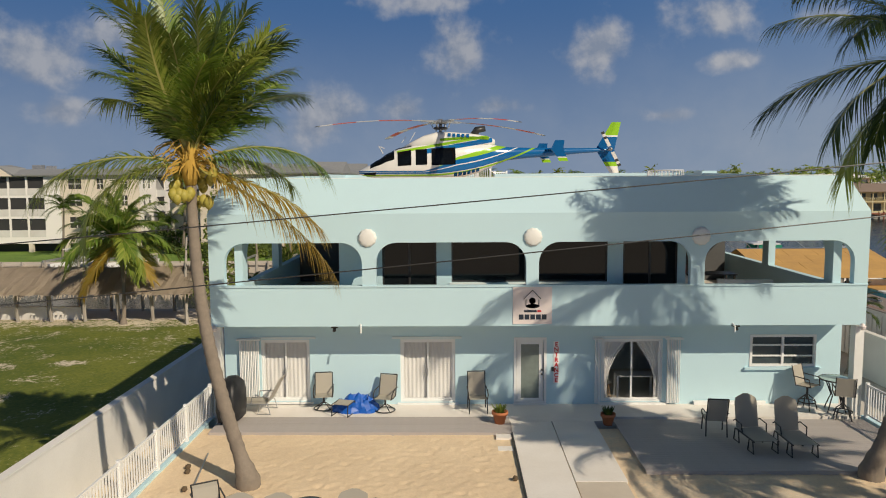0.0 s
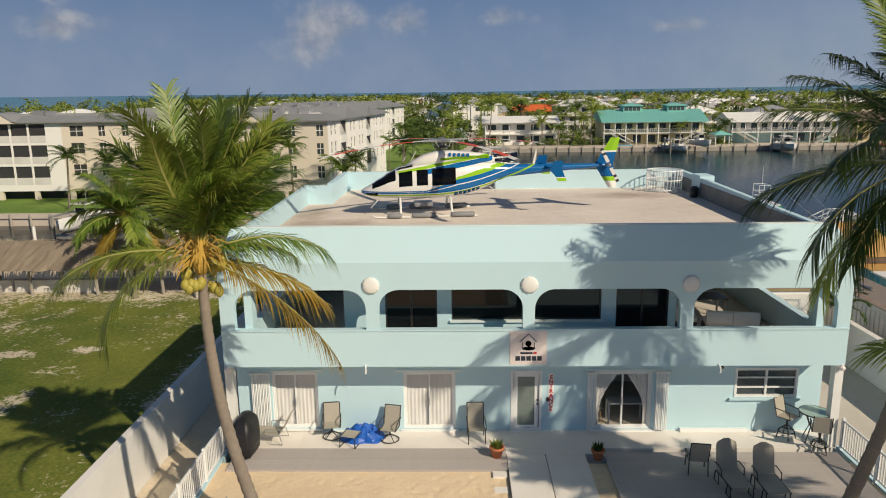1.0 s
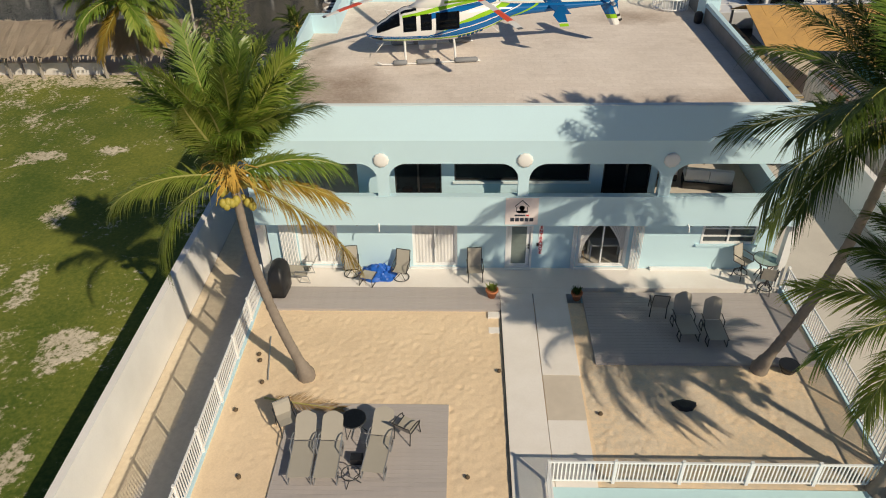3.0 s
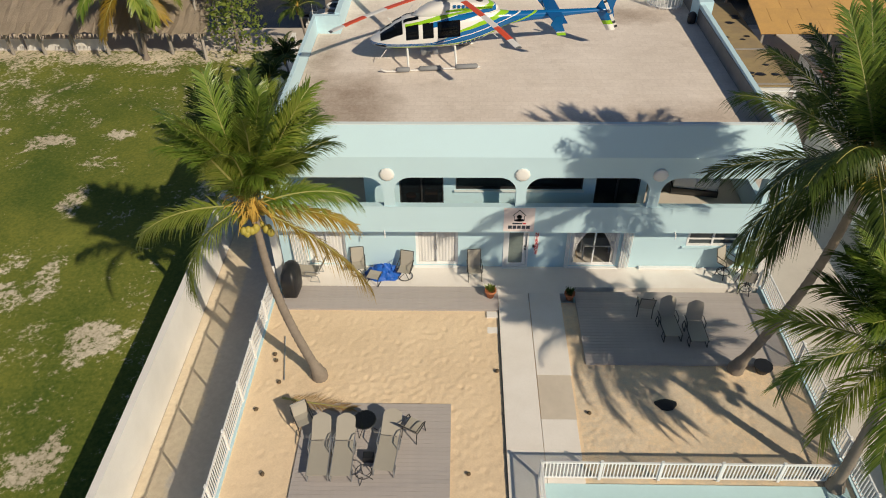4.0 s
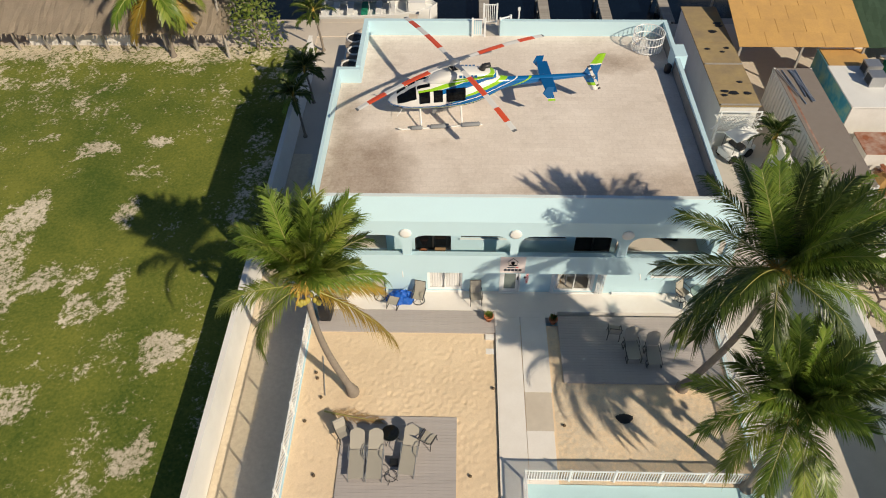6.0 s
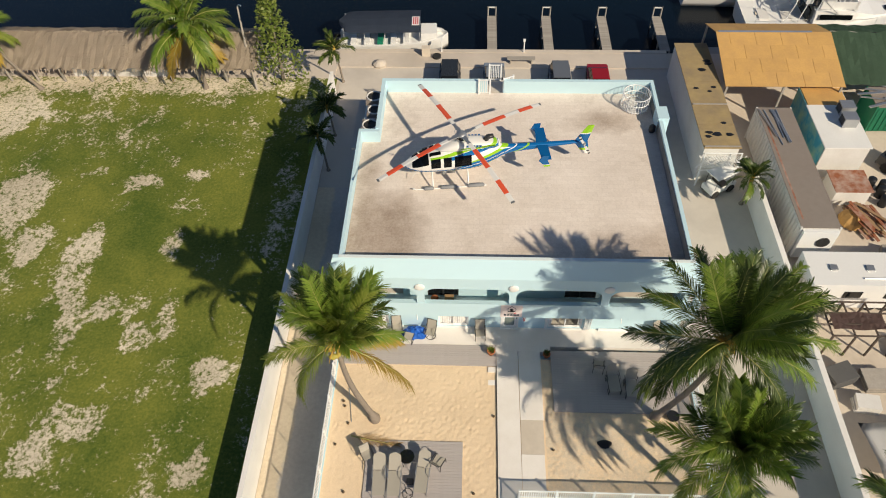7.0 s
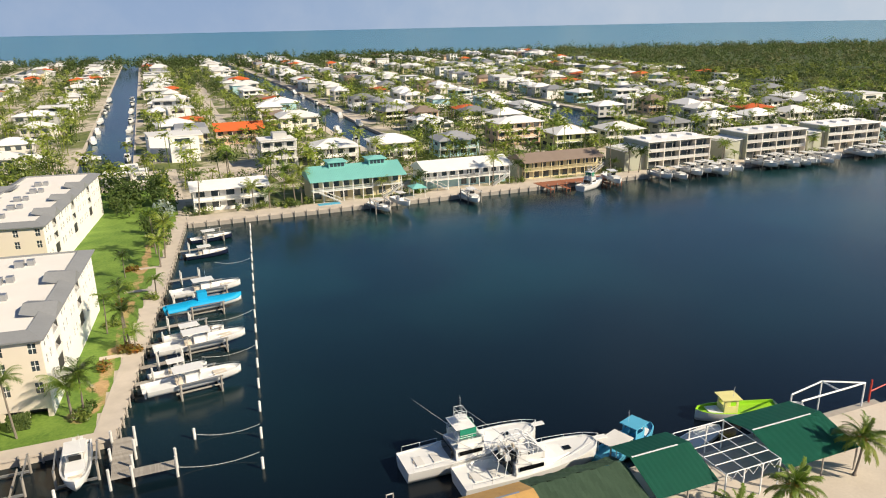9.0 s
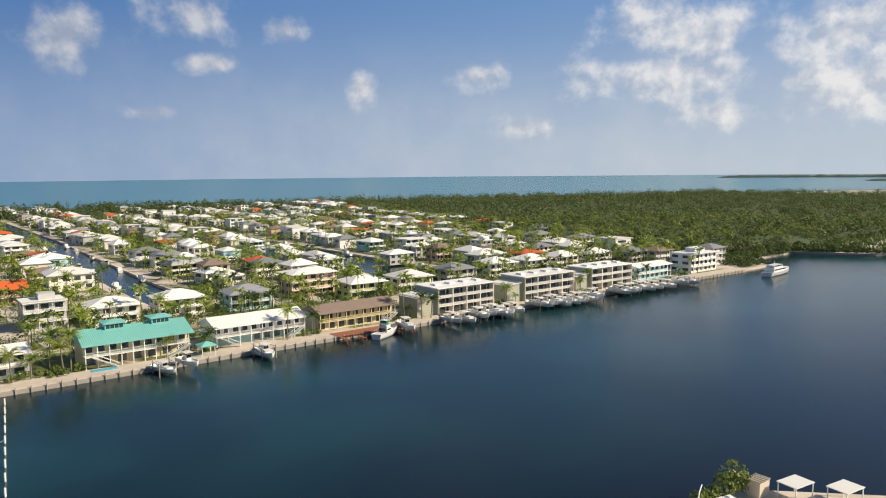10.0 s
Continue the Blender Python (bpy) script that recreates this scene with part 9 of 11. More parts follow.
# quay piles in the basin, with slack mooring lines
bm = S()
tube(bm, [(0, 0, -1.8), (0, 0, 1.35)], 0.17, 8)
turned(bm, [(0.19, 1.352), (0.2, 1.42), (0.02, 1.55)], 8)
pile = mesh_of("mooring_pile", bm, "shed_white", smooth=True)
for k in range(17):
    y = 72.8 + k * 6.45
    x = 6.2 + (y - 72.8) * 0.1215
    tagged(put("mooring_pile", pile, None, pose(x, y, SEA)), "white-topped mooring pile standing in the basin", "mooring pile", "mooring piles")
for x, y in ((-0.46, 82.2), (-29.5, 75.2), (-23.6, 75.2), (-19.3, 75.0), (-14.85, 75.4), (-45, 75.5), (-52, 75.8)):
    tagged(put("mooring_pile", pile, None, pose(x, y, SEA)), "grey mooring pile beside the boat lifts", "mooring pile", "mooring piles")
for a, b_ in (((-0.46, 82.2), (7.2, 81.4)), ((-3.0, 76.0), (6.2, 75.2)), ((2.0, 104), (10.0, 105)), ((3.5, 118), (11.8, 120)), ((8, 150), (15.5, 150))):
    bm = S()
    tube(bm, [(a[0] + (b_[0] - a[0]) * s, a[1] + (b_[1] - a[1]) * s, SEA + 0.7 - 0.65 * 4 * s * (1 - s)) for s in (i / 10 for i in range(11))], 0.03, 4)
    solo("mooring_line", bm, "shed_white", "slack pale mooring line between piles", "rope", "mooring lines")


# ---- condominium shore ----
bm = S()
prism(bm, [(-420, 84.3), (-9.3, 84.3), (4.6, 187.0), (4.6, 232), (-420, 232)], SEA - 2, LOW - 0.03)
solo("condo_land", bm, "quay_concrete", "land behind a pale concrete quay", "ground", kind="structure")


def beds(x, y):
    v = 0.1 + 0.2 * fbm(x, y, 0.3, 2)
    for cx, cy, r in ((-41.8, 92.2, 2.2), (-7.6, 110, 2.0), (-13.5, 91.5, 2.6), (-5.5, 96, 1.3), (-4, 132, 2.2), (-6.5, 150, 2.5), (-12, 99, 2.0), (-38, 99, 4), (-45, 104, 4)):
        v += 0.6 * spot(x, y, cx, cy, r, r * 1.1)
    if -12.5 + (y - 93) * 0.1 < x < -10.7 + (y - 93) * 0.1 and y > 92:
        v += 0.45
    return min(0.9, max(0, v))


lw = field("condo_lawn", -110, 3.0, 86.6, 231, LOW, 0.8, beds, "condo_lawn", None, lambda x, y: x < quay_x(y) - 2.2)
tagged(lw, "clipped green lawn with mulch beds", "lawn", kind="structure")
qw = thing("condo_quay", "pale concrete quay walk with dark timber face", "quay", kind="structure")
part("walk_slab", prism(S(), [(-120, 84.1), (-9.1, 84.1), (-9.1, 86.5), (-120, 86.5)], LOW - 0.2, LOW + 0.06), "quay_concrete", qw)
part("walk_slab", prism(S(), [(-11.6, 86.52), (-8.8, 86.52), (4.8, 187.0), (2.2, 187.0)], LOW - 0.2, LOW + 0.058), "quay_concrete", qw)
bm = S()
tube(bm, [(0, 0, SEA - 1.2), (0, 0, LOW + 0.35)], 0.14, 7)
qp = mesh_of("piling", bm, "weathered_wood")
for k in range(44):
    put("piling", qp, qw, pose(-9.6 - k * 2.4, 83.95, 0))
for k in range(40):
    y = 86 + k * 2.5
    put("piling", qp, qw, pose(quay_x(y) + 0.35, y, 0))
dk = thing("l_dock", "grey weathered plank dock with tall piles", "dock")
bm = S()
box(bm, (0, 0, 0), (0.16, 2.2, 0.06))
pk1 = mesh_of("plank", bm, "weathered_wood")
for k in range(36):
    put("plank", pk1, dk, pose(-8.3, 75.5 + k * 0.24, LOW, 0, 0, 90))
for k in range(26):
    put("plank", pk1, dk, pose(-7.1 + k * 0.17, 75.9, LOW + 0.004) @ Matrix.Diagonal((1, 0.8, 1, 1)))
for x, y in ((-9.5, 75.2), (-7.2, 75.0), (-2.7, 75.0), (-2.7, 76.7), (-7.2, 77.2), (-9.5, 79.5), (-7.0, 80.5), (-9.5, 83.5), (-7.0, 83.5)):
    bm = S()
    tube(bm, [(x, y, SEA - 1.5), (x, y, LOW + 1.5)], 0.16, 8)
    part("piling", bm, "shed_white", dk)
for y in (98.5, 103.6, 111, 117.5, 127.5, 141, 160.5):
    d = thing("finger_dock", "short grey plank finger dock", "dock", pose(quay_x(y) + 3.2, y, LOW - 0.15, 0, 0, 7.6), "finger docks")
    part("dock_deck", span(S(), -3, 3, -0.5, 0.5, -0.08, 0), "weathered_wood", d)
    for x in (-0.5, 2.9):
        for s in (-0.6, 0.6):
            bm = S()
            tube(bm, [(x, s, -2.6), (x, s, 1.6)], 0.13, 7)
            part("piling", bm, "shed_white", d)


# ---- condominium blocks ----
def condo(m, w, d, label, front="windows"):
    """Local: front right corner at the origin, width towards -x, depth towards +y, three storeys on a base."""
    H = 10.6
    c = thing("condo_block", label, "apartment building", m, "condominiums")
    cols = [-w * f for f in (0.06, 0.28, 0.56, 0.66, 0.88)]
    rows = [(3.3, 4.8), (6.3, 7.7), (8.6, 10.0)]
    holes = [rect(x - 0.45, x + 0.45, a, b) for x in cols for a, b in rows] if front == "windows" else [rect(-w + 0.3 + k * 2.45, -w + 2.5 + k * 2.45, a, b) for k in range(int((w - 11) / 2.45)) for a, b in ((2.1, 4.6), (4.95, 7.45), (7.8, 10.3))] + [rect(x - u, x + u, a, b) for x, u in ((-8.6, 0.9), (-5.2, 0.45), (-2.0, 0.45)) for a, b in rows]
    edge_ = -10.6 if front == "balconies" else -w
    bm = S()
    panel(bm, rect(edge_, 0, 1.2, H), [q for q in holes if q[0][0] > edge_], 0.3)
    part("front_wall", bm, "condo_cream", c)
    if edge_ > -w:
        bm = S()
        panel(bm, rect(-w, edge_ - 0.01, 1.2, H), [q for q in holes if q[0][0] < edge_], 0.3)
        part("balcony_front", bm, "condo_white", c)
    for k in range(7):
        part("ground_pier", span(S(), -w + k * (w - 0.6) / 6, -w + 0.6 + k * (w - 0.6) / 6, 0.05, 0.5, -0.1, 1.2), "condo_cream", c)
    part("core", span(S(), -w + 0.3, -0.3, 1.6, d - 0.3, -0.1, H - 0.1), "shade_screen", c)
    for hx in holes:
        x0, x1, z0, z1 = hx[0][0], hx[1][0], hx[0][1], hx[2][1]
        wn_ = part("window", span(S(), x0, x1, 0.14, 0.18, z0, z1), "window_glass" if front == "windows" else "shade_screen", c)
        if front == "windows" or x1 - x0 < 2:
            part("glazing_bar", span(S(), x0, x1, 0.10, 0.135, (z0 + z1) / 2 - 0.04, (z0 + z1) / 2 + 0.04), "condo_white", wn_)
            part("glazing_bar", span(S(), (x0 + x1) / 2 - 0.03, (x0 + x1) / 2 + 0.03, 0.10, 0.134, z0, z1), "condo_white", wn_)
        else:
            part("balcony_rail", span(S(), x0, x1, -0.02, 0.06, z0, z0 + 0.95), "shed_white", wn_)
    # east side, with recessed screened balconies
    eh = []
    n = int(d / 5.2)
    for k in range(n):
        y0 = 1.2 + k * 5.2
        for a, b in rows:
            if k % 3 == 1:
                eh.append((y0, y0 + 3.4, a - 1.3, b + 0.25, True))
            else:
                eh.append((y0 + 0.4, y0 + 1.4, a, b, False))
                eh.append((y0 + 2.3, y0 + 3.3, a, b, False))
    for xw, s in ((0, 1), (-w, -1)):
        bm = S()
        panel(bm, rect(0.31, d, -0.1, H), [rect(a, b, z0, z1) for a, b, z0, z1, _ in eh], 0.3, Matrix.Translation((xw + (0 if s > 0 else 0.3), 0, 0)) @ Matrix.Rotation(radians(90), 4, "Z"))
        part("side_wall", bm, "condo_white", c)
        if s > 0:
            for a, b, z0, z1, bal in eh:
                p = part("balcony" if bal else "window", span(S(), -0.2, -0.16, a, b, z0, z1), "shade_screen" if bal else "window_glass", c)
                if bal:
                    part("balcony_rail", span(S(), 0.0, 0.06, a, b, z0, z0 + 1.0), "white_paint", p)
                else:
                    part("glazing_bar", span(S(), -0.15, -0.11, a, b, (z0 + z1) / 2 - 0.04, (z0 + z1) / 2 + 0.04), "condo_white", p)
    part("back_wall", span(S(), -w + 0.31, -0.31, d - 0.3, d, -0.1, H), "condo_cream", c)
    # grey sloping roof margin round a white flat roof
    o, i, zt = 0.6, 1.5, H + 0.75
    bm = S()
    outer = [(-w - o, -o), (o, -o), (o, d + o), (-w - o, d + o)]
    inner = [(-w + i, i), (-i, i), (-i, d - i), (-w + i, d - i)]
    loft(bm, [[(x, y, H - 0.15) for x, y in outer], [(x, y, H + 0.05) for x, y in outer], [(x, y, zt) for x, y in inner], [(x, y, zt - 0.3) for x, y in inner], [(x, y, H - 0.15) for x, y in inner]], caps=False)
    part("roof_margin", bm, "roof_grey", c)
    part("flat_roof", span(S(), -w + i + 0.01, -i - 0.01, i + 0.01, d - i - 0.01, zt - 0.5, zt - 0.35), "roof_membrane", c)
    # gables
    for gx in (-w * 0.61,):
        bm = S()
        loft(bm, [[(gx - 2.0, -0.75, H), (gx, -0.75, H + 1.2), (gx + 2.0, -0.75, H)], [(gx - 2.0, 2.4, H + 0.9), (gx, 2.4, H + 1.35), (gx + 2.0, 2.4, H + 0.9)]])
        part("gable_roof", bm, "roof_grey", c)
        bm = S()
        loft(bm, [[(gx - 1.75, -0.3, H - 0.2), (gx, -0.3, H + 0.95), (gx + 1.75, -0.3, H - 0.2)], [(gx - 1.75, -0.79, H - 0.2), (gx, -0.79, H + 0.95), (gx + 1.75, -0.79, H - 0.2)]])
        part("gable_wall", bm, "condo_cream", c)
    for k in range(max(1, int(d / 14))):
        gy = 9 + k * 13
        for gx, s in ((0.62, 1), (-w - 0.62, -1)):
            bm = S()
            loft(bm, [[(gx, gy - 2.6, H - 0.1), (gx, gy, H + 1.5), (gx, gy + 2.6, H - 0.1)], [(gx - 4.2 * s, gy - 2.6, H + 1.0), (gx - 4.2 * s, gy, H + 1.55), (gx - 4.2 * s, gy + 2.6, H + 1.0)]])
            part("gable_roof", bm, "roof_grey", c)
    for k in range(max(2, int(d / 9))):
        u = -w * 0.5 - 1.5 + (k % 2) * 1.0
        y = 6 + k * 8.0
        if y < d - 4:
            bm = S()
            box(bm, (u, y, zt + 0.15), (1.3, 1.1, 1.0))
            box(bm, (u + 1.5, y + 0.6, zt + 0.1), (1.0, 1.0, 0.9))
            part("rooftop_unit", bm, "grey_metal", c, bevel=0.05)
    return c


condo(pose(-16.4, 93.0, LOW, 0, 0, -5.6), 16.8, 37.0, "three-storey cream condominium with a grey-edged white flat roof")
condo(pose(-22.3, 152.0, LOW, 0, 0, -8.0), 17.5, 52.0, "three-storey cream and white condominium with a grey-edged flat roof")
condo(pose(-43.0, 99.0, LOW, 0, 0, 2.0), 30.0, 18.0, "three-storey white condominium with dark screened balconies", "balconies")
# low service wings and the red brick court behind the first block
for x, y in ((-36.5, 103), (-35.5, 112), (-34.5, 121)):
    w_ = thing("entrance_wing", "low cream entrance wing with a grey roof", "building wing", pose(x, y, LOW, 0, 0, -5.6), "condominium wings")
    part("wing_wall", span(S(), -2.8, 2.8, -2.4, 2.4, -0.1, 8.2), "condo_cream", w_)
    bm = S()
    loft(bm, [[(-3.2, -2.8, 8.2), (3.2, -2.8, 8.2), (3.2, 2.8, 8.2), (-3.2, 2.8, 8.2)], [(-2.8, -0.1, 9.3), (3.2, -0.1, 9.3), (3.2, 0.1, 9.3), (-2.8, 0.1, 9.3)]])
    part("wing_roof", bm, "roof_grey", w_)
bm = S()
prism(bm, [(-58, 118), (-40, 118), (-38, 150), (-30, 205), (-52, 205), (-60, 150)], LOW - 0.1, LOW + 0.03)
solo("brick_court", bm, "brick_paving", "reddish brick paved court", "driveway", kind="structure")
bm = S()
prism(bm, [(-45.5, 86.6), (-43.9, 86.6), (-36.5, 99), (-34, 108), (-35.6, 108), (-38, 99.5)], LOW - 0.1, LOW + 0.028)
solo("garden_walk", bm, "quay_concrete", "curving pale concrete garden walk", "path", kind="structure")
for y in (108.5, 137, 150.5, 176):
    bm = S()
    span(bm, -13.5 + (y - 93) * 0.1, quay_x(y) - 2.3, y - 0.6, y + 0.6, LOW - 0.1, LOW + 0.03)
    solo("cross_walk", bm, "quay_concrete", "pale concrete walk across the lawn", "path", kind="structure")


def hedge(x0, x1, y0, y1, h, turn=0):
    rnd = random.Random(int(x0 * 7))
    v, f = [], []
    n = int((x1 - x0) * (y1 - y0) * 26 + (x1 - x0 + y1 - y0) * h * 40)
    for k in range(n):
        face = rnd.random()
        x, y, z = rnd.uniform(x0, x1), rnd.uniform(y0, y1), rnd.uniform(0.1, h)
        if face < 0.4:
            z = h + rnd.uniform(-0.1, 0.06)
        elif face < 0.8:
            y = y0 + rnd.uniform(-0.06, 0.06)
        else:
            x = x1 + rnd.uniform(-0.06, 0.06) if rnd.random() < 0.7 else x0
        p = Vector((x, y, LOW + z))
        a = Vector((rnd.gauss(0, 1), rnd.gauss(0, 1), rnd.gauss(0, 1))).normalized() * 0.16
        b = a.orthogonal().normalized() * 0.1
        q = len(v)
        v += [p - a, p - b, p + a, p + b]
        f.append((q, q + 1, q + 2, q + 3))
    ob = thing("hedge", "clipped dark green hedge before the condominium", "hedge", group="hedges")
    put("leaves", raw_mesh("leaves", v, f, "leaf"), ob)
    part("hedge_core", span(S(), x0 + 0.08, x1 - 0.08, y0 + 0.08, y1 - 0.08, LOW, LOW + h - 0.08), "leaf", ob)


for x0, x1, y0, y1 in ((-32.2, -28.4, 91.0, 92.4), (-27.8, -22.2, 90.8, 92.2), (-21.2, -18.8, 90.6, 92.0)):
    hedge(x0, x1, y0, y1, 1.7)


# ---- far palms and shrubs, shared meshes ----
def far_crown(seed, mat, n=22, ln=2.9):
    rnd = random.Random(seed)
    v, f = [], []
    for k in range(n):
        az, el = k * 2.399 + rnd.uniform(-0.2, 0.2), rnd.uniform(-0.1, 1.25)
        d = Vector((math.cos(az), math.sin(az), 0))
        side = Vector((-d.y, d.x, 0))
        L = ln * rnd.uniform(0.8, 1.1)
        p = Vector((0, 0, 0))
        pts = []
        for i in range(7):
            pts.append(p.copy())
            a = el - 1.5 * (i / 6) ** 1.3
            p = p + (d * math.cos(a) + Vector((0, 0, math.sin(a)))) * L / 6
        for i in range(6):
            w = 0.62 * math.sin(math.pi * (i + 0.9) / 7.2)
            for s in (-1, 1):
                for j in range(3):
                    b0 = pts[i].lerp(pts[i + 1], j / 3)
                    b1 = pts[i].lerp(pts[i + 1], j / 3 + 0.27)
                    tip = b1 + side * s * w + d * 0.25 + Vector((0, 0, -0.22))
                    q = len(v)
                    v += [b0, b1, tip]
                    f.append((q, q + 1, q + 2))
    return raw_mesh("crown", v, f, mat)


CROWNS = [far_crown(1, "frond_light"), far_crown(2, "frond"), far_crown(3, "frond_dark"), far_crown(4, "frond", 18, 2.5)]
TRUNKS = []
for h, b in ((5.0, 0.4), (6.5, -0.5), (8.0, 0.6), (3.6, 0.1)):
    bm = S()
    tube(bm, [(0, 0, -0.3), (b * 0.6, 0, h * 0.5), (b, 0, h)], [0.16, 0.12, 0.1], 6)
    TRUNKS.append((mesh_of("trunk", bm, "trunk_far"), h, b))


def far_palm(x, y, k, s=1.0, label="slender palm on the far shore", group="shore palms"):
    tr_, h, b = TRUNKS[k % 4]
    t = thing("palm", label, "palm tree", pose(x, y, LOW, 0, 0, (k * 73) % 360) @ Matrix.Scale(s, 4), group)
    put("trunk", tr_, t)
    put("crown", CROWNS[(k // 2) % 4], t, pose(b, 0, h))


for k, (x, y, s) in enumerate(((-20.0, 88.9, 0.95), (-14.2, 91.2, 1.25), (-13.0, 92.4, 1.1), (-7.6, 110.0, 1.0), (-8.4, 111.2, 1.1), (-6.9, 109.2, 0.9), (-28.5, 91.0, 0.6), (-34.0, 93.0, 1.0), (-36.5, 97.0, 1.2), (-40.0, 101.0, 1.1), (-45.5, 95.0, 1.1), (-49.0, 90.0, 1.0), (-11.2, 118, 0.8), (-3.6, 133.0, 0.9), (-2.4, 150.0, 1.1), (-1.4, 156.0, 1.2), (-3.0, 160.0, 1.1), (-0.5, 166.0, 1.0), (-10.0, 131.0, 0.7), (-9.0, 146.0, 0.7), (-24.0, 88.4, 0.9))):
    far_palm(x, y, k + 2, s, "palm on the condominium lawn", "condo palms")
SHRUBS = [shrub_mesh("leaves", [((0, 0, 0.7), (1.1, 1.0, 0.8)), ((0.8, 0.4, 0.5), (0.8, 0.8, 0.6)), ((-0.7, 0.3, 0.5), (0.8, 0.7, 0.6))], 110, 0.2, m_, 40 + i) for i, m_ in enumerate(("leaf", "leaf_light", "leaf_red"))]
for k, (x, y, m_) in enumerate(((-41.8, 92.2, 2), (-40.9, 92.6, 2), (-42.6, 91.8, 1), (-31.5, 90.5, 0), (-29.0, 90.0, 0), (-12.6, 92.6, 0), (-13.4, 90.6, 1), (-7.3, 108.6, 2), (-8.2, 109.6, 2), (-11.0, 104.5, 2), (-4.2, 131.5, 1), (-10.5, 121, 1), (-35.4, 95.0, 0), (-33.6, 91.2, 1), (-37.5, 95.5, 0), (-24.5, 90.2, 1), (-9.2, 130, 2), (-8.4, 139, 1), (-7.8, 150, 2))):
    ob = thing("shrub", ("dark green leafy shrub", "light green leafy shrub", "orange-leaved shrub")[m_] + " in a mulch bed", "shrub", pose(x, y, LOW, 0, 0, k * 50), "condo shrubs")
    put("leaves", SHRUBS[m_], ob)


def scatter(name, spots, mat, label, per=60, size=0.5, category="trees"):
    """Many leafy clumps as one object; spots are (x, y, radius, height)."""
    rnd = np.random.RandomState(sum(map(ord, name)) + len(spots))
    sp = np.array(spots)
    n = len(sp) * per
    c = np.repeat(sp, per, axis=0)
    d = rnd.normal(size=(n, 3))
    d /= np.linalg.norm(d, axis=1)[:, None]
    r = rnd.uniform(0.6, 1.08, n)[:, None]
    p = np.stack([c[:, 0], c[:, 1], LOW + c[:, 3] * 0.56], 1) + d * r * np.stack([c[:, 2], c[:, 2], c[:, 3] * 0.46], 1)
    p[:, 2] = np.maximum(p[:, 2], LOW + 0.1)
    a = rnd.normal(size=(n, 3))
    a /= np.linalg.norm(a, axis=1)[:, None]
    b = np.cross(a, d + np.array([0, 0, 0.5]))
    b /= np.maximum(np.linalg.norm(b, axis=1), 1e-3)[:, None]
    s = (size * rnd.uniform(0.6, 1.4, n) * (0.5 + 0.25 * c[:, 2]))[:, None]
    v = np.stack([p - a * s, p - b * s * 0.65, p + a * s, p + b * s * 0.65], 1).reshape(-1, 3)
    me = bpy.data.meshes.new(name)
    me.vertices.add(len(v))
    me.vertices.foreach_set("co", v.astype(np.float32).ravel())
    me.loops.add(n * 4)
    me.loops.foreach_set("vertex_index", np.arange(n * 4, dtype=np.int32))
    me.polygons.add(n)
    me.polygons.foreach_set("loop_start", np.arange(n, dtype=np.int32) * 4)
    me.update(calc_edges=True)
    me.materials.append(M[mat])
    return tagged(new(name, me), label, category, kind="stuff")


rnd = random.Random(51)
scatter("condo_trees", [(rnd.uniform(-75, -42), rnd.uniform(112, 230), rnd.uniform(1.6, 3.4), rnd.uniform(3, 7)) for _ in range(70)] + [(rnd.uniform(-14, 2), rnd.uniform(196, 230), rnd.uniform(1.8, 3.6), rnd.uniform(4, 8)) for _ in range(34)] + [(rnd.uniform(-46, -36), rnd.uniform(96, 112), rnd.uniform(1.2, 2.2), rnd.uniform(2, 4)) for _ in range(12)] + [(rnd.uniform(-5, 0), rnd.uniform(163, 192), rnd.uniform(1.2, 2.2), rnd.uniform(3, 5.5)) for _ in range(13)], "leaf", "dense dark green trees round the condominiums", 120, 0.34)
scatter("condo_grove", [(rnd.uniform(-125, -24), rnd.uniform(206, 262), rnd.uniform(1.8, 3.8), rnd.uniform(3.5, 8)) for _ in range(110)] + [(rnd.uniform(-75, -44), rnd.uniform(108, 205), rnd.uniform(1.6, 3.2), rnd.uniform(3, 6)) for _ in range(45)], "leaf_light", "light green trees round the condominiums", 110, 0.32)
scatter("condo_grove", [(rnd.uniform(-125, -10), rnd.uniform(212, 262), rnd.uniform(1.8, 3.8), rnd.uniform(4, 9)) for _ in range(90)], "leaf", "dark green trees behind the condominiums", 110, 0.34)
scatter("silver_palms", [(0.6, 188.5, 1.7, 4.6), (-1.5, 190.5, 1.6, 5.0), (-0.5, 194, 1.5, 4.2)], "leaf_silver", "silvery fan palms at the quay corner", 130, 0.4)


# ---- the town across the basin: strips of land between canals ----
STRIPS = (
    [(-420, 262.02), (-140, 262.02), (-140, 1150), (-420, 1150)],
    [(-122, 262.02), (-27, 262.02), (-27, 1150), (-122, 1150)],
    [(-8.5, 262.02), (77, 262.02), (77, 330), (90, 610), (90, 1150), (-6, 1150)],
    [(95, 262.02), (181, 262.02), (190, 330), (206, 400), (214, 1150), (106, 1150), (105, 600), (95, 330)],
    [(221, 262.02), (372, 262.02), (372, 1150), (232, 1150), (226, 400)],
)


def inside(poly, x, y):
    hit = False
    for (x0, y0), (x1, y1) in zip(poly, poly[1:] + poly[:1]):
        if (y0 > y) != (y1 > y) and x < x0 + (x1 - x0) * (y - y0) / (y1 - y0):
            hit = not hit
    return hit


def woods_edge(y):
    return 374 + max(0, y - 300) * 0.27


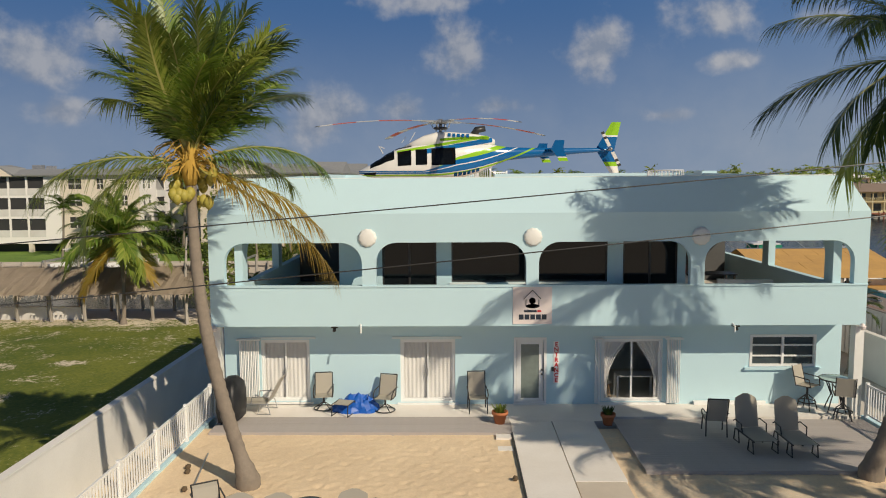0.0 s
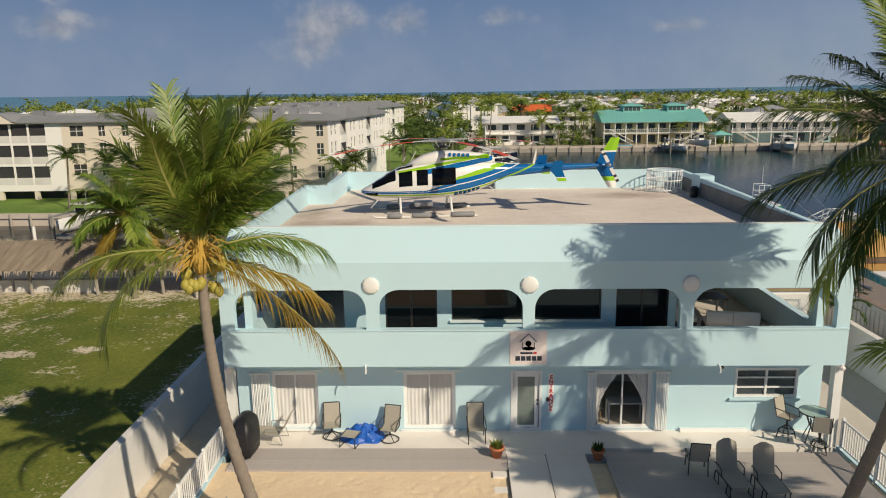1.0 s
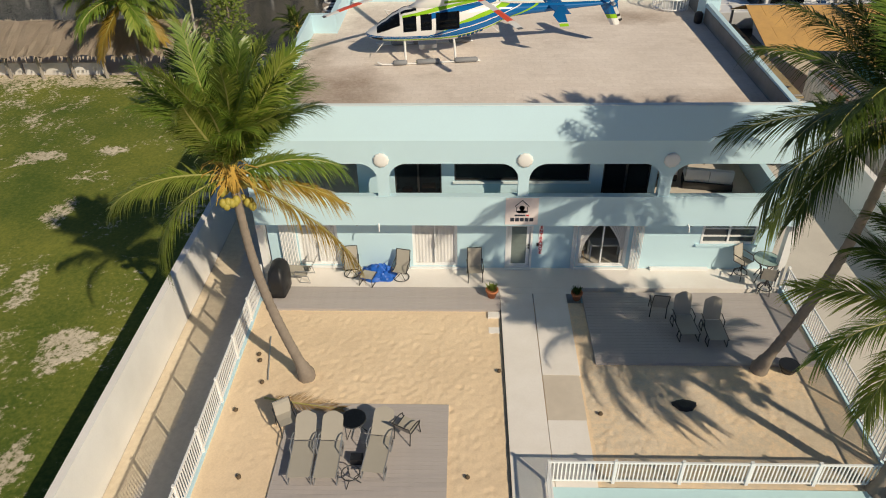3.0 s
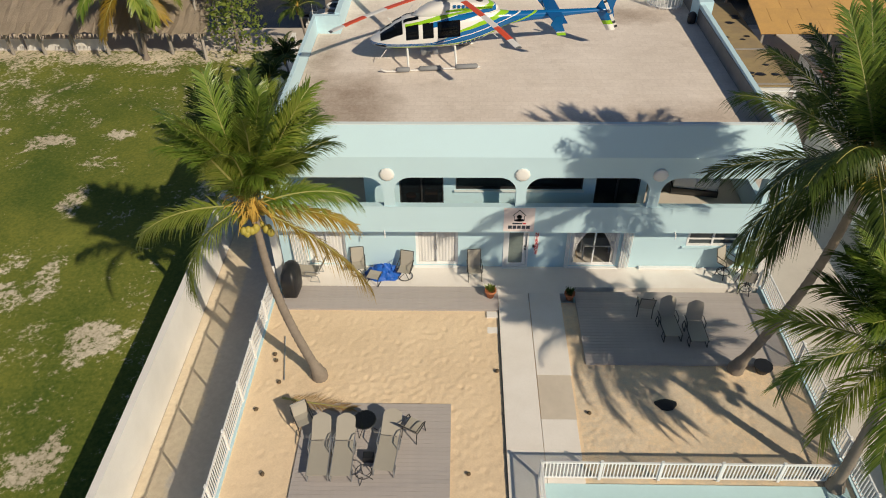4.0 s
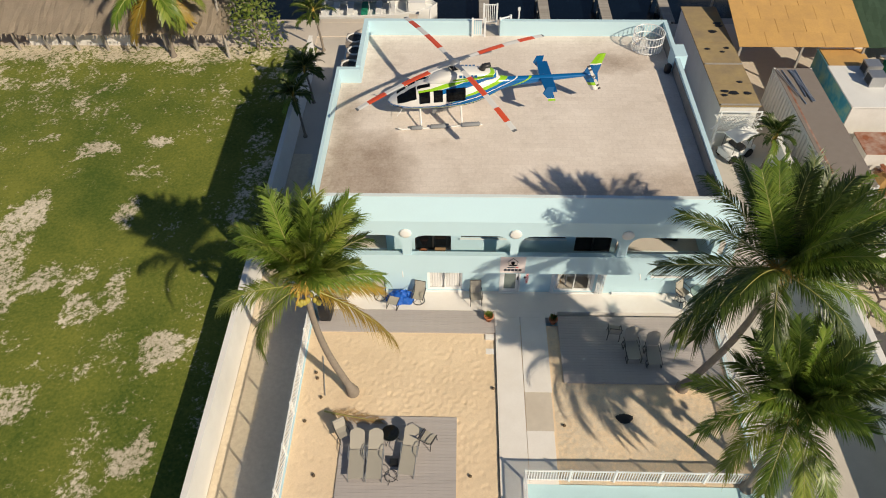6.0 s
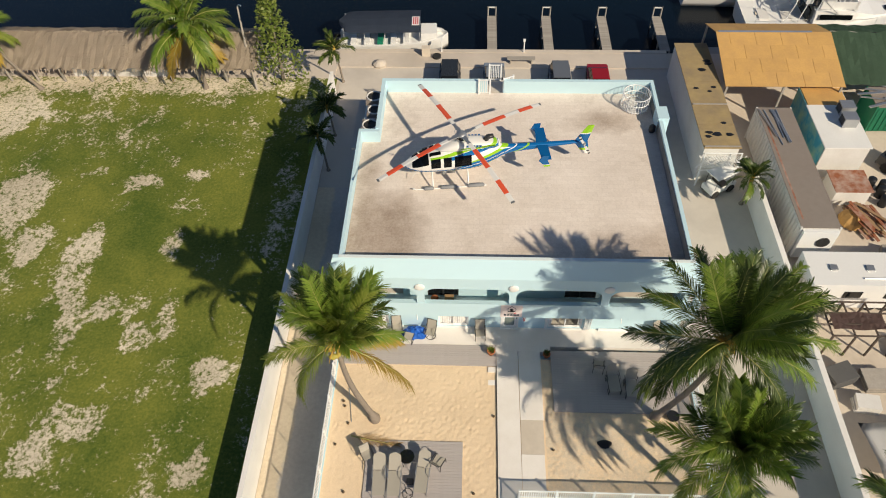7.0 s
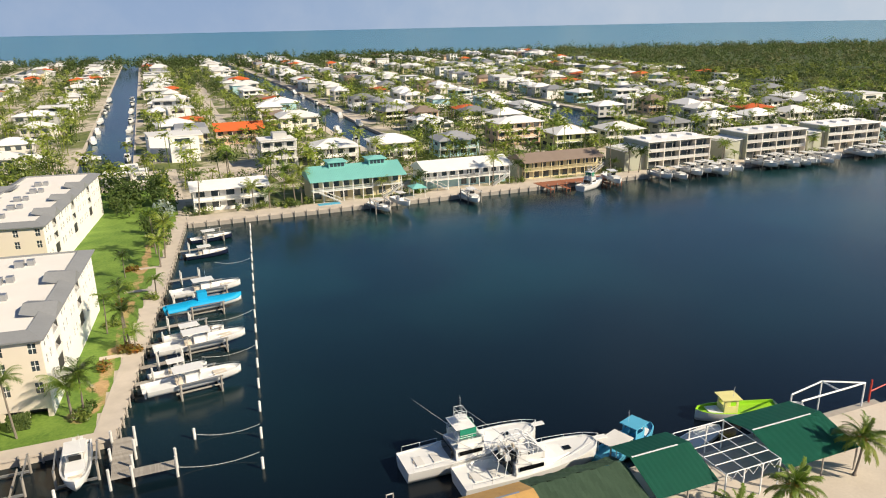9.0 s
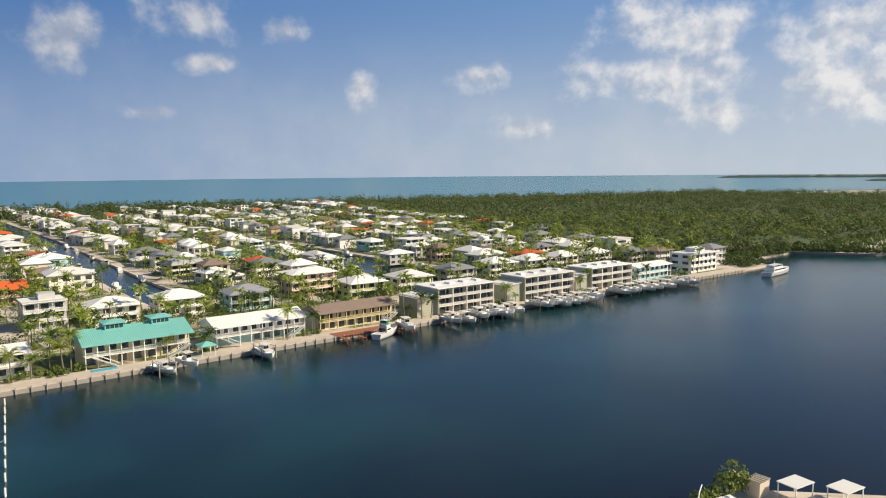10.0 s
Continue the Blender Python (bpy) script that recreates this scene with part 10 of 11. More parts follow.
bm = S()
prism(bm, [(4.62, 183.6), (332, 182.0), (345, 196), (345, 262), (4.62, 262)], SEA - 2, LOW - 0.02)
prism(bm, [(-420, 232.02), (4.6, 232.02), (4.6, 262), (-420, 262)], SEA - 2, LOW - 0.02)
for p_ in STRIPS:
    prism(bm, p_, SEA - 2, LOW - 0.02)
prism(bm, [(345.02, 200), (430, 206), (452, 168), (900, 90), (2600, 300), (2000, 800), (1250, 900), (900, 1080), (372.02, 1150), (372.02, 262), (345.02, 262)], SEA - 2, LOW - 0.02)
solo("town_land", bm, "dirt", "flat low land of the town between canals", "ground", kind="structure")


def plots(x, y):
    return min(0.9, max(0.1, 0.54 + (0.5 if 9 < x < 31 and 234 < y < 262 else 0) + 0.4 * fbm(x, y, 0.05, 3) + 0.3 * fbm(x, y, 0.2, 7)))


for p_ in STRIPS:
    xs_ = [q[0] for q in p_]
    g_ = field("town_ground", max(min(xs_), -260) + 0.8, max(xs_) - 0.8, 262, 1148, LOW, 8.0, plots, "town_ground", None, lambda x, y: inside(p_, x, y + 4) and inside(p_, x - 8, y + 4))
    tagged(g_, "patchy green and sandy plots", "ground", kind="structure")
g_ = field("town_ground", 373, 520, 262, 1100, LOW, 8.0, plots, "town_ground")
tagged(g_, "patchy green and sandy plots beside the woods", "ground", kind="structure")
g_ = field("town_ground", 5.4, 331, 190, 261.9, LOW, 5.0, plots, "town_ground")
tagged(g_, "patchy green and sandy plots by the basin", "ground", kind="structure")
for x, w in ((-72, 3.0), (36, 3.4), (132, 1.8), (264, 1.8), (336, 1.8)):
    bm = S()
    loft(bm, [[(x + 4.0 * math.sin(y * 0.012) - w, y, LOW + 0.03), (x + 4.0 * math.sin(y * 0.012) + w, y, LOW + 0.03), (x + 4.0 * math.sin(y * 0.012) + w, y, LOW - 0.1), (x + 4.0 * math.sin(y * 0.012) - w, y, LOW - 0.1)] for y in range(224, 761, 24)])
    solo("street", bm, "quay_concrete", "pale sandy town street between the houses", "road", kind="structure")
bm = S()
span(bm, 12, 330, 214.5, 219.5, LOW - 0.1, LOW + 0.025)
solo("shore_street", bm, "quay_concrete", "pale street behind the shore houses", "road", kind="structure")

# shore wall with piles and a plank walk
sw = thing("shore_wall", "timber-faced seawall with a pale walk and piles", "seawall", kind="structure")
part("walk_slab", prism(S(), [(4.7, 183.4), (332, 181.8), (332, 189.5), (4.7, 190.5)], LOW - 0.3, LOW + 0.05), "quay_concrete", sw)
part("timber_face", prism(S(), [(4.7, 183.1), (332, 181.5), (332, 181.79), (4.7, 183.39)], SEA - 1, LOW - 0.1), "weathered_wood", sw)
for k in range(104):
    x = 6 + k * 3.13
    put("piling", qp, sw, pose(x, 182.9 - (x - 5) * 0.005, 0.15))
part("red_deck", prism(S(), [(104, 182.0), (132, 181.9), (132, 187.5), (104, 187.6)], LOW + 0.055, LOW + 0.12), "dock_red", sw)


# ---- houses ----
def windows(parent, x0, x1, y, z0, z1, n, out=-0.03, axis="x"):
    step = (x1 - x0) / n
    for k in range(n):
        a, b = x0 + step * (k + 0.22), x0 + step * (k + 0.78)
        if axis == "x":
            p = part("window", span(S(), a, b, y + out, y + out + 0.05, z0, z1), "window_glass", parent)
        else:
            p = part("window", span(S(), y + out, y + out + 0.05, a, b, z0, z1), "window_glass", parent)


def hip(bm, x0, x1, y0, y1, z, rise, o=0.8, ridge_in=None):
    w, d = x1 - x0 + 2 * o, y1 - y0 + 2 * o
    i = min(w, d) / 2 if ridge_in is None else ridge_in
    cx, cy = (x0 + x1) / 2, (y0 + y1) / 2
    rxh, ryh = max(0.05, w / 2 - i), max(0.05, d / 2 - i)
    loft(bm, [[(x0 - o, y0 - o, z), (x1 + o, y0 - o, z), (x1 + o, y1 + o, z), (x0 - o, y1 + o, z)], [(x0 - o, y0 - o, z + 0.18), (x1 + o, y0 - o, z + 0.18), (x1 + o, y1 + o, z + 0.18), (x0 - o, y1 + o, z + 0.18)], [(cx - rxh, cy - ryh, z + rise), (cx + rxh, cy - ryh, z + rise), (cx + rxh, cy + ryh, z + rise), (cx - rxh, cy + ryh, z + rise)]])
    return bm


def balcony(parent, x0, x1, y0, y1, z, posts=4, rail="white_paint", down=None, top=None):
    """A porch: slab, rail and posts along its front."""
    part("porch_slab", span(S(), x0, x1, y0, y1, z - 0.2, z), rail, parent)
    bm = S()
    span(bm, x0, x1, y0, y0 + 0.05, z + 0.92, z + 1.0)
    n = int((x1 - x0) / 0.5)
    for k in range(n + 1):
        x = x0 + (x1 - x0) * k / n
        span(bm, x - 0.03, x + 0.03, y0, y0 + 0.05, z, z + 0.92)
    part("porch_rail", bm, rail, parent)
    for k in range(posts):
        x = x0 + 0.1 + (x1 - x0 - 0.2) * k / (posts - 1)
        part("porch_post", span(S(), x - 0.1, x + 0.1, y0 + 0.06, y0 + 0.26, z - 2.8 if down is None else down, z + 2.6 if top is None else top), rail, parent)


def town_house(m, w, d, floors, wall, roof, style, label, rise=2.2, porch=True, rail="white_paint", group="town houses"):
    h = thing("house", label, "house", m, group)
    H = floors * 3.0
    inset = 1.6 if porch else 0.0
    part("wall", span(S(), -w / 2, w / 2, -d / 2 + inset, d / 2, -0.2, H), wall, h)
    for f in range(floors):
        windows(h, -w / 2, w / 2, -d / 2 + inset, f * 3 + 0.9, f * 3 + 2.4, max(2, int(w / 3.4)))
        windows(h, -d / 2 + inset, d / 2, w / 2, f * 3 + 1.0, f * 3 + 2.3, 2, -0.02, "y")
        windows(h, -d / 2 + inset, d / 2, -w / 2, f * 3 + 1.0, f * 3 + 2.3, 2, -0.03, "y")
        if porch and f > 0:
            balcony(h, -w / 2, w / 2, -d / 2, -d / 2 + inset, f * 3.0, 4, rail)
    if style == "hip":
        part("roof", hip(S(), -w / 2, w / 2, -d / 2, d / 2, H, rise), roof, h)
    elif style == "gable":
        bm = S()
        o = 0.7
        loft(bm, [[(-w / 2 - o, -d / 2 - o, H), (-w / 2 - o, 0, H + rise), (-w / 2 - o, d / 2 + o, H), (-w / 2 - o, d / 2 + o, H - 0.15), (-w / 2 - o, -d / 2 - o, H - 0.15)], [(w / 2 + o, -d / 2 - o, H), (w / 2 + o, 0, H + rise), (w / 2 + o, d / 2 + o, H), (w / 2 + o, d / 2 + o, H - 0.15), (w / 2 + o, -d / 2 - o, H - 0.15)]])
        part("roof", bm, roof, h)
    else:
        part("roof", span(S(), -w / 2 - 0.2, w / 2 + 0.2, -d / 2 - 0.2, d / 2 + 0.2, H, H + 0.25), roof, h)
        part("parapet", panel(S(), rect(-w / 2 - 0.2, w / 2 + 0.2, H + 0.255, H + 0.7), [], 0.15, Matrix.Translation((0, -d / 2 - 0.2, 0))), wall, h)
        part("roof_room", span(S(), -w * 0.1, w * 0.3, -d * 0.1, d * 0.3, H + 0.255, H + 2.2), wall, h)
    return h


VARIANTS = (
    (15, 12, 2, "wall_pale", "roof_white", "hip", "two-storey pale house with a white metal hip roof", 2.4, False),
    (14, 13, 2, "wall_aqua", "roof_white", "hip", "two-storey aqua house with a white hip roof", 2.2, True),
    (16, 12, 2, "condo_white", "roof_slate", "hip", "two-storey white house with a grey hip roof", 2.6, True),
    (13, 12, 3, "condo_white", "roof_white", "flat", "three-storey white modern house with a flat roof", 1, True),
    (15, 12, 2, "wall_peach", "roof_brown", "hip", "two-storey peach house with a brown hip roof", 2.3, True),
    (14, 11, 1, "condo_white", "roof_white", "hip", "low white house with a white hip roof", 2.0, False),
    (16, 13, 2, "wall_grey", "roof_white", "hip", "two-storey grey house with a white hip roof", 2.4, False),
    (15, 11, 2, "wall_yellow", "roof_slate", "gable", "two-storey cream house with a grey gable roof", 2.6, True),
    (14, 12, 2, "wall_peach", "roof_orange", "hip", "two-storey peach house with an orange tile roof", 2.2, False),
)
made = {}


def distant_house(m, w, d, floors, wall, roof, style, label, rise, porch):
    """A far house in few parts: walls, glazing, a gallery and the roof."""
    h = thing("house", label, "house", m, "town houses")
    H = floors * 3.0
    y = -d / 2 + (1.5 if porch else 0)
    part("wall", span(S(), -w / 2, w / 2, y, d / 2, -0.2, H), wall, h)
    for f in range(floors):
        for a, b in ((-0.44, -0.26), (-0.16, 0.12), (0.24, 0.42)):
            part("window", span(S(), w * a, w * b, y - 0.04, y + 0.02, f * 3 + 0.8, f * 3 + 2.4), "window_glass", h)
        if porch and f:
            part("gallery", panel(S(), rect(-w / 2, w / 2, f * 3 - 0.2, f * 3 + 0.85), [], 0.1, Matrix.Translation((0, -d / 2, 0))), "white_paint", h)
            part("gallery_floor", span(S(), -w / 2, w / 2, -d / 2 + 0.11, y, f * 3 - 0.2, f * 3), "white_paint", h)
    for x in (-w / 2, w / 2):
        part("window", span(S(), x - 0.03, x + 0.03, -d * 0.1, d * 0.35, H - 2.1, H - 0.7), "window_glass", h)
    if style == "flat":
        part("roof", span(S(), -w / 2 - 0.2, w / 2 + 0.2, -d / 2 - 0.2, d / 2 + 0.2, H, H + 0.4), roof, h)
    else:
        part("roof", hip(S(), -w / 2, w / 2, -d / 2, d / 2, H, rise, 0.8, None if style == "hip" else 1.0), roof, h)
    return h


far_bms = {}


def horizon_house(m, w, d, floors, wall, roof, style, rise):
    """A house near the horizon: walls, dark glazing and roof, joined with its neighbours."""
    H = floors * 3.0
    for mat in (wall, "window_glass", roof):
        bm = far_bms.setdefault(mat, S())
        k = len(bm.verts)
        if mat == wall:
            span(bm, -w / 2, w / 2, -d / 2, d / 2, -0.2, H)
        elif mat == roof:
            hip(bm, -w / 2, w / 2, -d / 2, d / 2, H, 0.4 if style == "flat" else rise, 0.8, 1.0 if style == "gable" else None)
        else:
            for f in range(floors):
                for a, b in ((-0.42, -0.14), (0.06, 0.40)):
                    span(bm, w * a, w * b, -d / 2 - 0.04, -d / 2 - 0.002, f * 3 + 0.8, f * 3 + 2.4)
        bm.verts.ensure_lookup_table()
        for v in bm.verts[k:]:
            v.co = m @ v.co


BUILDERS = (town_house, distant_house)


size_rnd = random.Random(5)


def place(v, x, y, turn=0.0, far=0):
    a, b = size_rnd.uniform(0.78, 1.15), size_rnd.uniform(0.8, 1.15)
    m = pose(x, y, LOW, 0, 0, turn) @ Matrix.Diagonal((a, b, size_rnd.uniform(0.85, 1.12), 1))
    if far == 2:
        w, d, f, wall, roof, st, lab, rise, porch = VARIANTS[v]
        return horizon_house(m, w, d, f, wall, roof, st, rise)
    if (v, far) in made:
        return copy_thing(made[v, far], m)
    w, d, f, wall, roof, st, lab, rise, porch = VARIANTS[v]
    made[v, far] = BUILDERS[far](m, w, d, f, wall, roof, st, lab, rise, porch)
    return made[v, far]


taken = []
# second row, by the shore street
town_house(pose(39, 254, LOW), 12, 12, 3, "wall_grey", "roof_white", "flat", "three-storey grey modern house with stepped roof", group="second row houses")
town_house(pose(33, 314, LOW), 19, 13, 2, "wall_peach", "roof_orange", "gable", "pale peach house with a bright orange roof", 2.6, group="second row houses")
town_house(pose(-10, 246, LOW), 13, 9, 1, "condo_white", "roof_white", "flat", "low white flat-roofed house among trees", porch=False, group="second row houses")
taken += [(39, 254), (33, 314), (-10, 246)]
W_, S_ = "roof_white", "roof_slate"
SECOND = ((58, 250, 2, W_), (80, 251, 2, W_), (103, 246, 1, S_), (148, 240, 3, W_), (171, 240, 4, W_), (200, 246, 5, S_), (229, 250, 2, W_), (251, 249, 2, W_), (273, 249, 4, W_), (297, 248, 2, W_), (316, 239, 5, S_))
KINDS = {1: ("wall_aqua", "pale blue"), 2: ("condo_white", "white"), 3: ("wall_lime", "lime green"), 4: ("wall_pale", "cream"), 5: ("wall_grey", "grey")}
for x, y, k_, rf in SECOND:
    wl_, word = KINDS[k_]
    town_house(pose(x, y, LOW, 0, 0, (x * 7) % 9 - 4), 15.5, 13, 2, wl_, rf, "hip", "two-storey " + word + " house with a " + ("white" if rf == W_ else "grey") + " hip roof", 2.7, group="second row houses")
    taken.append((x, y))
town_house(pose(134, 258, LOW), 19, 13, 3, "wall_peach", "roof_white", "hip", "three-storey peach villa with a white hip roof", 1.8, group="second row houses")
taken.append((134, 258))
THIRD = ((9, 338, 0), (62, 335, 0), (122, 329, 4), (115, 352, 7), (145, 322, 2), (219, 318, 6), (246, 315, 4), (288, 325, 3), (304, 319, 0), (302, 292, 2), (330, 302, 0), (362, 312, 2), (243, 381, 1), (257, 358, 3), (-50, 314, 0), (-47, 361, 0), (176, 318, 0), (406, 390, 2), (444, 536, 1), (458, 577, 1), (446, 500, 8))
for x, y, v in THIRD:
    place(v, x, y, (x * 13) % 17 - 8, 0 if y < 345 else 1)
    taken.append((x, y))
rnd = random.Random(77)
ROWS = ((-166, 0), (-100, 0), (-47, 0), (10, 0), (61, 0.018), (116, 0.016), (148, 0.03), (179, 0.05), (245, 0.02), (283, 0.06), (318, 0.1), (350, 0.15), (385, 0.2), (420, 0.2), (455, 0.2), (490, 0.2))
for x0, lean in ROWS:
    y = 272 + rnd.uniform(0, 14)
    while y < (1120 if x0 < 200 else 1060):
        x = x0 + lean * (y - 300) + rnd.uniform(-6.5, 6.5)
        if not (45 < x < 92 and y < 328) and not (160 < x < 226 and y < 314) and x < woods_edge(y) and rnd.random() < (0.9 if y < 480 else 0.94) and any(inside(p_, x - 8, y) and inside(p_, x + 8, y) for p_ in STRIPS) | (x > 375) and all(abs(x - a) > 16.5 or abs(y - b) > 14.5 for a, b in taken):
            place(rnd.choice((0, 0, 0, 0, 1, 3, 2, 3, 4, 5, 5, 6, 6, 0, 7, 8)), x, y, rnd.choice((0, 0, 0, 90, -90, 180)) + rnd.uniform(-9, 9), 1 if y < 500 else 2)
            taken.append((x, y))
        y += rnd.uniform(15.5, 23)

# ---- the front row on the basin ----
# white gable house
h = town_house(pose(16.6, 199, LOW), 19, 12, 2, "condo_white", "roof_white", "gable", "two-storey white house with a low white gable roof", 1.5, group="basin houses")
# teal-roofed house with two dormers
h = thing("house", "long cream house with a teal metal roof and two dormers", "house", pose(50.8, 196.5, LOW, 0, 0, 0), "basin houses")
part("wall", span(S(), -13, 13, -3.0, 6, -0.2, 6.2), "wall_yellow", h)
bm = S()
loft(bm, [[(-13.8, -6.6, 6.0), (-13.8, 1.2, 8.9), (-13.8, 6.8, 6.4), (-13.8, 6.8, 6.2), (-13.8, -6.6, 5.8)], [(13.8, -6.6, 6.0), (13.8, 1.2, 8.9), (13.8, 6.8, 6.4), (13.8, 6.8, 6.2), (13.8, -6.6, 5.8)]])
rf_ = part("roof", bm, "roof_teal", h)
bm = S()
for k in range(56):
    x = -13.7 + k * 0.498
    loft(bm, [[(x - 0.03, -6.58, 6.02), (x + 0.03, -6.58, 6.02), (x, -6.58, 6.09)], [(x - 0.03, 1.15, 8.9), (x + 0.03, 1.15, 8.9), (x, 1.15, 8.97)]])
part("seams", bm, "roof_teal", rf_)
for x in (-4.6, 7.0):
    dm = part("dormer", span(S(), x - 2.4, x + 2.4, -0.6, 4.2, 7.4, 9.8), "roof_teal", h, "teal dormer with a window band")
    part("dormer_roof", hip(S(), x - 2.4, x + 2.4, -0.6, 4.2, 9.8, 0.8, 0.5), "roof_teal", dm)
    for k in range(4):
        part("dormer_window", span(S(), x - 2.1 + k * 1.07, x - 1.2 + k * 1.07, -0.64, -0.605, 8.6, 9.6), "window_glass", dm)
windows(h, -13, 13, -3.0, 3.6, 5.4, 9)
windows(h, -13, 13, -3.0, 0.4, 2.4, 7)
balcony(h, -13, 4.0, -6.0, -3.0, 3.1, 7, top=5.9, down=0)
balcony(h, 4.2, 13.0, -4.6, -3.0, 3.1, 4, top=5.9, down=0)


def stair(parent, x0, y, z0, x1, z1, w=1.3):
    n = 14
    for k in range(n):
        a = k / n
        part("stair_step", span(S(), x0 + (x1 - x0) * a, x0 + (x1 - x0) * (a + 1.05 / n), y - w, y, z0 + (z1 - z0) * a, z0 + (z1 - z0) * a + 0.14), "white_paint", parent)
    bm = S()
    for yy in (y - w, y - 0.06):
        loft(bm, [[(x0, yy, z0 + 0.9), (x0, yy + 0.06, z0 + 0.9), (x0, yy + 0.06, z0 + 1.0), (x0, yy, z0 + 1.0)], [(x1, yy, z1 + 0.9), (x1, yy + 0.06, z1 + 0.9), (x1, yy + 0.06, z1 + 1.0), (x1, yy, z1 + 1.0)]])
        loft(bm, [[(x0, yy, z0 - 0.2), (x0, yy + 0.06, z0 - 0.2), (x0, yy + 0.06, z0 + 0.1), (x0, yy, z0 + 0.1)], [(x1, yy, z1 - 0.2), (x1, yy + 0.06, z1 - 0.2), (x1, yy + 0.06, z1 + 0.1), (x1, yy, z1 + 0.1)]])
    part("stair_rail", bm, "white_paint", parent)


stair(h, -5.5, -6.05, 0, -11.5, 3.1)
stair(h, 6.5, -6.0, 0, 12.5, 3.1)
# teal gazebo and pool
g = thing("gazebo", "small teal-roofed gazebo on the shore", "gazebo", pose(66.5, 186.8, LOW))
part("roof", hip(S(), -1.8, 1.8, -1.8, 1.8, 2.6, 1.1, 0.4), "roof_teal", g)
for x in (-1.7, 1.7):
    for y in (-1.7, 1.7):
        part("post", span(S(), x - 0.08, x + 0.08, y - 0.08, y + 0.08, 0, 2.6), "white_paint", g)
bm = S()
span(bm, 38.5, 44.5, 187.2, 189.4, LOW - 0.1, LOW + 0.14)
solo("swimming_pool", bm, "boat_blue", "small bright blue swimming pool on the shore", "pool")
# white-roofed duplex with a teal lower wall
h = thing("house", "long white-roofed duplex with a teal lower wall", "house", pose(84.5, 196.5, LOW), "basin houses")
part("wall", span(S(), -13.5, 13.5, -2.4, 6, 3.0, 5.8), "condo_white", h)
part("lower_wall", span(S(), -13.5, 13.5, -2.4, 6, -0.2, 3.0), "wall_aqua", h)
bm = S()
loft(bm, [[(-14.2, -6.0, 5.7), (-14.2, 0.8, 7.9), (-14.2, 6.8, 5.7), (-14.2, 6.8, 5.5), (-14.2, -6.0, 5.5)], [(14.2, -6.0, 5.7), (14.2, 0.8, 7.9), (14.2, 6.8, 5.7), (14.2, 6.8, 5.5), (14.2, -6.0, 5.5)]])
part("roof", bm, "roof_white", h)
windows(h, -13.5, 13.5, -2.4, 3.5, 5.2, 10)
windows(h, -2, 13.5, -2.4, 0.4, 2.4, 5)
balcony(h, -13.5, 13.5, -5.4, -2.4, 3.0, 9, top=5.5, down=0)
stair(h, -7.0, -5.45, 0, -12.5, 3.0)
stair(h, 7.5, -5.45, 0, 12.8, 3.0)
# brown-roofed row with peach columns
h = thing("house", "long peach row building with a brown roof and sage end wall", "house", pose(117.0, 195.5, LOW), "basin houses")
part("wall", span(S(), -13.8, 13.8, -2.0, 6.5, -0.2, 5.6), "wall_yellow", h)
part("end_wall", span(S(), -14.0, -13.81, -2.2, 6.7, -0.2, 6.6), "wall_sage", h)
bm = S()
loft(bm, [[(-14.3, -4.6, 5.6), (-14.3, 1.2, 7.6), (-14.3, 7.2, 5.6), (-14.3, 7.2, 5.4), (-14.3, -4.6, 5.4)], [(14.3, -4.6, 5.6), (14.3, 1.2, 7.6), (14.3, 7.2, 5.6), (14.3, 7.2, 5.4), (14.3, -4.6, 5.4)]])
part("roof", bm, "roof_brown", h)
windows(h, -13.8, 13.8, -2.0, 3.4, 5.0, 9)
windows(h, -13.8, 13.8, -2.0, 0.3, 2.3, 8)
balcony(h, -13.8, 13.8, -4.2, -2.0, 2.9, 10, "wall_yellow", top=5.4, down=0)
stair(h, 9.0, -4.25, 0, 13.8, 2.9)




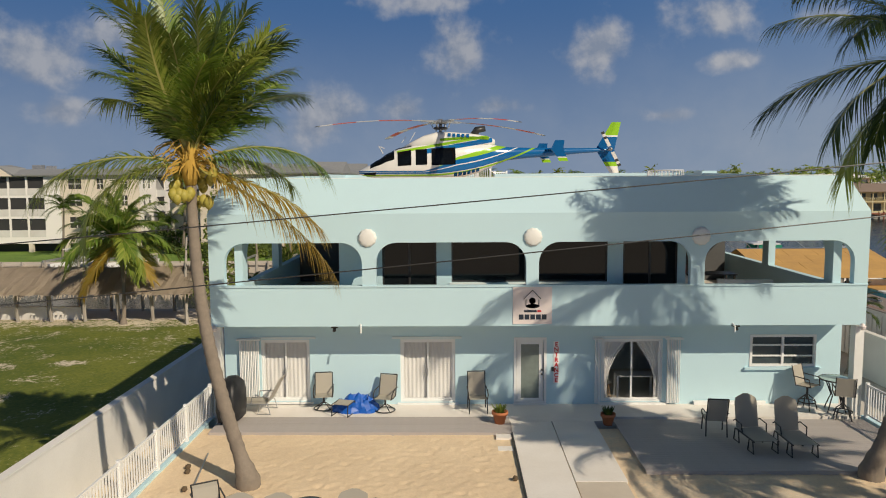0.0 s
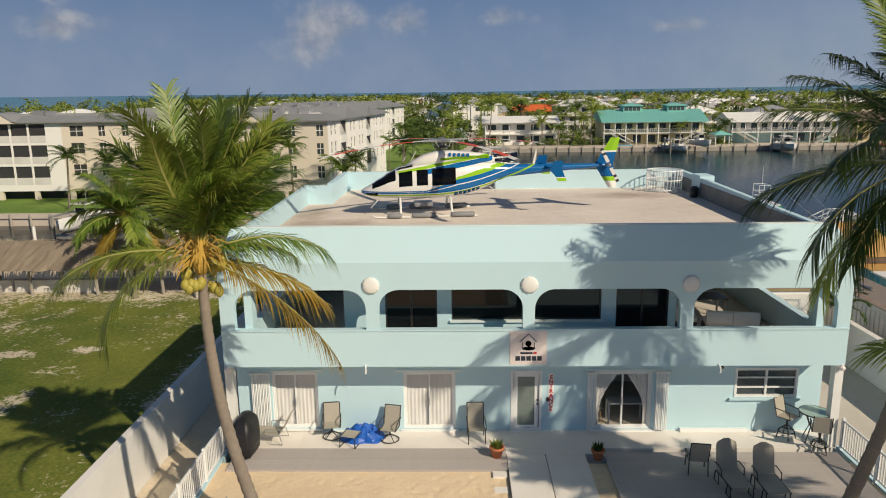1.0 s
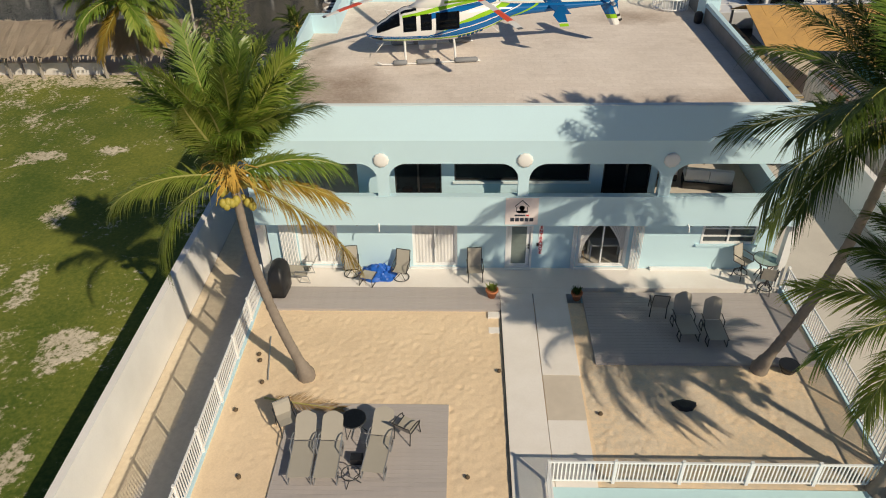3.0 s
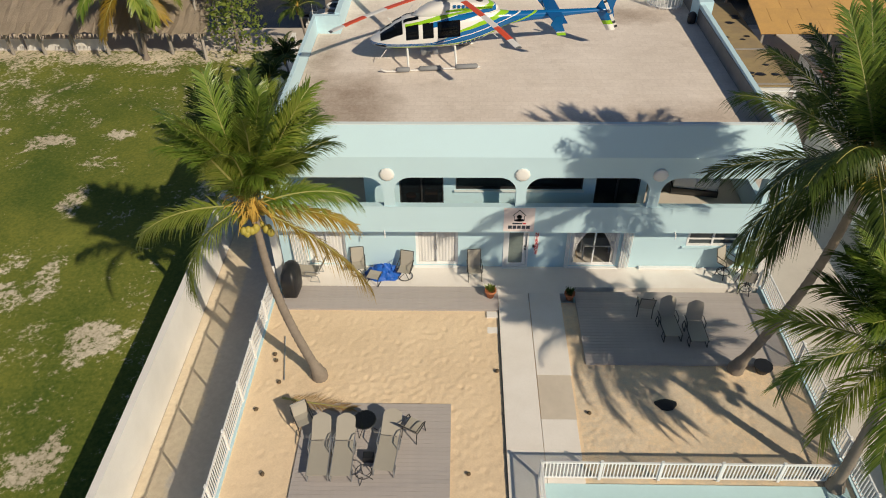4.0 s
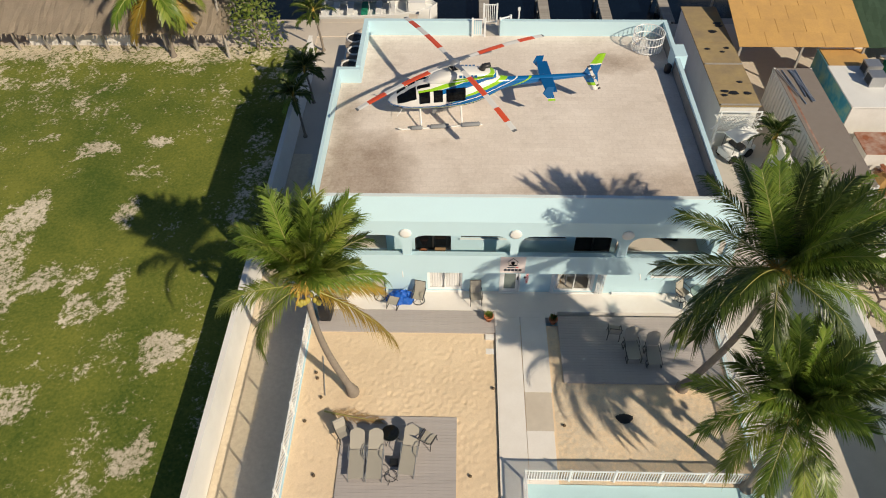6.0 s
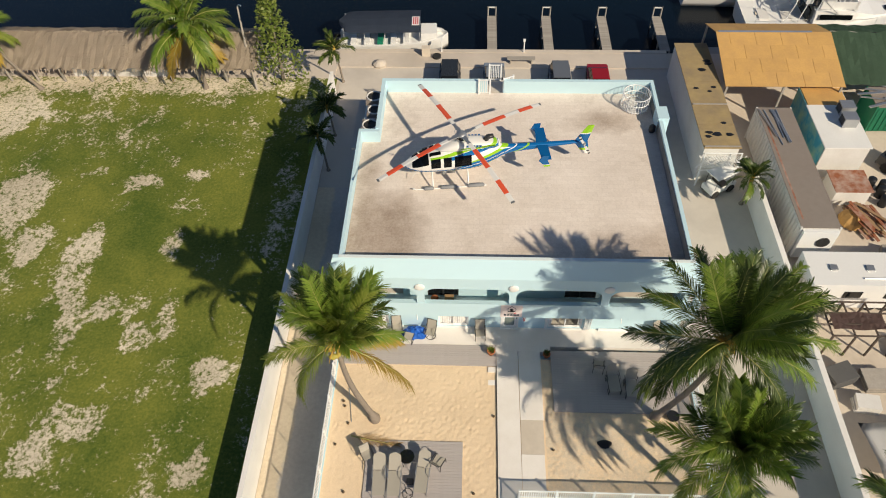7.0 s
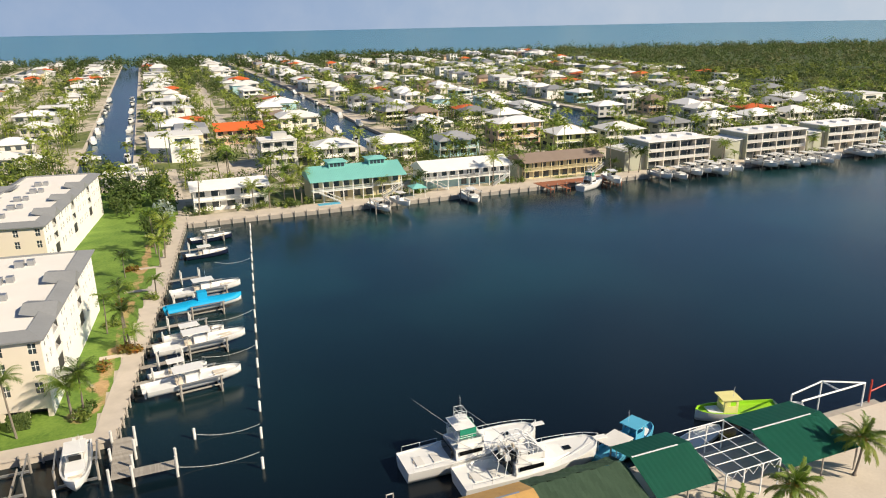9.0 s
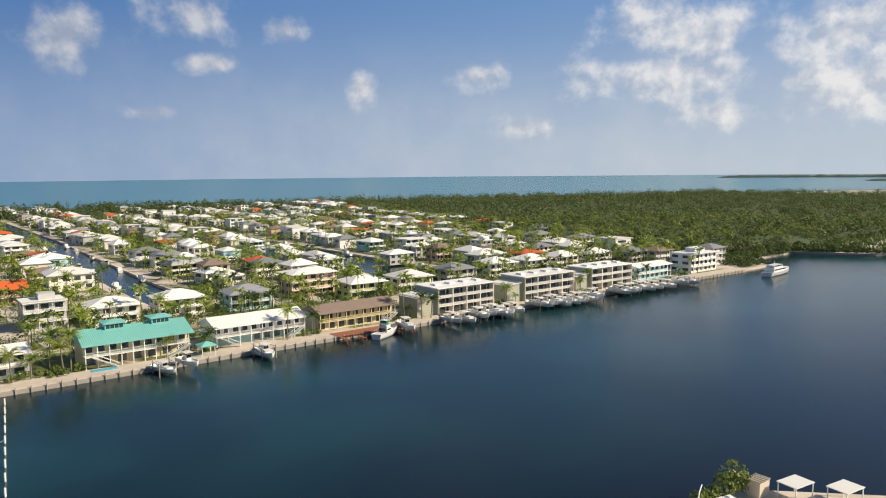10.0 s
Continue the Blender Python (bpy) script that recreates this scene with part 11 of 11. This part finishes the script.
def apartments(x0, x1, y0, label, floors=3, bays=4, H=2.9):
    a = thing("apartment_row", label, "apartment building", pose(x0, y0, LOW), "basin apartments")
    w = x1 - x0
    part("core", span(S(), 0.3, w - 0.3, 2.0, 13.0, -0.2, floors * H), "wall_sage", a)
    for k in range(bays + 1):
        part("party_wall", span(S(), w * k / bays - 0.18, w * k / bays + 0.18, 0, 13.2, -0.2, floors * H + 0.2), "wall_pale" if k else "wall_sage", a)
    for f in range(1, floors):
        for k in range(bays):
            part("balcony_slab", span(S(), w * k / bays + 0.19, w * (k + 1) / bays - 0.19, 0.1, 1.99, f * H - 0.2, f * H), "wall_pale", a)
            part("balcony_rail", span(S(), w * k / bays + 0.19, w * (k + 1) / bays - 0.19, 0.1, 0.16, f * H + 0.0, f * H + 0.85), "wall_grey", a)
    for k in range(bays):
        for f in range(floors):
            part("glass_door", span(S(), w * (k + 0.08) / bays, w * (k + 0.92) / bays, 1.93, 1.995, f * H + 0.05, f * H + 2.15), "window_glass", a)
        part("mullion", span(S(), w * (k + 0.5) / bays - 0.03, w * (k + 0.5) / bays + 0.06, 0.12, 0.24, -0.1, floors * H), "wall_grey", a)
    rf = part("roof", span(S(), -0.6, w + 0.4, -0.4, 13.6, floors * H + 0.2, floors * H + 0.5), "roof_white", a)
    for k in range(bays):
        part("roof_hatch", span(S(), w * (k + 0.4) / bays, w * (k + 0.4) / bays + 2.0, 5.0, 8.0, floors * H + 0.505, floors * H + 1.1), "roof_white", rf)
    # lower wing at the west end
    part("wing", span(S(), -8.0, -0.2, 1.5, 12.0, -0.2, floors * H - 2.0), "wall_sage", a)
    bm = S()
    loft(bm, [[(-8.5, 1.0, floors * H - 2.2), (-0.21, 1.0, floors * H - 1.4), (-0.21, 1.0, floors * H - 1.6), (-8.5, 1.0, floors * H - 2.4)], [(-8.5, 12.4, floors * H - 2.2), (-0.21, 12.4, floors * H - 1.4), (-0.21, 12.4, floors * H - 1.6), (-8.5, 12.4, floors * H - 2.4)]])
    part("wing_roof", bm, "roof_white", a)
    return a


apartments(147, 172, 189, "three-storey pale apartment row with balcony bays and a white roof")
apartments(188, 215, 189, "three-storey pale apartment row with balcony bays and a white roof")
apartments(226, 252, 189, "three-storey pale apartment row with balcony bays and a white roof")
town_house(pose(273, 198, LOW), 24, 12, 2, "wall_aqua", "roof_white", "gable", "white-roofed two-storey house with white galleries", 1.2, group="basin houses")
town_house(pose(312, 197, LOW), 22, 13, 3, "condo_white", "roof_white", "flat", "white flat-roofed three-storey house on the point", group="basin houses")
town_house(pose(338, 205, LOW), 12, 11, 3, "wall_grey", "roof_slate", "hip", "grey house with a grey hip roof on the point", 2.2, group="basin houses")
town_house(pose(331, 232, LOW), 13, 11, 2, "wall_grey", "roof_brown", "hip", "brown-roofed house behind the point", 2.4, group="basin houses")

# boats along the far shore
src = console_boat(9.5, 2.9, pose(53, 179.0, SEA + 0.8, 0, 0, -75), "white motor boat moored along the far shore", "gelcoat", "gelcoat", 2, "gelcoat", "far shore boats", True)
src2 = console_boat(8.0, 2.6, pose(79, 178.5, SEA + 0.5, 0, 0, -80), "white open boat moored along the far shore", "gelcoat", "shed_white", 2, "black_cover", "far shore boats")
rnd = random.Random(14)
lift = thing("boat_lift", "timber boat lift with four piles and a beam", "boat lift", pose(53, 178.6, SEA), "boat lifts")
for x in (-2.0, 2.0):
    for y in (-2.6, 2.6):
        bm = S()
        tube(bm, [(x, y, -1.0), (x, y, 3.6)], 0.16, 6)
        part("piling", bm, "weathered_wood", lift)
    part("beam", span(S(), x - 0.12, x + 0.12, -2.8, 2.8, 3.0, 3.25), "shed_white", lift)
for k, x in enumerate((58.5, 79.3, 125.5, 143.5, 149.5, 155.5, 158.5, 161.5, 164.5, 167.5, 171, 185, 188, 191, 194, 197, 200, 203, 206, 209, 212, 215, 229, 232, 235, 238, 241, 244, 247, 250, 253, 256, 260, 264, 268, 276)):
    y = 178.0 + rnd.uniform(-0.6, 0.6)
    copy_thing(src if k % 3 else src2, pose(x, y, SEA + rnd.choice((0.9, 1.5, 2.0)), 0, 0, -90 + rnd.uniform(-14, 14)) @ Matrix.Scale(1.18, 4))
    if k % 2:
        copy_thing(lift, pose(x, y + 0.4, SEA))
sport_yacht(pose(118.5, 178.6, SEA + 0.1, 0, 0, 25), 11.5, 3.8, "white fishing boat with a teal canopy at the red dock", True)
my = thing("motor_yacht", "sleek white motor yacht anchored off the point", "yacht", pose(336, 168, SEA, 0, 0, 5))
add_hull(my, 24, 6.0, 1.9, "gelcoat", drop=0.1, sheer=1.0)
for x0, x1, w, z0, z1 in ((-9, 5, 4.6, 1.9, 3.6), (-8, 1.5, 3.8, 3.65, 5.0)):
    part("superstructure", span(S(), x0, x1, -w / 2, w / 2, z0, z1), "gelcoat", my, bevel=0.4)
    part("window_band", span(S(), x0 + 0.6, x1 - 0.5, -w / 2 - 0.02, w / 2 + 0.02, z0 + 0.7, z0 + 1.25), "dark_glass", my)
bm = S()
tube(bm, [(-3, 0, 5.0), (-3.6, 0, 6.8)], 0.08, 5)
part("radar_mast", bm, "gelcoat", my)
for a in ((105, 181.0, 6), (110, 180.4, 6), (124, 180.6, 5), (128, 180.6, 4)):
    d = thing("red_dock", "short reddish plank dock", "dock", pose(a[0], a[1], LOW - 0.05), "red docks")
    part("dock_deck", span(S(), -0.6, 0.6, -3.5, 1.2, -0.1, 0), "dock_red", d)
    for y in (-3.3, -1.0):
        for s in (-0.6, 0.6):
            bm = S()
            tube(bm, [(s, y, -2.4), (s, y, 0.9)], 0.11, 6)
            part("piling", bm, "dock_red", d)
# boats in the canals
rnd = random.Random(21)
bs_ = thing("canal_boat", "small white boat moored in a canal", "boat", pose(-24, 300, SEA), "canal boats")
add_hull(bs_, 8.5, 2.8, 1.2, "gelcoat", drop=0.3, sheer=0.5)
part("cabin", span(S(), -1.2, 1.4, -0.9, 0.9, 1.0, 2.6), "gelcoat", bs_, bevel=0.2)
part("windscreen", span(S(), 1.42, 1.6, -0.8, 0.8, 1.5, 2.3), "dark_glass", bs_)
for (cx, sl, w) in ((-27, 0, 1), (-8.5, 0, -1), (77, 0.03, 1), (95, 0.03, -1), (184, 0.15, 1), (221, 0.03, -1)):
    for k in range(7):
        y = 300 + k * 41 + rnd.uniform(-8, 8)
        copy_thing(bs_, pose(cx + w * 2.0 + max(0, y - 300) * sl, y, SEA + rnd.choice((0.1, 0.6)), 0, 0, 90 + rnd.uniform(-12, 12) + rnd.choice((0, 180))))

# ---- palms, shrubs and woods of the town ----
def palm_grove(name, spots, mat, label, seed=1):
    """Many far palms as one object: leaning trunks and arching fronds; spots are (x, y, height, spread)."""
    rnd = random.Random(seed)
    v, f = [], []
    for x, y, h, sp in spots:
        top = Vector((x + rnd.uniform(-0.8, 0.8), y + rnd.uniform(-0.8, 0.8), LOW + h))
        for k in range(11):
            az, el = k * 2.399 + rnd.uniform(-0.3, 0.3), rnd.uniform(-0.2, 1.2)
            d = Vector((math.cos(az), math.sin(az), 0))
            sd = Vector((-d.y, d.x, 0))
            L = sp * rnd.uniform(0.75, 1.15)
            p, pts = top.copy(), []
            for i in range(4):
                pts.append(p.copy())
                a = el - 1.6 * (i / 3) ** 1.2
                p = p + (d * math.cos(a) + Vector((0, 0, math.sin(a)))) * L / 3
            for i in range(3):
                w = L * (0.20, 0.24, 0.12)[i]
                for s in (-1, 1):
                    q = len(v)
                    v += [pts[i], pts[i + 1], pts[i].lerp(pts[i + 1], 0.75) + sd * s * w + Vector((0, 0, -0.5 * w))]
                    f.append((q, q + 1, q + 2))
        b = Vector((x, y, LOW - 0.1))
        for s in (Vector((0.16, 0, 0)), Vector((0, 0.16, 0))):
            q = len(v)
            v += [b - s, b + s, top + s * 0.6, top - s * 0.6]
            f.append((q, q + 1, q + 2, q + 3))
    return tagged(new(name, raw_mesh(name, v, f, mat)), label, "palm trees", kind="stuff")


def clear_of(x, y, gx=8.6, gy=7.6):
    return all(abs(x - a) > gx or abs(y - b) > gy for a, b in taken)


rnd = random.Random(99)
k = 0
for x in range(10, 330, 10):
    far_palm(x + rnd.uniform(-4, 4), rnd.uniform(203, 213), k, rnd.uniform(0.7, 1.35))
    k += 1
for x, y in ((33, 190.5), (35, 193), (30, 192), (67.5, 191), (69, 190), (99.5, 190), (101, 191.5), (103.5, 193), (57, 189.5), (91, 189), (133.5, 190), (136, 192), (142, 187), (139, 188), (176, 187), (182, 188), (179, 190), (217, 187), (222, 188), (220, 191), (256, 189), (260, 187), (8, 191), (26, 190.5), (22, 190), (298, 190), (305, 191), (285, 188)):
    far_palm(x, y, k, rnd.uniform(0.7, 1.4))
    k += 1


def on_land(n, y0, y1, power=1.0, x0=-200):
    out = []
    while len(out) < n:
        y = y0 + (y1 - y0) * rnd.random() ** power
        x = rnd.uniform(x0, woods_edge(y))
        if 9 < x < 31 and 234 < y < 263 or abs(x - 36) < 5.5 and 330 < y < 620 or abs(x + 72) < 5 or ((55 < x < 78 or 168 < x < 192) and 262 < y < 330 and rnd.random() < 0.7):
            continue
        if clear_of(x, y) and (x > 375 or any(inside(p_, x - 5, y) and inside(p_, x + 4.5, y) for p_ in STRIPS) or (x > 6 and 221 < y < 263)):
            out.append((x, y))
    return out


for x, y in on_land(70, 222, 330, 1.0, 6):
    far_palm(x, y, k, rnd.uniform(0.8, 1.45))
    k += 1


def sized(spots, rmin, rmax, hmin, hmax):
    return [(x, y, rnd.uniform(rmin, rmax), rnd.uniform(hmin, hmax)) for x, y in spots]


palm_grove("condo_palms", [(rnd.uniform(-120, 2), rnd.uniform(196, 262), rnd.uniform(5, 10), rnd.uniform(2.6, 3.6)) for _ in range(70)] + [(rnd.uniform(-80, -44), rnd.uniform(104, 200), rnd.uniform(5, 9), rnd.uniform(2.6, 3.4)) for _ in range(40)], "frond_light", "palms among the trees round the condominiums", 6)
palm_grove("town_palms", [(x, y, rnd.uniform(4, 12), rnd.uniform(2.6, 3.9)) for x, y in on_land(1500, 225, 760, 1.2)], "frond_light", "light green palms between the town houses", 3)
palm_grove("town_palms", [(x, y, rnd.uniform(4, 9), rnd.uniform(2.4, 3.4)) for x, y in on_land(420, 225, 700, 1.2)], "leaf", "dark green palms between the town houses", 4)
scatter("town_trees", sized(on_land(1050, 222, 640), 1.6, 3.8, 3.0, 8.0), "leaf_town", "mid-green garden trees between the houses", 70, 0.34)
scatter("town_bushes", sized(on_land(1150, 222, 640), 1.2, 3.4, 1.8, 6.0), "leaf_light", "light green garden shrubs between the houses", 56, 0.32)
scatter("distant_trees", sized(on_land(1600, 600, 1140), 2.4, 5.0, 4, 10), "leaf_forest", "distant green trees of the town", 40, 0.5)
scatter("distant_shrubs", sized(on_land(900, 600, 1140), 2.0, 4.0, 2.5, 6.5), "leaf", "distant dark green trees of the town", 40, 0.5)
sea_rnd = random.Random(31)
scatter("seaside_trees", [(x, y, sea_rnd.uniform(2.5, 5.5), sea_rnd.uniform(6, 13.5)) for x, y in ((sea_rnd.uniform(-250, 620), sea_rnd.uniform(1085, 1144)) for _ in range(330)) if any(inside(p_, x, y) for p_ in STRIPS) or x > 374], "leaf_forest", "uneven row of trees along the far sea shore", 44, 0.45)
for n_t, m_t, l_t in (("shore_bushes", "leaf", "dark leafy shrubs along the basin shore"), ("shore_shrubs", "leaf_light", "light green shrubs along the basin shore")):
    scatter(n_t, [(rnd.uniform(6, 330), rnd.choice((rnd.uniform(203, 213), rnd.uniform(221, 232))), rnd.uniform(0.9, 2.4), rnd.uniform(1.4, 4.4)) for _ in range(230)] + [(x + rnd.uniform(-3.5, 3.5), rnd.uniform(188.5, 193), rnd.uniform(0.6, 1.3), rnd.uniform(1.0, 2.6)) for x in (32, 34.5, 68, 100, 134, 27, 21, 8, 178, 220, 257, 292) for _ in range(3)], m_t, l_t, 80, 0.28)


def canopy(x, y):
    e = min(1.0, max(0.0, (x - woods_edge(y) + 12) / 16), max(0.0, (y - 208 + max(0, x - 425) * 0.28) / 18))
    return e * (3.4 + 3.4 * fbm(x, y, 0.02, 4) + 2.2 * fbm(x, y, 0.09, 6) + 1.2 * noise.noise(Vector((x * 0.35, y * 0.35, 2))))


M["canopy"] = material("canopy", (0.05, 0.08, 0.026), rough=0.9, var=0.4, fine=0.4, coarse=0.03, bump=1.0, stain=0.7, other=(0.10, 0.105, 0.03))
cn_ = field("woods_canopy", 352, 1500, 208, 1100, LOW, 6.0, lambda x, y: 0, "canopy", canopy, lambda x, y: x > woods_edge(y) - 6 and not (x > 425 and y < 214 - (x - 430) * 0.2) and not (x > 700 and y > 1090 - (x - 700) * 0.25))
tagged(cn_, "closed green canopy of the coastal woods", "woods", kind="stuff")
forest = [[], [], []]
while sum(map(len, forest)) < 5200:
    y = 205 + rnd.random() ** 1.3 * 880
    x = rnd.uniform(352, 1500)
    if x < woods_edge(y) - 4 or (x > 700 and y > 1080 - (x - 700) * 0.25) or (x > 430 and y < 215):
        continue
    g = fbm(x, y, 0.012, 11)
    r_ = rnd.choice((rnd.uniform(1.8, 3.6), rnd.uniform(3.5, 7.0), rnd.uniform(5.5, 9.0)))
    forest[0 if g + rnd.uniform(-0.5, 0.5) > 0.1 else 1 if rnd.random() < 0.6 else 2].append((x, y, r_, rnd.uniform(4.5, 8) + 0.5 * r_ + max(0, 4 * g) + (rnd.uniform(2, 7) if y > 700 - (x - 400) * 0.3 and rnd.random() < 0.5 else 0)))
for i in range(260):
    x = 352 + rnd.random() * 108
    forest[1].append((x, 207 + rnd.uniform(0, 10) - max(0, x - 425) * 0.9, rnd.uniform(2.0, 3.6), rnd.uniform(3, 6)))
for a, b in (((346, 199), (430, 205)), ((430, 205), (452, 167)), ((452, 167), (900, 89))):
    n_b = int(math.hypot(b[0] - a[0], b[1] - a[1]) * 0.8)
    for i in range(n_b):
        u = (i + rnd.random()) / n_b
        forest[1].append((a[0] + (b[0] - a[0]) * u, a[1] + (b[1] - a[1]) * u + rnd.uniform(-1.0, 3.5), rnd.uniform(1.8, 3.0), rnd.uniform(2.5, 5)))
for i in range(420):
    x = 452 + rnd.random() * 420
    forest[1].append((x, 172 - (x - 452) * 0.17 + rnd.random() * 60, rnd.uniform(2.4, 4.5), rnd.uniform(4, 8)))
for sp_, m_t, l_t in zip(forest, ("leaf_forest", "leaf", "leaf_olive"), ("mid-green coastal woods beyond the town", "dark green mangrove and bushes of the woods", "olive casuarina crowns above the woods")):
    scatter("woods", sp_, m_t, l_t, 64, 0.40, "woods")
palm_grove("woods_palms", [(x, y, rnd.uniform(6, 11), rnd.uniform(2.8, 3.8)) for x, y in ((rnd.uniform(365, 640), rnd.uniform(214, 470)) for _ in range(420)) if x > woods_edge(y) - 10], "frond_light", "yellow-green palms standing in the woods", 8)
for x, y in ((905, 470), (930, 430), (720, 330)):
    place(5, x, y, 20, 2)
for mat_, bm in far_bms.items():
    solo("far_houses", bm, mat_, "distant town houses towards the sea", "houses", kind="stuff")
for i in range(16):
    far_palm(rnd.uniform(340, 372), rnd.uniform(212, 270), k, rnd.uniform(0.9, 1.3))
    k += 1
scatter("mangrove", [(rnd.uniform(340, 362), rnd.uniform(186, 200), rnd.uniform(1.4, 2.4), rnd.uniform(1.8, 3.2)) for _ in range(46)], "leaf", "low mangrove bushes on the point", 80, 0.36)
bm = S()
prism(bm, [(332.5, 183), (360, 184), (366, 192), (345, 199.9), (335, 196)], SEA - 1, LOW - 0.3)
solo("mangrove_point", bm, "dirt", "low muddy point under mangroves", "ground", kind="structure")
# near shore at the boatyard's end
scatter("boatyard_bushes", [(88, 54.2, 1.6, 2.6), (90, 54.3, 1.4, 2.4), (94.5, 54.0, 1.9, 4.2), (96.2, 53.6, 2.0, 5.2), (97.2, 53.2, 1.5, 4.2), (92, 54.4, 1.2, 2.6), (86.5, 54.4, 1.0, 1.8)], "leaf_light", "light green bushes at the end of the boatyard quay", 200, 0.3)
bs = thing("block_shed", "small pale block shed on the quay", "shed", pose(99.3, 51.6, LOW))
part("wall", span(S(), -1.4, 1.4, -1.0, 1.0, -0.1, 2.4), "gelcoat_cream", bs)
for kk in range(5):
    part("rafter", span(S(), -1.4 + kk * 0.65, -1.25 + kk * 0.65, -1.2, 1.2, 2.405, 2.55), "gelcoat_cream", bs)
for x, y in ((102.4, 47.6), (106.2, 42.3)):
    cv = thing("boat_cover", "white flat boat shelter roof on posts", "shelter", pose(x, y, LOW, 0, 0, -8), "white shelters")
    part("roof", span(S(), -2.2, 2.2, -1.6, 1.6, 2.4, 2.52), "white_paint", cv)
    for a in (-2, 2):
        for b in (-1.4, 1.4):
            part("post", span(S(), a - 0.06, a + 0.06, b - 0.06, b + 0.06, 0, 2.4), "white_paint", cv)
for x, y in ((89.6, 51.8), (91.1, 51.4)):
    tk = thing("storage_tank", "white plastic storage tank on the quay", "tank", pose(x, y, LOW, 0, 0, -12), "quay tanks")
    part("body", span(S(), -0.65, 0.65, -0.6, 0.6, 0, 2.1), "gelcoat", tk, bevel=0.12)
    part("lid", span(S(), -0.35, 0.35, -0.3, 0.3, 2.105, 2.3), "white_vinyl", tk, bevel=0.04)
for x, y, z, mt_, lb_ in ((94.0, 48.6, 0.0, "boat_yellow", "yellow"), (94.4, 49.5, 0.0, "machine_red", "red"), (94.6, 50.3, 0.0, "boat_blue", "blue")):
    bm = S()
    loft(bm, [[(xx, wv * math.cos(q * math.pi / 4), 0.24 + 0.06 * (xx / 2.0) ** 2 + 0.2 * (wv / 0.4) * math.sin(q * math.pi / 4)) for q in range(8)] for xx, wv in ((-2.0, 0.03), (-1.5, 0.22), (-0.6, 0.38), (0.6, 0.38), (1.5, 0.22), (2.0, 0.03))])
    tagged(put("kayak", mesh_of("kayak", bm, mt_, smooth=True), None, pose(x, y, LOW + z, 0, 0, -38)), lb_ + " plastic kayak lying on the quay", "kayak", "quay kayaks")
bm = S()
tube(bm, [(86.5, 53.4, LOW - 0.1), (86.5, 53.4, 0.2)], 0.14, 8)
tube(bm, [(86.5, 53.4, -0.2), (88.0, 54.2, 0.2), (90.2, 55.2, 0.3)], 0.10, 8)
solo("davit_crane", bm, "white_vinyl", "white davit crane at the quay edge", "crane")
# tall pines and palms on the far sea front
scatter("seafront_trees", [(rnd.uniform(-420, 430), rnd.uniform(880, 1120), rnd.uniform(3.0, 6.5), rnd.uniform(9, 16)) for _ in range(520)], "leaf", "tall dark trees along the far sea front", 60, 0.6)
scatter("town_trees", [(rnd.uniform(-460, -75), rnd.uniform(235, 520), rnd.uniform(2.5, 5.0), rnd.uniform(7, 13)) for _ in range(150)], "leaf_town", "mixed green trees behind the condominiums", 60, 0.5)
# low islands on the horizon: radius, first and last bearing, foot, height
bm = S()
for r_, a0, a1, foot, top in ((4300, 58.6, 82.0, 19.0, 19.0), (3600, 68.2, 84.0, 7.5, 14.0)):
    rings = []
    for j in range(61):
        a, s_ = radians(a0 + (a1 - a0) * j / 60), min(1.0, 0.08 + j / 5, 0.08 + (60 - j) / 5)
        h_ = top * s_ * (0.85 + 0.35 * noise.noise(Vector((j * 0.7, r_, 0))))
        rings.append([((r_ + e) * math.sin(a), (r_ + e) * math.cos(a), SEA + foot + k) for e, k in ((-60 * s_, -4), (-40 * s_, 0.7 * h_), (0, h_), (60 * s_, 0.6 * h_), (80 * s_, -4))])
    loft(bm, rings)
# the islands' grey tone is painted haze
solo("far_islands", bm, "far_mangrove", "low mangrove islands on the horizon with haze mixed into their colour", "islands", kind="stuff")
